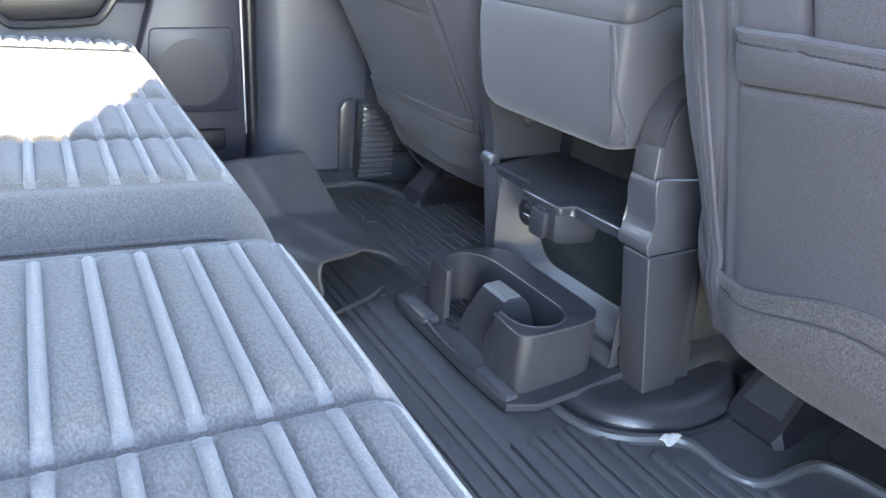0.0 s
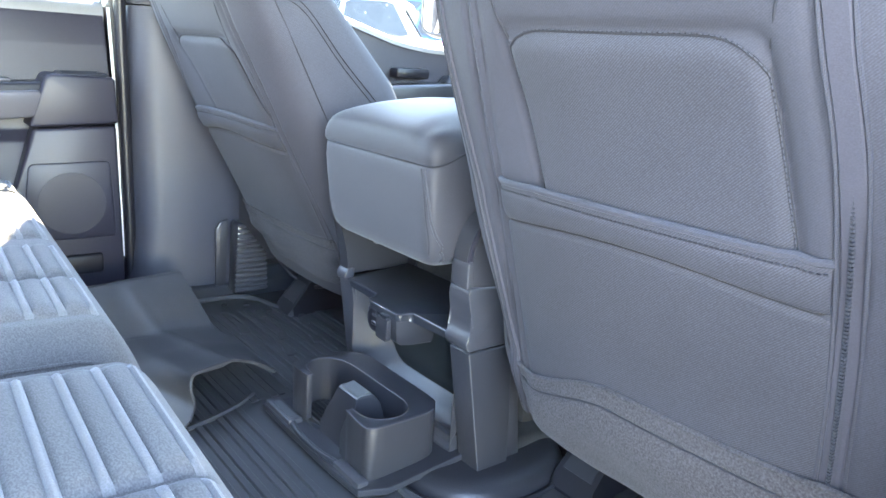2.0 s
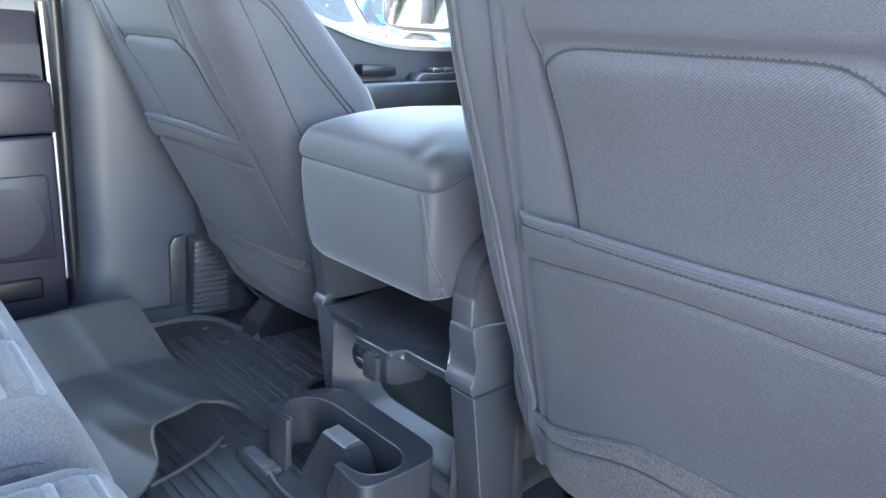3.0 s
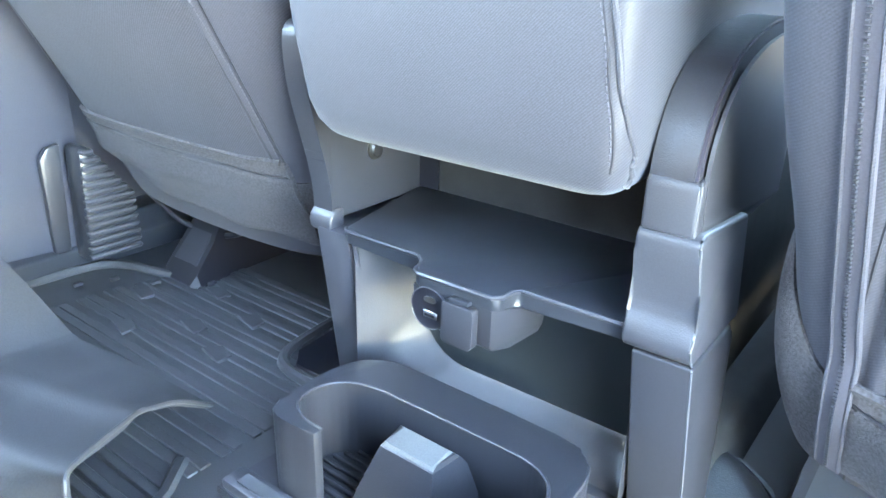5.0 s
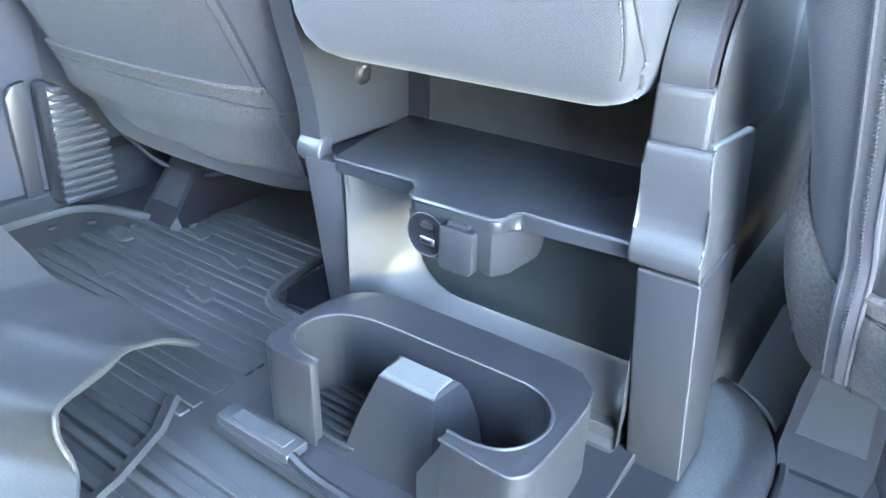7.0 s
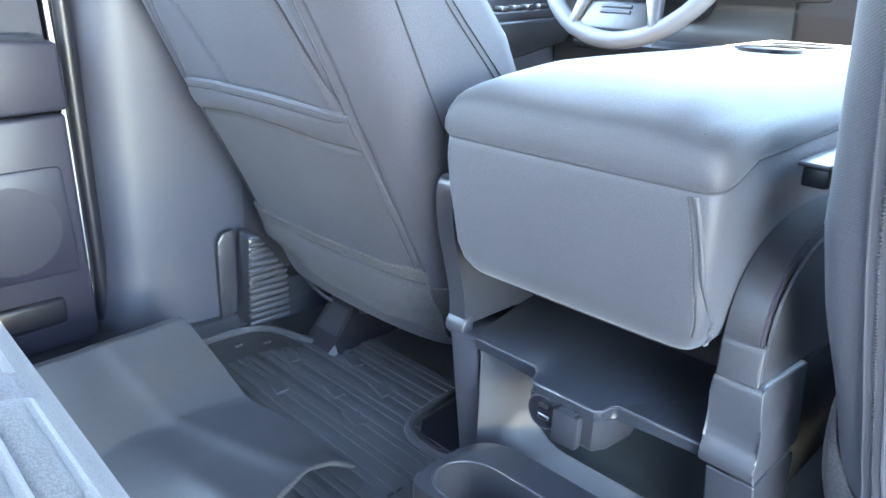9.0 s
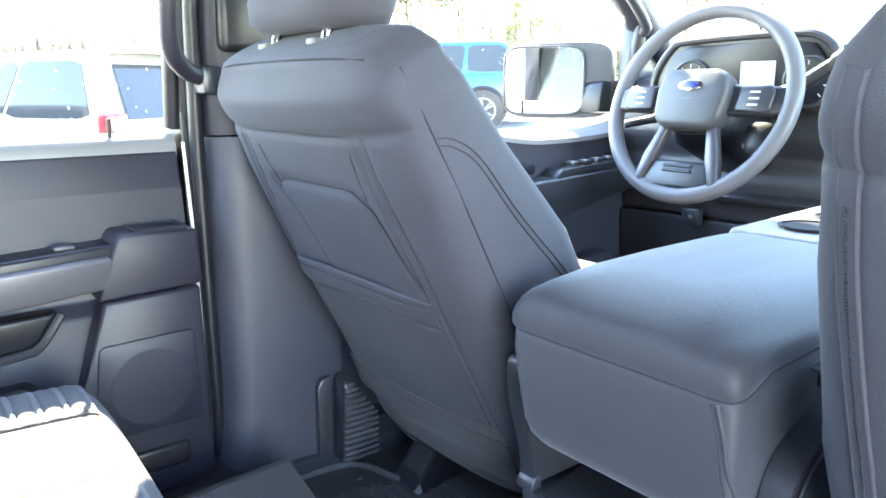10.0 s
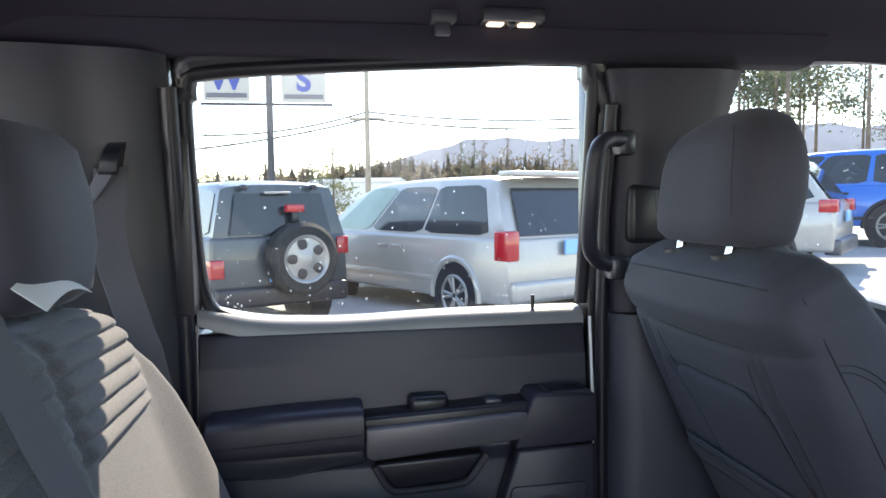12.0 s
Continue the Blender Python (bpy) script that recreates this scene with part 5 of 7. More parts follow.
# ---- cup holder folded down on the floor ----
cup = thing("cup_holder", "dark plastic double cup holder folded down onto the mat", "cup holder")
outer = [(-0.109, 0.056), (-0.111, 0.085), (-0.106, 0.103), (-0.085, 0.1075), (-0.045, 0.1075), (-0.018, 0.100), (-0.004, 0.082), (0.0, 0.055), (0.0, -0.075), (-0.004, -0.095), (-0.016, -0.109), (-0.036, -0.114), (-0.095, -0.1145), (-0.113, -0.110), (-0.117, -0.098), (-0.114, -0.056)]
inner = [(-0.106, -0.056), (-0.106, -0.075), (-0.100, -0.092), (-0.085, -0.1025), (-0.065, -0.1045), (-0.048, -0.096), (-0.038, -0.078), (-0.0365, -0.05), (-0.0375, 0.03), (-0.039, 0.062), (-0.047, 0.084), (-0.064, 0.0965), (-0.084, 0.0965), (-0.096, 0.086), (-0.1005, 0.072), (-0.101, 0.056)]


def rounded(pts):
    return [(p.x, p.y) for p in smooth_path([(x, y, 0) for x, y in pts], 3)]


part("holder_body", prism(rounded(outer) + rounded(inner), "z", 0.020, 0.0925, 0.0018, 2), PLASTIC, cup, "dark moulded walls", smooth=35)
# lighter rims paint the sky's highlight on the top edges
part("inner_rim", tube([(x, y, 0.0922) for x, y in rounded(inner)], 0.0013, 6), PLASTIC_LIGHT, cup, "rim of the cups, sky highlight in its paler grey")
part("outer_rim", tube([(x, y, 0.0915) for x, y in rounded(outer[-6:])], 0.0014, 6), PLASTIC_LIGHT, cup)
for y in (0.052, -0.060):
    cf = part("cup_floor", loft([oval((-0.072, y, z), (0.036, 0, 0), (0, 0.044, 0), 2, 28) for z in (0.016, 0.026)]), PLASTIC_DARK, cup, "ridged cup floor")
    for k in range(8):
        x = -0.100 + 0.008 * k
        hw = 0.040 * math.sqrt(max(0.05, 1 - ((x + 0.072) / 0.036) ** 2))
        part("ridge", rbox(x - 0.0014, x + 0.0014, y - hw, y + hw, 0.025, 0.029, 0.0008, 1), PLASTIC, cf)
part("divider", loft([[(xr, ya, z), (xr, yb, z), (xf, yb - 0.003, z), (xf, ya + 0.004, z)] for z, xr, xf, ya, yb in ((0.018, -0.104, -0.040, 0.036, -0.040), (0.05, -0.094, -0.042, 0.030, -0.036), (0.076, -0.084, -0.048, 0.022, -0.030), (0.0845, -0.081, -0.054, 0.019, -0.028), (0.087, -0.077, -0.057, 0.017, -0.026))]), PLASTIC, cup, "sloping divider between the cups", smooth=25)
part("divider_pad", loft([[(-0.0800, 0.0185, 0.0850), (-0.0800, -0.0275, 0.0850), (-0.0572, -0.0265, 0.0872), (-0.0572, 0.0172, 0.0872)], [(-0.0785, 0.0170, 0.0880), (-0.0785, -0.0260, 0.0880), (-0.0585, -0.0250, 0.0890), (-0.0585, 0.0157, 0.0890)]]), material("pale_pad", (0.17, 0.175, 0.18), 0.5, var=0.05, bump=0.3), cup, "pale grey pad on the divider")
part("rear_wall", loft([[(-0.110, -0.036, z), (-0.114, -0.060, z), (-0.106, -0.060, z), (-0.100, -0.036, z)] for z in (0.02, 0.05)] + [[(-0.113, -0.0585, 0.09), (-0.114, -0.060, 0.09), (-0.106, -0.060, 0.09), (-0.106, -0.0585, 0.09)]]), PLASTIC, cup)
plate = [(-0.136, 0.140), (-0.138, 0.056), (-0.138, -0.06), (-0.134, -0.122), (-0.10, -0.136), (0.028, -0.136), (0.028, 0.122), (-0.02, 0.132)]
part("base_plate", loft([[(x * k + 0.055 * (k - 1), y * k, z + 0.011 * ease(x, -0.09, 0.02) * ease(y, 0.0, -0.12)) for x, y in plate] for z, k in ((0.003, 0.90), (0.008, 0.965), (0.0125, 1.0), (0.0190, 1.0), (0.0200, 0.992))]), PLASTIC, cup, "flat hinged base with a chamfered foot", smooth=25)
bar = part("hinge_bar", rbox(-0.134, -0.112, 0.060, 0.137, 0.014, 0.0275, 0.003), PLASTIC_LIGHT, cup, "grained hinge bar")
part("bar_inset", rbox(-0.129, -0.117, 0.068, 0.124, 0.0272, 0.0284, 0.0005, 1), EDGE, bar, "rubbed inset of the bar")
part("hinge_rod", tube(smooth_path([(-0.128, 0.062, 0.022), (-0.133, 0.03, 0.021), (-0.133, -0.02, 0.021), (-0.127, -0.058, 0.022)], 6), 0.0048, 8), PLASTIC_DARK, cup, "bowed hinge rod")
part("hinge_bar", rbox(-0.132, -0.116, -0.118, -0.056, 0.014, 0.0265, 0.003), PLASTIC_LIGHT, cup, "hinge bar")

# ---- floor: mat, liner, hump ----
mat = thing("floor_mat", "black rubber floor mat with raised ribs and a lipped edge", "floor mat")
part("mat_sheet", rbox(-0.62, 0.36, -0.63, 0.645, -0.012, 0.0, 0.004), RUBBER, mat)
rib_xs = [-0.43 + 0.0335 * k + o for k in range(18) for o in (0.0, 0.0125)]
for x in rib_xs:
    if x < -0.155:
        part("rib", rbox(x - 0.0042, x + 0.0042, -0.60, 0.60, -0.001, 0.0058, 0.0008, 1), RUBBER, mat)
    else:
        part("rib", rbox(x - 0.0050, x + 0.0050, 0.185, 0.560 - 0.3 * max(0, x), -0.001, 0.0020, 0.0007, 1), RUBBER, mat)
        part("rib", rbox(x - 0.0042, x + 0.0042, -0.60, -0.16 - 1.3 * max(0, x + 0.085), -0.001, 0.0058, 0.0008, 1), RUBBER, mat)
for (x, y) in ((0.0, 0.33), (0.02, 0.40), (0.07, 0.36), (0.09, 0.45), (-0.03, 0.46), (0.03, 0.52)):
    part("grip_block", prism([(x - 0.012, y - 0.018), (x + 0.006, y - 0.020), (x + 0.014, y + 0.006), (x - 0.004, y + 0.020)], "z", -0.001, 0.0032, 0.001, 1), RUBBER, mat)
for (x, y) in ((0.028, 0.581), (-0.01, 0.60), (0.055, 0.53), (0.095, 0.526), (0.10, 0.475), (0.145, 0.50)):
    part("peg", rbox(x - 0.006, x + 0.006, y - 0.004, y + 0.004, -0.001, 0.0045, 0.0015, 1), PLASTIC, mat)
lips = [[(-0.060, -0.085), (-0.070, -0.115), (-0.072, -0.145), (-0.063, -0.177), (-0.040, -0.201), (-0.012, -0.216), (0.012, -0.230), (0.020, -0.250), (0.018, -0.285), (0.026, -0.306), (0.048, -0.315), (0.085, -0.314), (0.115, -0.320), (0.130, -0.345), (0.136, -0.40), (0.136, -0.62)],
        [(-0.10, 0.645), (0.01, 0.638), (0.045, 0.625), (0.064, 0.595), (0.072, 0.56), (0.085, 0.525), (0.11, 0.512), (0.145, 0.535), (0.175, 0.552), (0.22, 0.55), (0.30, 0.53)],
        [(0.10, 0.17), (0.035, 0.175), (0.022, 0.195), (0.025, 0.245), (0.045, 0.270), (0.09, 0.280), (0.16, 0.285)]]
for pts in lips:
    part("lip", tube(smooth_path([(x, y, 0.003) for x, y in pts], 6), 0.0065, 8), RUBBER, mat, "raised edge")
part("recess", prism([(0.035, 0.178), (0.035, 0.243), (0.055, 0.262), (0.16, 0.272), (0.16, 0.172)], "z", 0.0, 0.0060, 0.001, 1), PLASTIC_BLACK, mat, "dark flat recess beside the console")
# black sheet added over the mat to darken the shade below the seat
solid("shade_carpet", prism([(0.139, -0.318), (0.139, -0.625), (0.36, -0.625), (0.36, -0.28), (0.16, -0.30)], "z", -0.002, 0.0045, 0.001, 1), BACKING, "black carpet sheet deepening the shade under the front passenger seat", kind="structure")
liner = thing("floor_liner", "loose black rubber liner curling up off the mat", "floor liner")


def curve(pts, soft=0.016):
    """A bent line through the points, its corners rounded a little."""
    q = [Vector(p) for p in pts]

    def straight(t):
        k = max(0.0, min(1.0, t)) * (len(q) - 1)
        i = min(len(q) - 2, int(k))
        return q[i].lerp(q[i + 1], k - i)

    def at(t):
        w = min(soft, t, 1 - t)
        return sum((straight(t + w * o) for o in (-1, -0.67, -0.33, 0, 0.33, 0.67, 1)), Vector()) / 7
    return at


edge_f = curve([(-0.195, 0.655, 0.030), (-0.160, 0.60, 0.072), (-0.126, 0.532, 0.112), (-0.124, 0.520, 0.112), (-0.116, 0.462, 0.080), (-0.110, 0.405, 0.047), (-0.108, 0.390, 0.043), (-0.095, 0.31, 0.040), (-0.072, 0.235, 0.017)])
edge_n = curve([(-0.072, 0.235, 0.017), (-0.110, 0.226, 0.046), (-0.150, 0.215, 0.062), (-0.190, 0.195, 0.068), (-0.226, 0.178, 0.070), (-0.232, 0.170, 0.055), (-0.229, 0.158, 0.030), (-0.250, 0.130, 0.018), (-0.33, 0.09, 0.010), (-0.42, 0.07, 0.008)], 0.03)
edge_b = curve([(-0.42, 0.655, 0.03), (-0.42, 0.60, 0.06), (-0.42, 0.55, 0.090), (-0.42, 0.535, 0.090), (-0.42, 0.46, 0.062), (-0.42, 0.41, 0.044), (-0.42, 0.39, 0.040), (-0.42, 0.25, 0.032), (-0.42, 0.07, 0.008)])
edge_d = curve([(-0.195, 0.655, 0.030), (-0.30, 0.655, 0.032), (-0.42, 0.655, 0.03)])


def liner_at(u, v):
    across = (lambda q: (1 - v) * edge_f(q) + v * edge_b(q))
    p = across(u) + (1 - u) * (edge_d(v) - across(0)) + u ** 7 * (edge_n(v) - across(1))
    wave = 0.002 * math.sin(11 * u + 5 * v) * v + 0.0015 * math.sin(23 * v + 4 * u) * u + 0.003 * math.exp(-((v - 0.42 + 0.2 * u) / 0.03) ** 2) * u
    return p + Vector((0, 0, wave * math.sin(math.pi * min(1.0, v * 3) / 2)))


part("liner_sheet", sheet(liner_at, steps(0, 1, 97)[::-1], steps(0, 1, 60), 0.004), RUBBER_GREY, liner, smooth=30)
part("liner_lip", tube([edge_n(t) for t in steps(0, 0.75, 60)], 0.0022, 8), RUBBER_GREY, liner, "rolled edge")
part("mat_strip", tube([(-0.245, 0.150, 0.004), (-0.205, 0.158, 0.006), (-0.158, 0.178, 0.006), (-0.125, 0.205, 0.004)], 0.007, 6, flat=0.5), RUBBER_GREY, mat, "loose edge strip")
hump = thing("floor_hump", "shiny black vinyl hump under the console", "floor hump")
part("hump_shell", loft([oval((0.060, -0.116, z), (0.120 * k, 0, 0), (0, 0.104 * k, 0), 2.3, 56) for z, k in ((-0.004, 1.0), (0.006, 0.995), (0.013, 0.965), (0.0185, 0.91), (0.0215, 0.83), (0.0225, 0.72), (0.021, 0.5))]), VINYL, hump, "shiny black vinyl shell", smooth=60)
part("base_flange", tube(oval((0.060, -0.116, 0.002), (0.125, 0, 0), (0, 0.109, 0), 2.3, 56), 0.004, 6, True), VINYL, hump)
solid("floor_tunnel", prism([(-0.17, -0.01), (-0.15, 0.03), (0.15, 0.03), (0.17, -0.01)], "x", 0.02, 0.85, 0.01), BACKING, "black carpet over the centre of the floor", kind="structure")
foil = solid("foil_scrap", sheet(lambda u, v: (-0.016 + 0.024 * u, -0.226 - 0.012 * v + 0.004 * u, 0.012 + 0.003 * math.sin(5 * u + 3 * v)), steps(0, 1, 7), steps(1, 0, 5), 0.0008), FOIL, "crumpled scrap of silver foil on the mat's edge", "foil scrap")
# ridged vent boot and wiring by the pillar's foot
boot = thing("vent_boot", "grey ridged rubber boot at the foot of the pillar", "rubber boot")
part("boot_core", prism([(0.022, 0.168), (0.034, 0.172), (0.085, 0.10), (0.088, 0.02), (0.015, 0.02)], "y", 0.605, 0.645, 0.006), PLASTIC_DARK, boot)
for k in range(14):
    z = 0.028 + 0.0105 * k
    w = 0.085 if z < 0.10 else 0.085 - (z - 0.10) * 0.72
    part("ridge", rbox(0.014 + 0.08 * (z - 0.02) * 0.8, w, 0.600, 0.612, z - 0.0035, z + 0.0035, 0.002, 1), PLASTIC_LIGHT, boot)
panel = solid("trim_flap", prism([(-0.012, 0.03), (-0.010, 0.155), (0.0, 0.168), (0.018, 0.172), (0.010, 0.03)], "y", 0.640, 0.650, 0.004), PLASTIC, "grey plastic flap at the pillar's foot", "trim flap")
wire = solid("wiring", tube(smooth_path([(0.10, 0.60, 0.10), (0.12, 0.55, 0.06), (0.14, 0.48, 0.055), (0.18, 0.42, 0.09)], 8), 0.004, 8), PLASTIC_BLACK, "black wiring under the driver's seat", "wiring")
# ---- dashboard and steering wheel ----
dash = thing("dashboard", "dark grey plastic dashboard with a hooded cluster", "dashboard")
part("dash_body", prism([(0.90, 0.36), (0.885, 0.45), (0.90, 0.50), (0.87, 0.545), (0.875, 0.60), (0.93, 0.665), (1.05, 0.69), (1.37, 0.675), (1.37, 0.36)], "y", -0.735, 0.735, 0.012, 3), PLASTIC_LIGHT, dash, "dark grey dash top")
part("lower_dash", prism([(0.905, 0.10), (0.885, 0.36), (1.20, 0.365), (1.20, 0.10)], "y", -0.735, 0.735, 0.01), PLASTIC_DARK, dash, "dark lower dash")
part("knee_trim", prism([(0.87, 0.405), (0.862, 0.42), (0.88, 0.432), (0.93, 0.432), (0.93, 0.405)], "y", 0.15, 0.66, 0.005), PLASTIC, dash, "grey knee trim")
hood = part("cluster_hood", loft([[(x, y, z) for y, z in ((0.62, 0.60), (0.615, 0.67), (0.575, 0.728), (0.53, 0.740), (0.33, 0.745), (0.26, 0.735), (0.225, 0.69), (0.225, 0.60))] for x in (0.84, 0.95, 1.05)]), PLASTIC_DARK, dash, "hooded instrument cluster")
part("cluster_rim", tube(smooth_path([(0.838, y, z) for y, z in ((0.62, 0.60), (0.615, 0.67), (0.575, 0.728), (0.53, 0.740), (0.33, 0.745), (0.26, 0.735), (0.225, 0.69), (0.225, 0.60))], 5), 0.008, 8), PLASTIC_LIGHT, hood)
part("cluster_face", prism([(0.60, 0.60), (0.598, 0.665), (0.565, 0.718), (0.53, 0.728), (0.33, 0.733), (0.27, 0.724), (0.24, 0.685), (0.24, 0.60)], "x", 0.832, 0.842, 0.002), PLASTIC_BLACK, hood, "black cluster face")
part("cluster_screen", rbox(0.828, 0.834, 0.34, 0.41, 0.61, 0.695, 0.002), SCREEN, hood, "dim cluster screen")
for y in (0.275, 0.52):
    g = part("gauge", loft([oval((x, y, 0.655), (0, r, 0), (0, 0, r), 2, 36) for x, r in ((0.833, 0.048), (0.826, 0.048), (0.825, 0.044), (0.828, 0.042))]), PLASTIC_LIGHT, hood, "round gauge")
    part("gauge_face", loft([oval((x, y, 0.655), (0, 0.041, 0), (0, 0, 0.041), 2, 32) for x in (0.827, 0.8262)]), PLASTIC_BLACK, g)
    for k in range(9):
        a = math.pi * (1.25 - 1.5 * k / 8)
        part("gauge_tick", tube([(0.8255, y - 0.031 * math.cos(a), 0.655 + 0.031 * math.sin(a)), (0.8255, y - 0.038 * math.cos(a), 0.655 + 0.038 * math.sin(a))], 0.0012, 5), WHITE, g)
part("air_vent", rbox(0.862, 0.90, 0.625, 0.72, 0.565, 0.625, 0.012, 3), PLASTIC_LIGHT, dash, "grey side air vent")
part("centre_panel", prism([(0.865, 0.36), (0.850, 0.50), (0.855, 0.62), (0.93, 0.64), (0.93, 0.36)], "y", -0.16, 0.195, 0.01, 3), PLASTIC_BLACK, dash, "black centre stack")
knob = part("rotary_knob", loft([oval((x, 0.168, 0.545), (0, r, 0), (0, 0, r), 2, 24) for x, r in ((0.855, 0.020), (0.838, 0.019), (0.835, 0.016))]), CHROME, dash, "small bright round knob")
part("knob_plate", rbox(0.846, 0.866, 0.138, 0.198, 0.515, 0.575, 0.006), PLASTIC_BLACK, dash)
part("release_lever", rbox(0.862, 0.885, 0.50, 0.545, 0.345, 0.385, 0.006), PLASTIC_DARK, dash, "brake release lever")
part("lever_mark", rbox(0.8605, 0.8625, 0.516, 0.526, 0.361, 0.369, 0.001), BADGE_GREY, dash)

wheel = thing("steering_wheel", "grey leather steering wheel with three spokes", "steering wheel")
WC, WR = Vector((0.722, 0.432, 0.617)), 0.186
W_UP, W_SIDE = Vector((0.34, 0.0, 0.94)).normalized(), Vector((0, -1, 0))       # the wheel's own up and right
W_OUT = W_SIDE.cross(W_UP).normalized()
if W_OUT.x > 0:
    W_OUT = -W_OUT


def on_wheel(a, b, c=0.0):
    return WC + W_SIDE * a + W_UP * b + W_OUT * c


rim = part("rim", loft([oval(on_wheel(WR * math.cos(t), WR * math.sin(t)), (W_SIDE * math.cos(t) + W_UP * math.sin(t)) * 0.0155, W_OUT * 0.0145, 2.2, 14) for t in steps(0, 2 * math.pi, 73)[:-1]], loop=True), LEATHER, wheel, "grey leather rim", smooth=70)


def wheel_plate(poly, c0, c1, r=0.006, k=3):
    bm = prism(poly, "z", 0, 1, 0)
    for v in bm.verts:
        v.co = on_wheel(v.co.x, v.co.y, c0 + (c1 - c0) * v.co.z)
    bmesh.ops.bevel(bm, geom=bm.edges[:], offset=r, segments=k, profile=0.5, affect="EDGES", clamp_overlap=True)
    return bm


hub = part("airbag_cover", wheel_plate([(-0.076, 0.012), (-0.070, 0.045), (-0.050, 0.058), (0.050, 0.058), (0.070, 0.045), (0.076, 0.012), (0.070, -0.040), (0.050, -0.058), (-0.050, -0.058), (-0.070, -0.040)], -0.015, 0.035, 0.014), WHEEL_GREY, wheel, "grey airbag cover", smooth=60)
part("badge", loft([oval(on_wheel(0.0, 0.022, c), W_SIDE * r, W_UP * r * 0.42, 2, 28) for c, r in ((0.034, 0.026), (0.0375, 0.026), (0.0385, 0.023))]), CHROME, hub, "oval chrome badge")
part("badge_field", loft([oval(on_wheel(0.0, 0.022, c), W_SIDE * r, W_UP * r * 0.36, 2, 28) for c, r in ((0.0384, 0.019), (0.0390, 0.018))]), BADGE_BLUE, hub)
part("airbag_mark", wheel_plate([(-0.012, -0.006), (0.012, -0.006), (0.012, -0.002), (-0.012, -0.002)], 0.034, 0.0357, 0.0003, 1), SILVER, hub, "small embossed mark")
for sgn in (-1, 1):
    sp = part("spoke", wheel_plate([(sgn * a, b) for a, b in ((0.06, 0.035), (0.178, 0.030), (0.182, 0.0), (0.176, -0.022), (0.06, -0.025))], -0.012, 0.010, 0.008), PLASTIC_DARK, wheel, "dark side spoke", smooth=60)
    part("button_pad", wheel_plate([(sgn * a, b) for a, b in ((0.090, 0.028), (0.150, 0.030), (0.158, 0.018), (0.156, -0.016), (0.144, -0.022), (0.088, -0.020))], 0.006, 0.017, 0.005), PLASTIC, sp, "switch pad")
    for b in (0.016, 0.004, -0.008):
        part("button_mark", wheel_plate([(sgn * 0.112, b - 0.0018), (sgn * 0.132, b - 0.0018), (sgn * 0.132, b + 0.0018), (sgn * 0.112, b + 0.0018)], 0.016, 0.0176, 0.0003, 1), WHITE, sp)
    part("lower_spoke", wheel_plate([(sgn * a, b) for a, b in ((0.060, -0.045), (0.040, -0.055), (0.058, -0.120), (0.075, -0.172), (0.094, -0.162), (0.080, -0.11))], -0.008, 0.014, 0.006), SILVER, wheel, "silver lower spoke", smooth=60)
part("lower_bridge", wheel_plate([(-0.06, -0.118), (0.06, -0.118), (0.078, -0.172), (-0.078, -0.172)], -0.010, 0.008, 0.006), PLASTIC_DARK, wheel, "dark lower bridge", smooth=60)
for b in (-0.128, -0.138):
    part("bridge_slot", wheel_plate([(-0.032, b - 0.003), (0.032, b - 0.003), (0.030, b + 0.003), (-0.030, b + 0.003)], 0.006, 0.011, 0.001, 1), PLASTIC_BLACK, wheel)
part("column", loft([oval(on_wheel(0, -0.01, c), W_SIDE * r, W_UP * r, 4, 24) for c, r in ((-0.01, 0.05), (-0.05, 0.068), (-0.20, 0.075))]), PLASTIC_BLACK, wheel, "black column shroud")
part("stalk", tube([on_wheel(0.06, 0.02, -0.06), on_wheel(0.15, 0.045, -0.055), on_wheel(0.24, 0.105, -0.045)], 0.013, 10), PLASTIC_DARK, wheel, "dark gear stalk")
part("stalk_end", loft([oval(on_wheel(0.235 + d, 0.10 + d * 0.6, -0.045), W_UP * r, W_OUT * r, 2.5, 16) for d, r in ((-0.02, 0.016), (0.0, 0.021), (0.04, 0.022), (0.055, 0.014))]), PLASTIC_LIGHT, wheel, "thick grey lever end")
part("stalk", tube([on_wheel(-0.06, 0.01, -0.05), on_wheel(-0.13, -0.02, -0.05), on_wheel(-0.19, -0.035, -0.045)], 0.009, 10), PLASTIC_DARK, wheel, "dark indicator stalk")
part("key_lock", loft([oval(on_wheel(0.125, -0.055, c), W_SIDE * r, W_UP * r, 3, 20) for c, r in ((-0.06, 0.03), (-0.03, 0.03), (-0.025, 0.02))]), PLASTIC_BLACK, wheel, "dark ignition lock")
# handle on the windscreen pillar
ph = thing("pillar_handle", "grey grab handle on the windscreen pillar", "grab handle")
part("handle_bar", tube(smooth_path([(0.70, 0.690, 0.915), (0.73, 0.665, 0.885), (0.80, 0.660, 0.835), (0.86, 0.665, 0.785), (0.89, 0.69, 0.77)], 6), 0.012, 10), PLASTIC, ph)
wiper = solid("wiper_blade", tube([(1.28, 0.62, 0.715), (1.05, 0.50, 0.825)], 0.006, 6), PLASTIC_BLACK, "black wiper blade on the windscreen", "wiper")
# ---- outside: car park, cars, trees, hills ----
def ground_z(x, y):
    return -0.70 + 0.058 * max(0.0, min(x, 12.0) - 1.8)


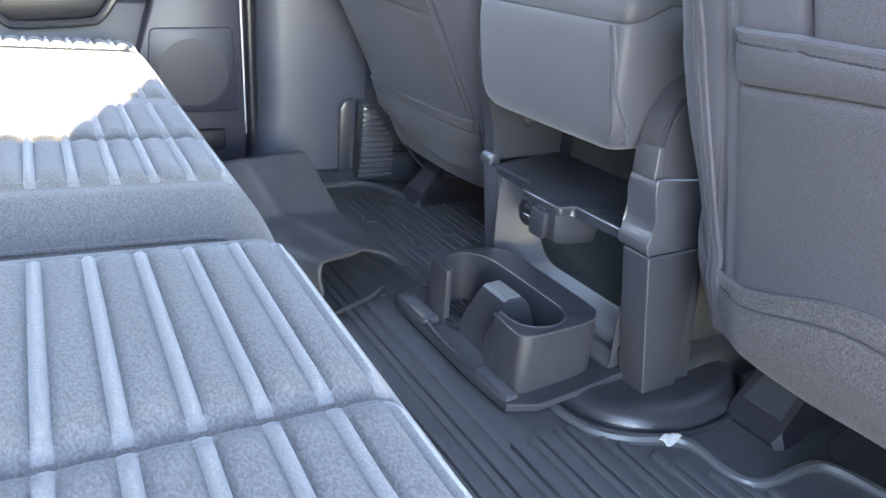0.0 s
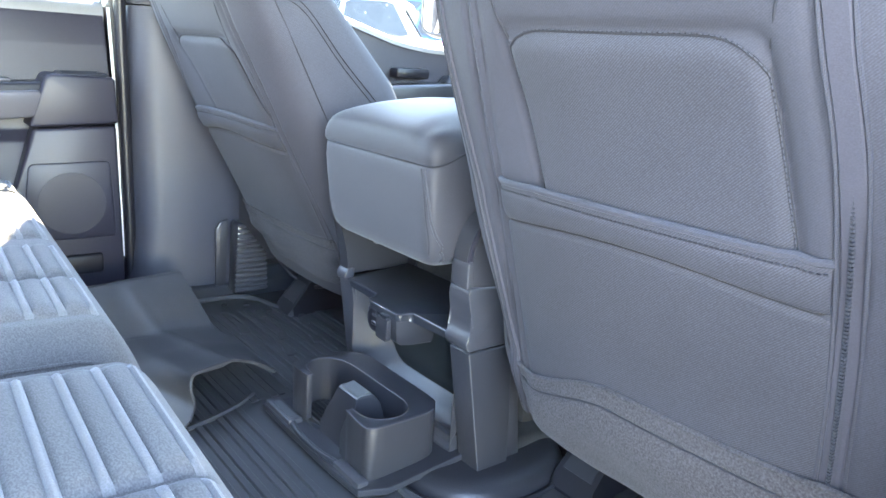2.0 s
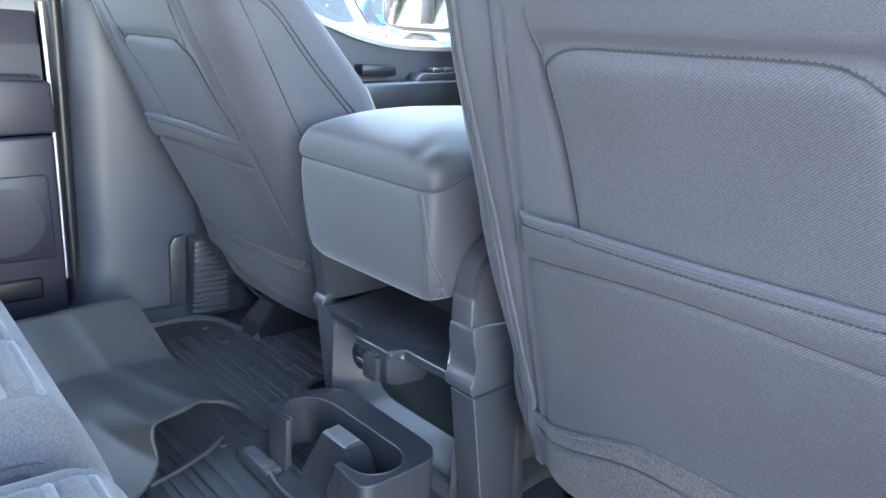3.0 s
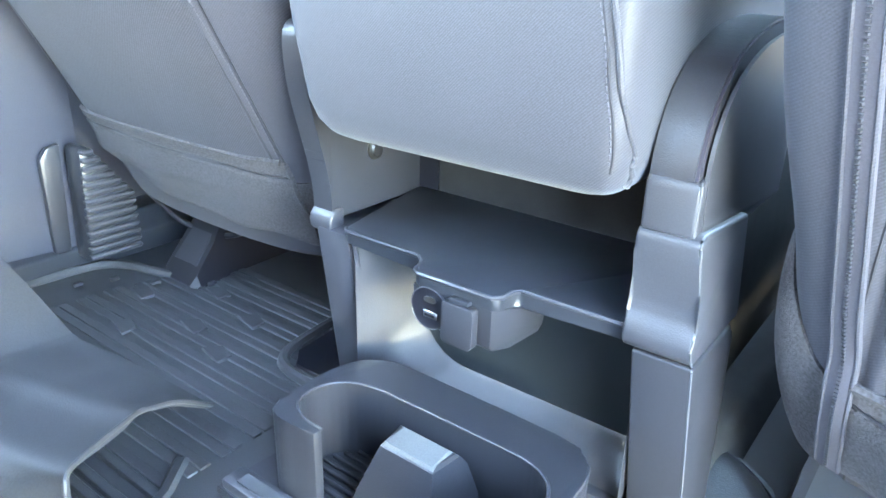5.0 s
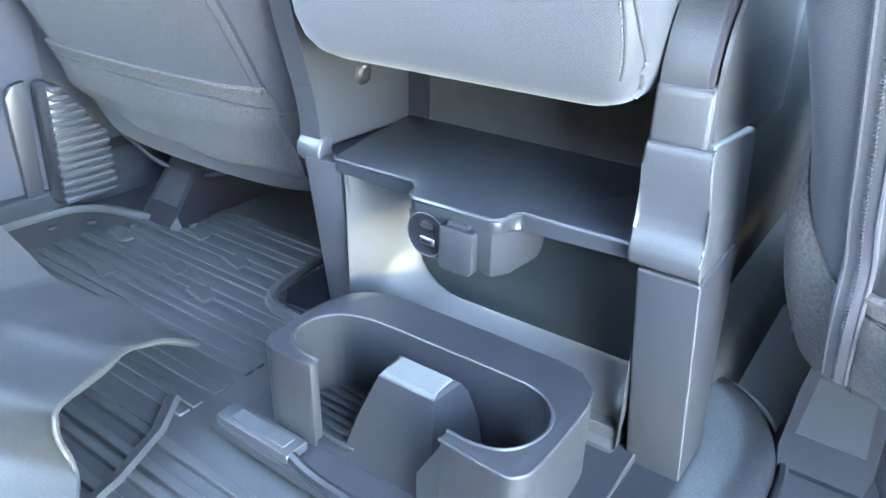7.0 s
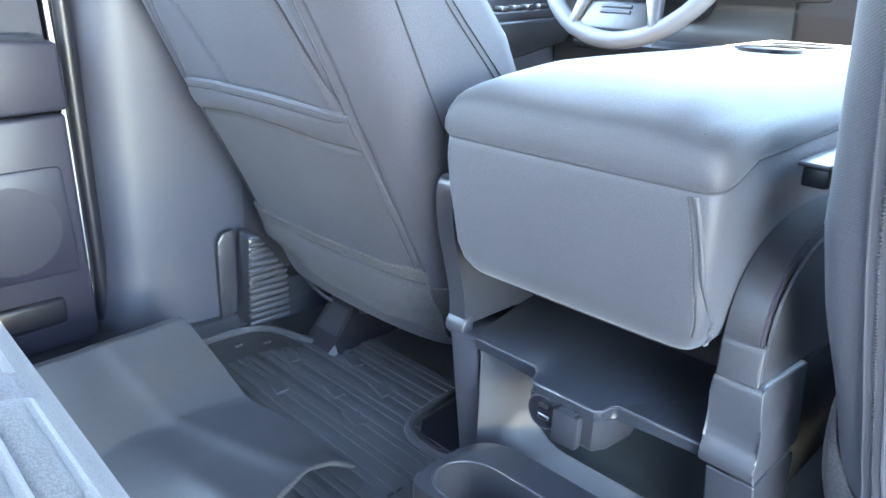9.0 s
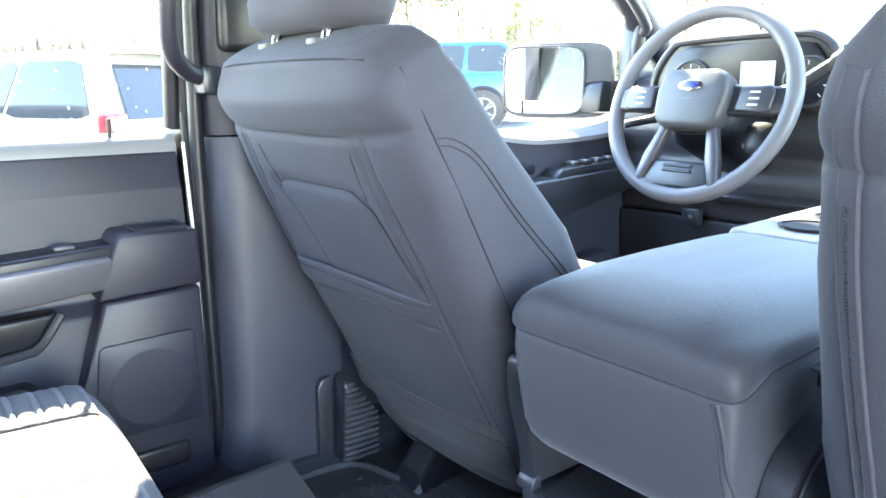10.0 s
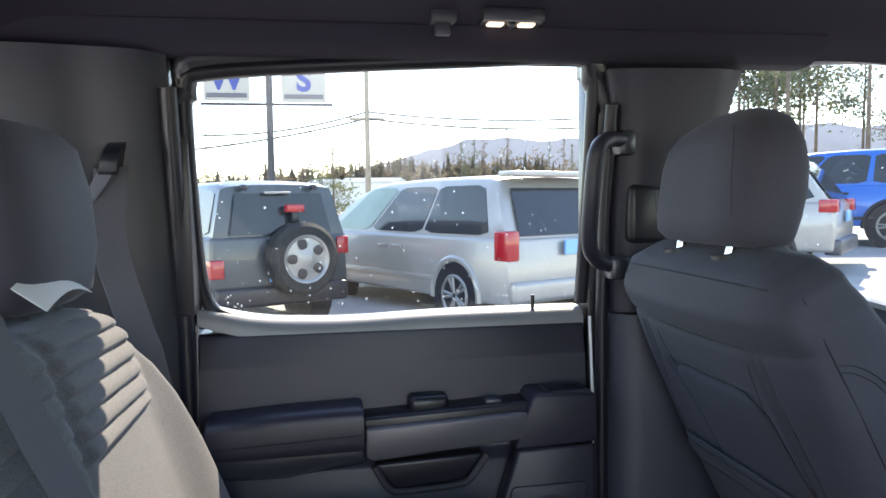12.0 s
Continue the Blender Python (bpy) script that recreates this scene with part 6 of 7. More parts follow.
ASPHALT = material("pale_asphalt", (0.30, 0.295, 0.285), 0.9, var=0.18, scale=0.6, bump=0.4, bump_scale=120)
PAINT_SILVER = material("silver_car_paint", (0.345, 0.335, 0.32), 0.34, metal=0.3, var=0.03, coat=0.5)
PAINT_BLUE = material("blue_car_paint", (0.012, 0.11, 0.42), 0.3, metal=0.1, var=0.04, coat=0.7)
PAINT_GREY = material("dark_grey_car_paint", (0.045, 0.055, 0.065), 0.35, metal=0.2, var=0.04, coat=0.4)
TINTED = material("tinted_car_glass", (0.025, 0.028, 0.032), 0.06, var=0.02)
RED_LENS = material("red_lens", (0.36, 0.012, 0.018), 0.2, var=0.05, coat=0.5)
GREEN_GLASS = material("green_car_glass", (0.22, 0.30, 0.25), 0.08, var=0.3, scale=1.2)
TYRE = material("tyre_rubber", (0.018, 0.018, 0.018), 0.8)
ALLOY = material("alloy", (0.30, 0.295, 0.285), 0.4, metal=0.6, var=0.05)
ground = solid("ground", sheet(lambda x, y: (x, y, ground_z(x, y)), [-1500, -300, -60, -20, -5, 0, 1.8, 12, 25, 60, 300, 1500], [1500, 300, 60, 30, 15, 11, 8, 5, 2, 0, -5, -30, -300, -1500], 0.1), ASPHALT, "pale sunlit asphalt of a car park", kind="structure")


def vehicle(name, label, at, azimuth, length, width, height, paint, belt, profile, roof, wheel_r, wheels, tail, category="car"):
    """A parked car with its nose along azimuth (degrees from +y towards -x). profile: body side outline (l, z); roof: cabin outline at belt and roof level."""
    car = thing(name, label, category, "parked cars")
    ca, sa = math.cos(radians(azimuth)), math.sin(radians(azimuth))
    z0 = ground_z(*at)

    def W(l, w, z):      # l forward from the rear end, w to the car's right
        return Vector((at[0] - sa * l + ca * w, at[1] + ca * l + sa * w, z0 + z))

    def lay(bm):
        for v in bm.verts:
            v.co = W(*v.co)
        return bm
    hw = width / 2
    body = part("body", lay(prism(profile, "y", -hw, hw, 0.05, 3)), paint, car, "painted body", smooth=50)
    (b0, b1, r0, r1) = roof
    ins = 0.16

    def section(l, zr):      # one cross-section: leaning sides, rounded roof edges, a crowned roof
        k = max(0.0, (zr - 0.06 - belt) / (height - 0.06 - belt))
        q = hw - 0.03 - (ins - 0.03) * k
        zs = belt + (height - 0.06 - belt) * k
        half = [(hw - 0.03, belt - 0.02), (q, zs), (q - 0.025, zs + 0.03 * k), (q - 0.07, zs + 0.05 * k), (q - 0.16, zs + 0.06 * k), (q * 0.45, zs + 0.075 * k), (0.0, zs + 0.08 * k)]
        return [(l, w, z) for w, z in half] + [(l, -w, z) for w, z in half[-2::-1]]
    zl = [(b0, belt), (b0 + (r0 - b0) * 0.5, (belt + height) / 2), (r0, height - 0.05), (r0 + 0.12, height - 0.015), (r0 + 0.5, height), ((r0 + r1) / 2, height), (r1 - 0.5, height - 0.02), (r1 - 0.1, height - 0.06), (r1 + (b1 - r1) * 0.25, belt + (height - belt) * 0.74), (b1, belt)]
    part("cabin", lay(loft([section(l, z) for l, z in zl])), paint, car, "painted roof and pillars", smooth=50)
    # windows, a little proud of the cabin
    def on_side(l_k, z_k, side):
        z = belt + (height - 0.06 - belt) * z_k
        a = b0 + (r0 - b0) * z_k
        b = b1 + (r1 - b1) * z_k
        q = hw - 0.03 - (ins - 0.03) * z_k + 0.006
        return (a + (b - a) * l_k, side * q, z)
    for side in (-1, 1):
        for i, (k0, k1) in enumerate(tail["windows"]):
            us = steps(k0, k1, 9)
            trim = (lambda u: 0.06 * max(0.0, 1 - (u - k0) / (0.10 * (k1 - k0) + 0.01)) + 0.06 * max(0.0, 1 - (k1 - u) / (0.10 * (k1 - k0) + 0.01)))
            part("window", lay(sheet(lambda u, v: on_side(u, 0.07 + trim(u) + (0.86 - 2 * trim(u)) * v, side), us, steps(0, 1, 4), 0.012)), tail["front_glass"] if i == 2 and "front_glass" in tail else TINTED, car, "tinted side window")
    part("rear_window", lay(sheet(lambda w, v: (b0 + (r0 - b0) * v - 0.022, w * (hw - 0.20 - (ins - 0.05) * v), belt + (height - 0.06 - belt) * v), steps(-1, 1, 4), steps(0.06, 0.86, 4), 0.01)), TINTED, car, "tinted rear window")
    part("windscreen", lay(sheet(lambda w, v: (b1 + (r1 - b1) * v + 0.03, w * (hw - 0.16 - (ins - 0.05) * v), belt + (height - 0.06 - belt) * v), steps(-1, 1, 4), steps(0.06, 0.9, 4), 0.01)), TINTED, car, "windscreen")
    for side in (-1, 1):
        part("tail_light", lay(rbox(-0.02, 0.22, *sorted((side * (hw - tail["lw"]), side * (hw + 0.012))), tail["z0"] - tail.get("drop", 0) * (side < 0), tail["z1"] - tail.get("drop", 0) * (side < 0), 0.02)), RED_LENS, car, "red tail light")
        for l in wheels:
            w = part("wheel", lay(loft([oval((l, side * (hw - d), wheel_r), (r, 0, 0), (0, 0, r), 2, 36) for d, r in ((0.22, wheel_r * 0.9), (0.20, wheel_r), (0.03, wheel_r), (0.0, wheel_r * 0.92), (0.0, wheel_r * 0.68))])), TYRE, car, "black tyre")
            rim = part("rim", lay(loft([oval((l, side * (hw + d), wheel_r), (r, 0, 0), (0, 0, r), 2, 30) for d, r in ((-0.05, wheel_r * 0.66), (0.004, wheel_r * 0.68), (-0.004, wheel_r * 0.60), (-0.03, wheel_r * 0.58))])), PLASTIC_BLACK, w, "wheel rim")
            part("rim_ring", lay(tube([(l + wheel_r * 0.63 * math.cos(a), side * (hw + 0.004), wheel_r + wheel_r * 0.63 * math.sin(a)) for a in steps(0, 2 * math.pi * 27 / 28, 28)], 0.022, 6, True)), ALLOY, w, "bright rim edge")
            bm = bmesh.new()
            for s5 in range(10):
                a = 2 * math.pi * (s5 // 2) / 5 + (0.16 if s5 % 2 else -0.16)
                tube([(l + 0.03 * math.cos(a), side * (hw + 0.0), wheel_r + 0.03 * math.sin(a)), (l + wheel_r * 0.62 * math.cos(a), side * (hw + 0.004), wheel_r + wheel_r * 0.62 * math.sin(a))], 0.020, 6, bm=bm)
            part("spokes", lay(bm), ALLOY, w, "alloy spokes")
            part("wheel_arch", lay(tube([(l + (wheel_r + 0.07) * math.cos(a), side * (hw - 0.01), wheel_r + (wheel_r + 0.07) * math.sin(a)) for a in steps(-0.1, math.pi + 0.1, 16)], 0.045, 8)), tail["arch"], car, "wheel arch lip")
            part("wheel_well", lay(loft([oval((l, side * (hw + d), wheel_r + 0.02), (wheel_r + 0.06, 0, 0), (0, 0, wheel_r + 0.06), 2, 28) for d in (-0.25, 0.003)])), PLASTIC_BLACK, car, "dark wheel well")
        for hl in tail["handles"]:
            part("door_handle", lay(rbox(hl, hl + 0.2, *sorted((side * hw, side * (hw + 0.03))), belt - 0.16, belt - 0.12, 0.01)), tail["arch"], car, "door handle")
        part("side_moulding", lay(rbox(1.3, length - 1.4, *sorted((side * hw, side * (hw + 0.015))), 0.50, 0.56, 0.006)), tail["arch"], car, "side moulding")
    part("bumper", lay(rbox(-0.07, 0.15, -hw + 0.03, hw - 0.03, 0.36, 0.58, 0.04, 3)), tail["bumper"], car, "rear bumper")
    part("number_plate", lay(rbox(-0.05, -0.02, -0.17, 0.17, tail["plate"], tail["plate"] + 0.16, 0.004)), PLATE_BLUE, car, "pale blue number plate")
    return car, lay


PLATE_BLUE = material("number_plate", (0.20, 0.42, 0.75), 0.4, var=0.1)
van, lay_v = vehicle("minivan", "silver minivan parked with its tailgate towards us", (2.11, 7.22), 27, 5.1, 1.95, 1.72, PAINT_SILVER, 1.02,
        [(0.02, 0.32), (0.0, 0.60), (0.03, 1.04), (4.0, 1.04), (4.95, 0.86), (5.1, 0.62), (5.08, 0.30)], (0.05, 4.25, 0.36, 3.0), 0.36, (0.92, 3.95),
        {"front_glass": GREEN_GLASS, "windows": ((0.07, 0.37), (0.385, 0.67), (0.69, 0.93)), "lw": 0.15, "z0": 0.80, "z1": 1.12, "arch": PAINT_SILVER, "handles": (2.0, 2.35), "bumper": PAINT_SILVER, "plate": 0.84})
part("roof_spoiler", lay_v(rbox(0.14, 0.42, -0.75, 0.75, 1.70, 1.76, 0.02)), PAINT_SILVER, van)
jeep, lay_j = vehicle("off_roader", "dark grey boxy off-roader with a spare wheel on its tailgate", (-1.08, 7.52), 27, 4.4, 1.58, 1.70, PAINT_GREY, 1.10,
        [(0.0, 0.45), (0.0, 1.12), (2.9, 1.12), (4.2, 1.08), (4.4, 0.95), (4.4, 0.50)], (0.02, 2.95, 0.10, 2.75), 0.41, (0.85, 3.5),
        {"windows": ((0.05, 0.38), (0.42, 0.68), (0.72, 0.96)), "lw": 0.14, "drop": 0.20, "z0": 0.88, "z1": 1.08, "arch": PLASTIC_BLACK, "handles": (1.2, 2.2), "bumper": PLASTIC_BLACK, "plate": 0.62})
sp = part("spare_wheel", lay_j(loft([oval((l, 0.16, 0.86), (0, r, 0), (0, 0, r), 2, 40) for l, r in ((-0.02, 0.33), (-0.06, 0.395), (-0.22, 0.395), (-0.26, 0.35), (-0.26, 0.26), (-0.20, 0.24))])), TYRE, jeep, "spare wheel on the tailgate")
part("spare_rim", lay_j(loft([oval((l, 0.16, 0.86), (0, r, 0), (0, 0, r), 2, 36) for l, r in ((-0.18, 0.25), (-0.268, 0.262), (-0.262, 0.238), (-0.245, 0.225), (-0.255, 0.10), (-0.272, 0.06), (-0.274, 0.02))])), ALLOY, sp, "silver alloy rim")
for k in range(5):
    a = 2 * math.pi * k / 5 + 0.6
    ux, uz = math.cos(a), math.sin(a)
    # solid black ovals paint the shaded openings of the rim
    part("rim_hole", lay_j(loft([oval((l, 0.16 + 0.165 * ux, 0.86 + 0.165 * uz), (0, 0.055 * ux * q, 0.055 * uz * q), (0, -0.052 * uz * q, 0.052 * ux * q), 2.6, 18) for l, q in ((-0.235, 1.0), (-0.262, 1.0), (-0.263, 0.9))])), PLASTIC_BLACK, sp, "black oval painting the shaded gap between spokes")
part("brake_light", lay_j(rbox(-0.10, 0.0, 0.02, 0.22, 1.36, 1.44, 0.01)), RED_LENS, jeep, "high red brake light")
part("brake_light_stem", lay_j(rbox(-0.09, 0.0, 0.08, 0.16, 1.24, 1.37, 0.01)), PLASTIC_BLACK, jeep)
for w in (-0.45, 0.35):
    part("glass_hinge", lay_j(rbox(-0.03, 0.05, w, w + 0.06, 1.60, 1.66, 0.01)), PLASTIC_BLACK, jeep)
part("rear_wiper", lay_j(rbox(-0.03, 0.04, -0.20, 0.10, 1.56, 1.585, 0.008)), ALLOY, jeep)
blue, lay_b = vehicle("blue_suv", "bright blue SUV parked side on, its front away", (10.68, 10.8), 45, 5.0, 2.0, 1.78, PAINT_BLUE, 1.12,
        [(0.02, 0.40), (0.0, 0.75), (0.05, 1.13), (3.6, 1.13), (4.8, 1.02), (5.0, 0.75), (4.98, 0.35)], (0.08, 3.75, 0.55, 2.75), 0.39, (1.0, 3.95),
        {"windows": ((0.04, 0.34), (0.37, 0.66), (0.68, 0.92)), "lw": 0.20, "z0": 0.98, "z1": 1.14, "arch": PLASTIC_BLACK, "handles": (1.7, 2.9), "bumper": PLASTIC_BLACK, "plate": 0.80})
grey_suv, lay_g = vehicle("silver_suv", "silver SUV parked with its tailgate towards us", (6.84, 8.92), 45, 4.9, 1.95, 1.72, PAINT_SILVER, 1.08,
        [(0.02, 0.40), (0.0, 0.75), (0.05, 1.09), (3.6, 1.09), (4.7, 0.98), (4.9, 0.7), (4.88, 0.35)], (0.08, 3.75, 0.50, 2.75), 0.37, (0.95, 3.85),
        {"windows": ((0.04, 0.34), (0.37, 0.66), (0.68, 0.92)), "lw": 0.22, "z0": 0.94, "z1": 1.12, "arch": PLASTIC_BLACK, "handles": (1.7, 2.9), "bumper": PLASTIC_LIGHT, "plate": 0.80})

# far cars as a low row, trees and hills
BARK = material("bark", (0.16, 0.12, 0.09), 0.9, var=0.3, scale=3)


def foliage(name, color, var, scale, through_light=0.45):
    """Leaves that let part of the sunlight through."""
    m = material(name, color, 0.8, var=var, scale=scale, bump_scale=6)
    nt = m.node_tree
    b, out = nt.nodes["Principled BSDF"], nt.nodes["Material Output"]
    t, mix = nt.nodes.new("ShaderNodeBsdfTranslucent"), nt.nodes.new("ShaderNodeMixShader")
    nt.links.new(b.inputs["Base Color"].links[0].from_socket, t.inputs["Color"])
    mix.inputs[0].default_value = through_light
    nt.links.new(b.outputs[0], mix.inputs[1])
    nt.links.new(t.outputs[0], mix.inputs[2])
    nt.links.new(mix.outputs[0], out.inputs["Surface"])
    return m


LEAF = foliage("conifer_foliage", (0.075, 0.092, 0.050), 0.4, 0.3)
# brush brown lightened to carry the haze over the far wood
LEAF_DRY = foliage("bare_brush", (0.150, 0.125, 0.088), 0.45, 0.06)
LEAF_LIGHT = foliage("spring_foliage", (0.12, 0.125, 0.055), 0.4, 0.4)
rng = random.Random(7)


def clump(bm, c, r, n, leaf=0.28):
    """Small leaf triangles strewn about c."""
    for _ in range(n):
        d = Vector((rng.gauss(0, 1), rng.gauss(0, 1), rng.gauss(0, 0.8))) * r * 0.5
        p = Vector(c) + d
        a = Vector((rng.uniform(-1, 1), rng.uniform(-1, 1), rng.uniform(-1, 1))).normalized() * r * leaf
        b = Vector((rng.uniform(-1, 1), rng.uniform(-1, 1), rng.uniform(-1, 1))).normalized() * r * leaf
        v = [bm.verts.new(p), bm.verts.new(p + a), bm.verts.new(p + b)]
        bm.faces.new(v)


def tree(x, y, h, kind="pine", leaf=None):
    t = thing("tree", {"pine": "tall pine with a bare trunk and ragged crown", "fir": "dark narrow fir among distant woods", "shrub": "pale green spring shrub beside the car park"}[kind], "tree", "trees round the car park")
    z = ground_z(x, y) - 0.1
    bend = rng.uniform(-0.02, 0.02) * h
    r0 = 0.005 * h + 0.05
    trunk = part("trunk", loft([oval((x + bend * k * k, y, z + h * k), (r0 * (1 - 0.85 * k), 0, 0), (0, r0 * (1 - 0.85 * k), 0), 2, 8) for k in steps(0, 1, 7)]), BARK, t, "rough brown trunk")
    bm, bl = bmesh.new(), bmesh.new()
    low = {"pine": 0.35, "fir": 0.10, "shrub": 0.1}[kind]
    for k in range({"pine": 26, "fir": 30, "shrub": 16}[kind]):
        f = low + (1 - low) * (k + rng.random()) / (26 if kind == "pine" else 30 if kind == "fir" else 16)
        f = min(0.99, f)
        ln = {"pine": 0.17 * (1.1 - f * 0.7), "fir": 0.15 * (1.02 - f), "shrub": 0.3 * (1.1 - f)}[kind] * h * rng.uniform(0.5, 1.2)
        a = rng.uniform(0, 2 * math.pi)
        b0 = Vector((x + bend * f * f, y, z + h * f))
        b1 = b0 + Vector((math.cos(a) * ln, math.sin(a) * ln, -0.10 * ln if kind == "fir" else 0.15 * ln))
        tube([b0, b1], 0.012 * h * 0.12 + 0.01, 4, bm=bl)
        for q in (0.35, 0.65, 0.95):
            clump(bm, b0.lerp(b1, q), max(0.16 + 0.012 * h, ln * 0.5), 46 if kind == "pine" else 24 if kind == "fir" else 34, 0.20 if kind == "pine" else 0.28)
    part("limbs", bl, BARK, t, "thin limbs")
    part("crown", bm, leaf or LEAF, t, "ragged foliage", smooth=0)
    return t


for k in range(26):
    d = rng.uniform(45, 75)
    a = radians(rng.uniform(26, 62))
    tree(-0.6 + d * math.sin(a), -0.5 + d * math.cos(a), rng.uniform(15, 24), "pine", rng.choice((LEAF, LEAF_LIGHT, LEAF_LIGHT)))
for k in range(8):
    d, a = rng.uniform(24, 34), radians(rng.uniform(42, 70))
    tree(d * math.sin(a), d * math.cos(a), rng.uniform(3, 6), "shrub", LEAF_LIGHT)
tree(-0.2, 31.0, 4.4, "shrub", LEAF_LIGHT)
for k in range(34):
    d, a = rng.uniform(95, 130), radians(rng.uniform(-14, 26))
    tree(d * math.sin(a), d * math.cos(a), rng.uniform(8, 12.5), "fir", rng.choice((LEAF, LEAF, LEAF_DRY)))
tree(100 * math.sin(radians(23.0)), 100 * math.cos(radians(23.0)), 15.5, "fir", LEAF)
# the far wood behind them, too many to count
bm = bmesh.new()
for k in range(2200):
    a = radians(rng.uniform(-40, 80))
    d = rng.uniform(115, 170)
    hh = rng.uniform(5.0, 10.5) * (0.85 + 0.15 * math.sin(9 * a))
    x, y = d * math.sin(a), d * math.cos(a)
    ring = [bm.verts.new((x + rng.uniform(0.7, 1.5) * math.cos(q), y + rng.uniform(0.7, 1.5) * math.sin(q), -0.5)) for q in steps(0, 5.2, 6)]
    waist = [bm.verts.new(v.co.lerp(Vector((x, y, hh * 0.5)), 0.45) + Vector((0, 0, hh * rng.uniform(0.1, 0.3)))) for v in ring]
    tip = bm.verts.new((x, y, hh * rng.uniform(0.75, 0.95)))
    for i in range(6):
        j = (i + 1) % 6
        bm.faces.new((ring[i], ring[j], waist[j], waist[i]))
        bm.faces.new((waist[i], waist[j], tip))
    for j in range(9):
        f = rng.random() ** 1.2
        clump(bm, (x + rng.gauss(0, 0.5), y, -0.3 + hh * f), 0.5 + 1.5 * (1 - f), 9, 0.45 + 0.5 * (1 - f))
wood = solid("far_wood", bm, LEAF_DRY, "brown and green band of distant woods", kind="stuff", smooth=0)
# distance haze is put into the ridge's blue colour
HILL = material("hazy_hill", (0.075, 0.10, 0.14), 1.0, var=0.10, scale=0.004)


def ridge(a, d):
    k = (a + 6) / 20.0
    up = 0.118 / (1 + math.exp(-(k - 0.45) * 6)) + 0.006 * math.sin(a * 0.55 + 1) * min(1, max(0, k)) + 0.0025 * math.sin(a * 1.7 + 1) + 0.0012 * math.sin(a * 4.1)
    if a < -4:
        up += 0.02 * math.exp(-((a + 12) / 5) ** 2)
    return max(0.008, up)


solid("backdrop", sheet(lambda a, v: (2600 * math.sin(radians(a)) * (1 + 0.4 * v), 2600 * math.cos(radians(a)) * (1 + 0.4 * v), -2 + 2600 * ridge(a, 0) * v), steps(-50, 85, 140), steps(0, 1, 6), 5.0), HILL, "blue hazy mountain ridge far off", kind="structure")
# poles, signs and wires
POLE = material("dark_pole", (0.05, 0.05, 0.055), 0.6)
WOODPOLE = material("weathered_pole", (0.30, 0.26, 0.20), 0.9, var=0.2)
sign = thing("sign_pole", "dark steel pole carrying two hanging sign boards", "sign")


def along(t_deg, d, z):
    return Vector((-0.63 + d * math.sin(radians(t_deg)), -0.48 + d * math.cos(radians(t_deg)), z))


def lettering(text, size, at):
    """Upright letters facing -y, as a mesh."""
    cu = bpy.data.curves.new("letter", "FONT")
    cu.body, cu.size, cu.extrude, cu.align_x, cu.offset = text, size, 0.008, "CENTER", 0.045
    ob = new("letter", cu)
    me = bpy.data.meshes.new_from_object(ob.evaluated_get(bpy.context.evaluated_depsgraph_get()))
    bm = bmesh.new()
    bm.from_mesh(me)
    bpy.data.objects.remove(ob)
    bpy.data.curves.remove(cu)
    bpy.data.meshes.remove(me)
    for v in bm.verts:
        v.co = Vector((at[0] + v.co.x, at[1] - v.co.z, at[2] + v.co.y))
    return bm


SA = -3.9
part("pole", tube([along(SA, 30, -0.6), along(SA, 30, 9.0)], 0.14, 10), POLE, sign)
part("crossbar", tube([along(SA - 5.0, 30, 4.62), along(SA + 4.8, 30, 4.66)], 0.06, 8), POLE, sign)
for o, w in ((-3.1, 1.75), (2.6, 1.75)):
    c = along(SA + o, 30, 5.9)
    bd = part("board", rbox(c.x - w / 2, c.x + w / 2, c.y - 0.06, c.y + 0.06, 4.75, 7.4, 0.02), material("sign_board", (0.42, 0.41, 0.37), 0.6, var=0.06, scale=2), sign, "pale sign board")
    part("board_foot", rbox(c.x - w / 2 + 0.1, c.x + w / 2 - 0.1, c.y - 0.08, c.y - 0.055, 4.88, 5.06, 0.004), BADGE_GREY, bd, "row of unreadable small lettering as a bar")
    part("letter", lettering("W" if o < 0 else "S", 1.25, (c.x, c.y - 0.066, 5.22)), BADGE_BLUE, bd, "large blue letter", smooth=0)
util = thing("utility_pole", "weathered wooden utility pole with wires", "utility pole")
UA = 3.5
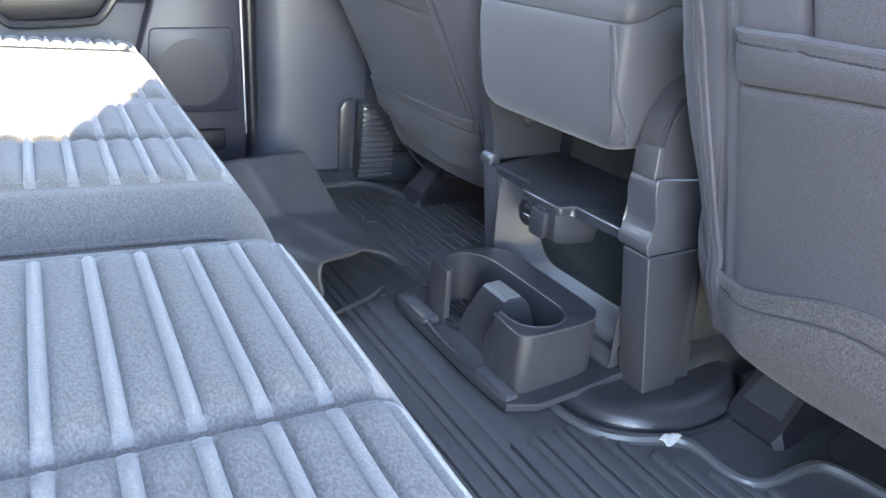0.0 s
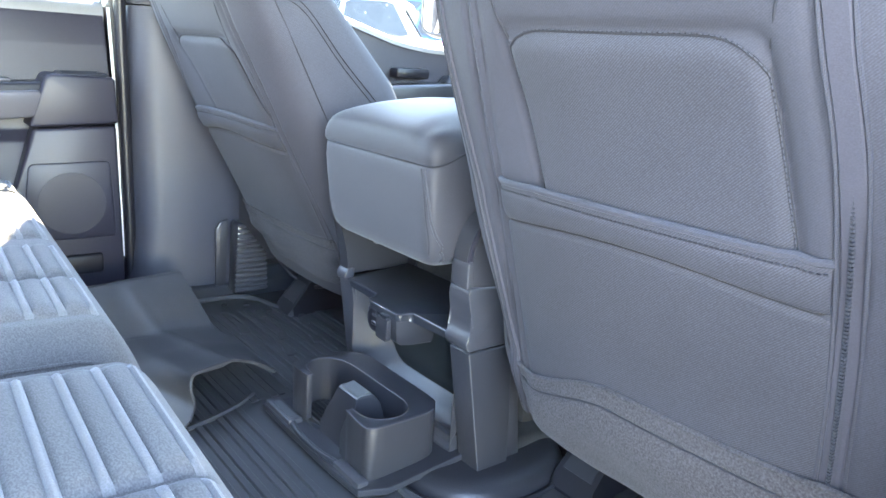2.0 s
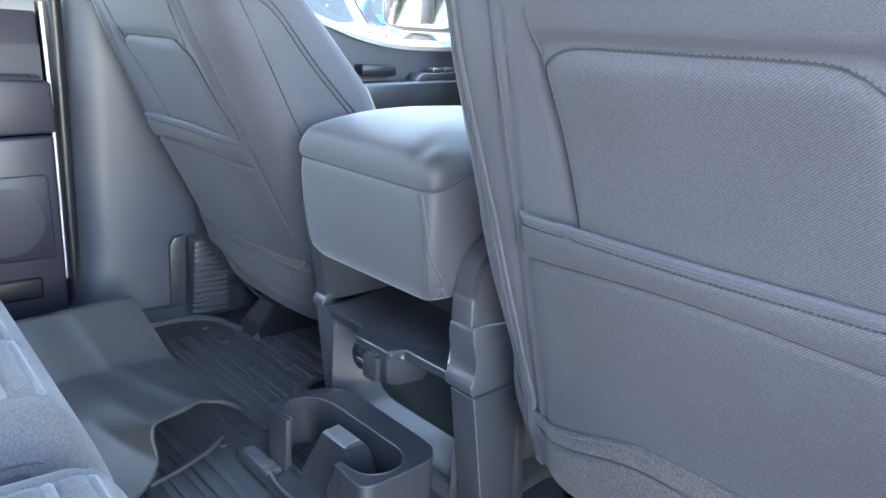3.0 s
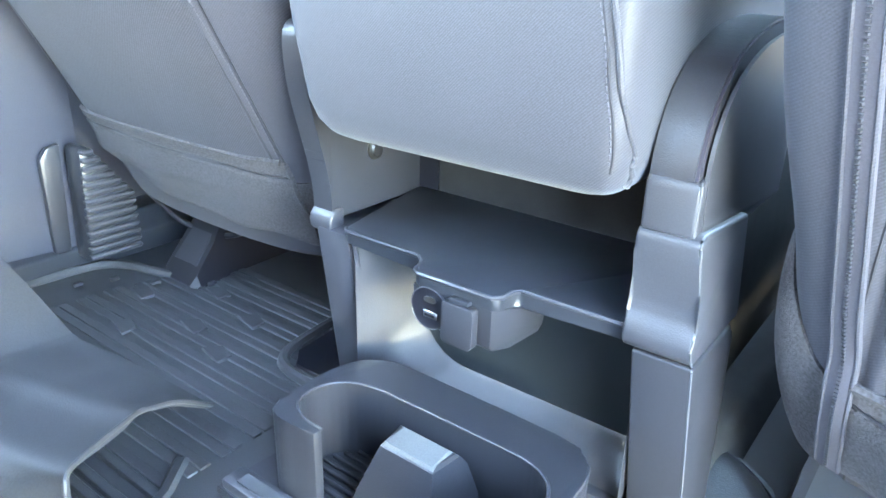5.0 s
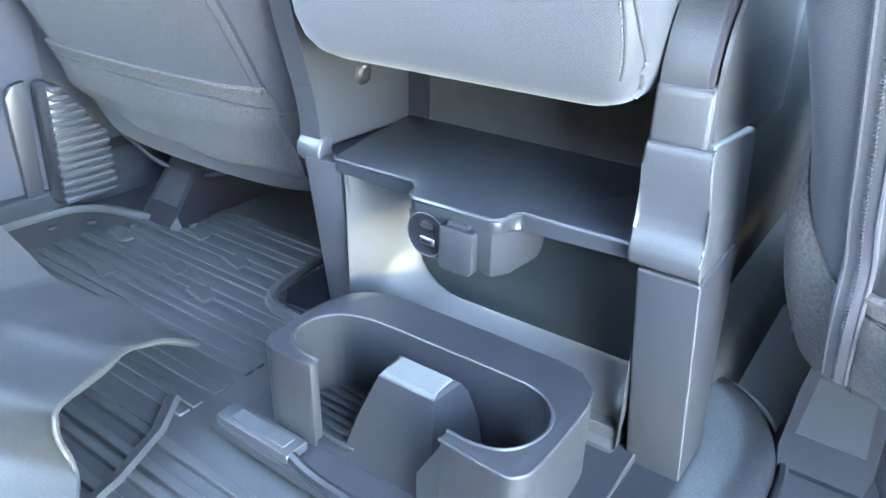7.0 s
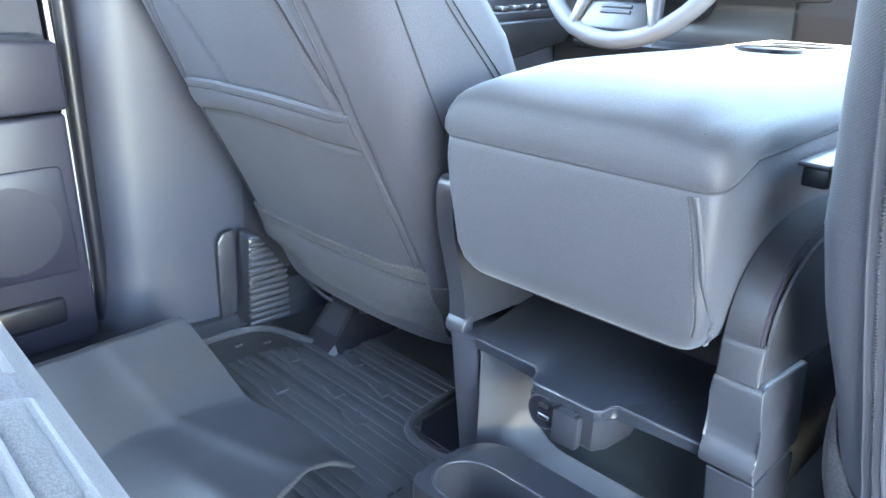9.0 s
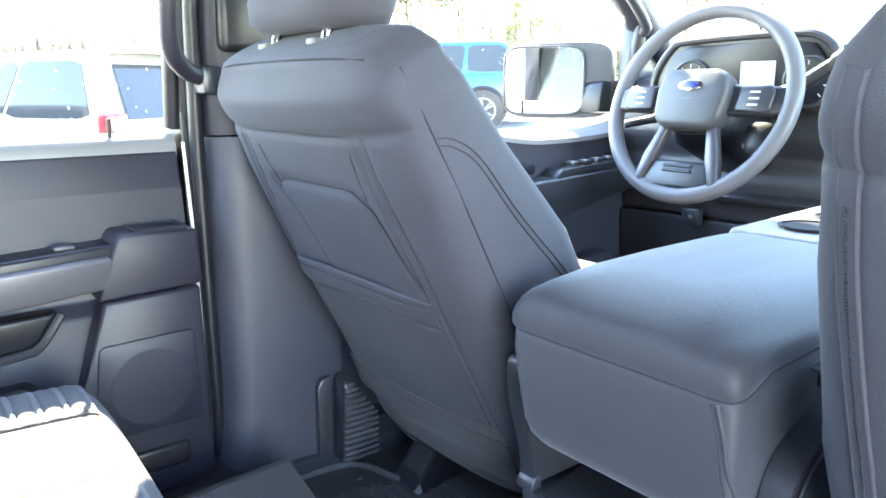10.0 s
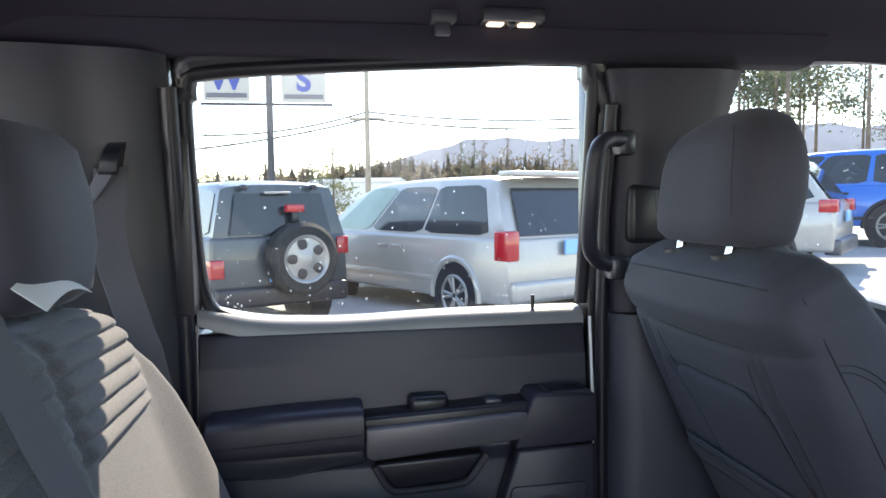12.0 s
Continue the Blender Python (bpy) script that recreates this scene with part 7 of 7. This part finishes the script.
part("pole", loft([oval(along(UA, 38, z), (r, 0, 0), (0, r, 0), 2, 10) for z, r in ((-0.6, 0.16), (8.0, 0.12))]), WOODPOLE, util)
part("cross_arm", rbox(along(UA, 38, 0).x - 0.9, along(UA, 38, 0).x + 0.9, along(UA, 38, 0).y - 0.06, along(UA, 38, 0).y + 0.06, 4.9, 5.05, 0.01), WOODPOLE, util)
for dz, (a1, z1), (a2, z2) in ((0.0, (-16, 3.0), (24, 4.4)), (0.35, (-9, 4.1), (24, 4.9))):
    a, b, c = along(a1, 38, z1), along(UA, 38, 5.0 + dz), along(a2, 38, z2)
    for p, q in ((a, b), (b, c)):
        part("wire", tube([p.lerp(q, k) - Vector((0, 0, 0.35 * 4 * k * (1 - k))) for k in steps(0, 1, 14)], 0.055, 5), POLE, util, "black wire")
lot = thing("lamp_post", "white steel car-park lamp post", "lamp post")
part("post", tube([along(42.6, 24, -0.5), along(42.6, 24, 9.0)], 0.13, 12), PAINT_WHITE, lot)
toilet = thing("portable_toilet", "teal portable toilet cabin by the trees", "toilet cabin")
tc = along(57.5, 26, 0)
part("cabin", rbox(tc.x - 0.6, tc.x + 0.6, tc.y - 0.6, tc.y + 0.6, -0.45, 1.35, 0.05), material("teal_plastic", (0.03, 0.36, 0.33), 0.5), toilet)
part("door", rbox(tc.x - 0.62, tc.x - 0.59, tc.y - 0.35, tc.y + 0.35, -0.35, 1.2, 0.02), PLASTIC_LIGHT, toilet, "pale door")
shed = thing("low_building", "low white building beyond the car park", "building")
for a, d, w in ((3.8, 108, 9), (0.2, 112, 5)):
    c = along(a, d, 0)
    part("wall", rbox(c.x - w / 2, c.x + w / 2, c.y - 3, c.y + 3, -0.6, 3.4, 0.05), WHITE, shed)
    part("roof", prism([(c.x - w / 2 - 0.4, 3.4), (c.x + w / 2 + 0.4, 3.4), (c.x + w / 2 - 0.5, 4.0), (c.x - w / 2 + 0.5, 4.0)], "y", c.y - 3.4, c.y + 3.4, 0.05), WHITE, shed)
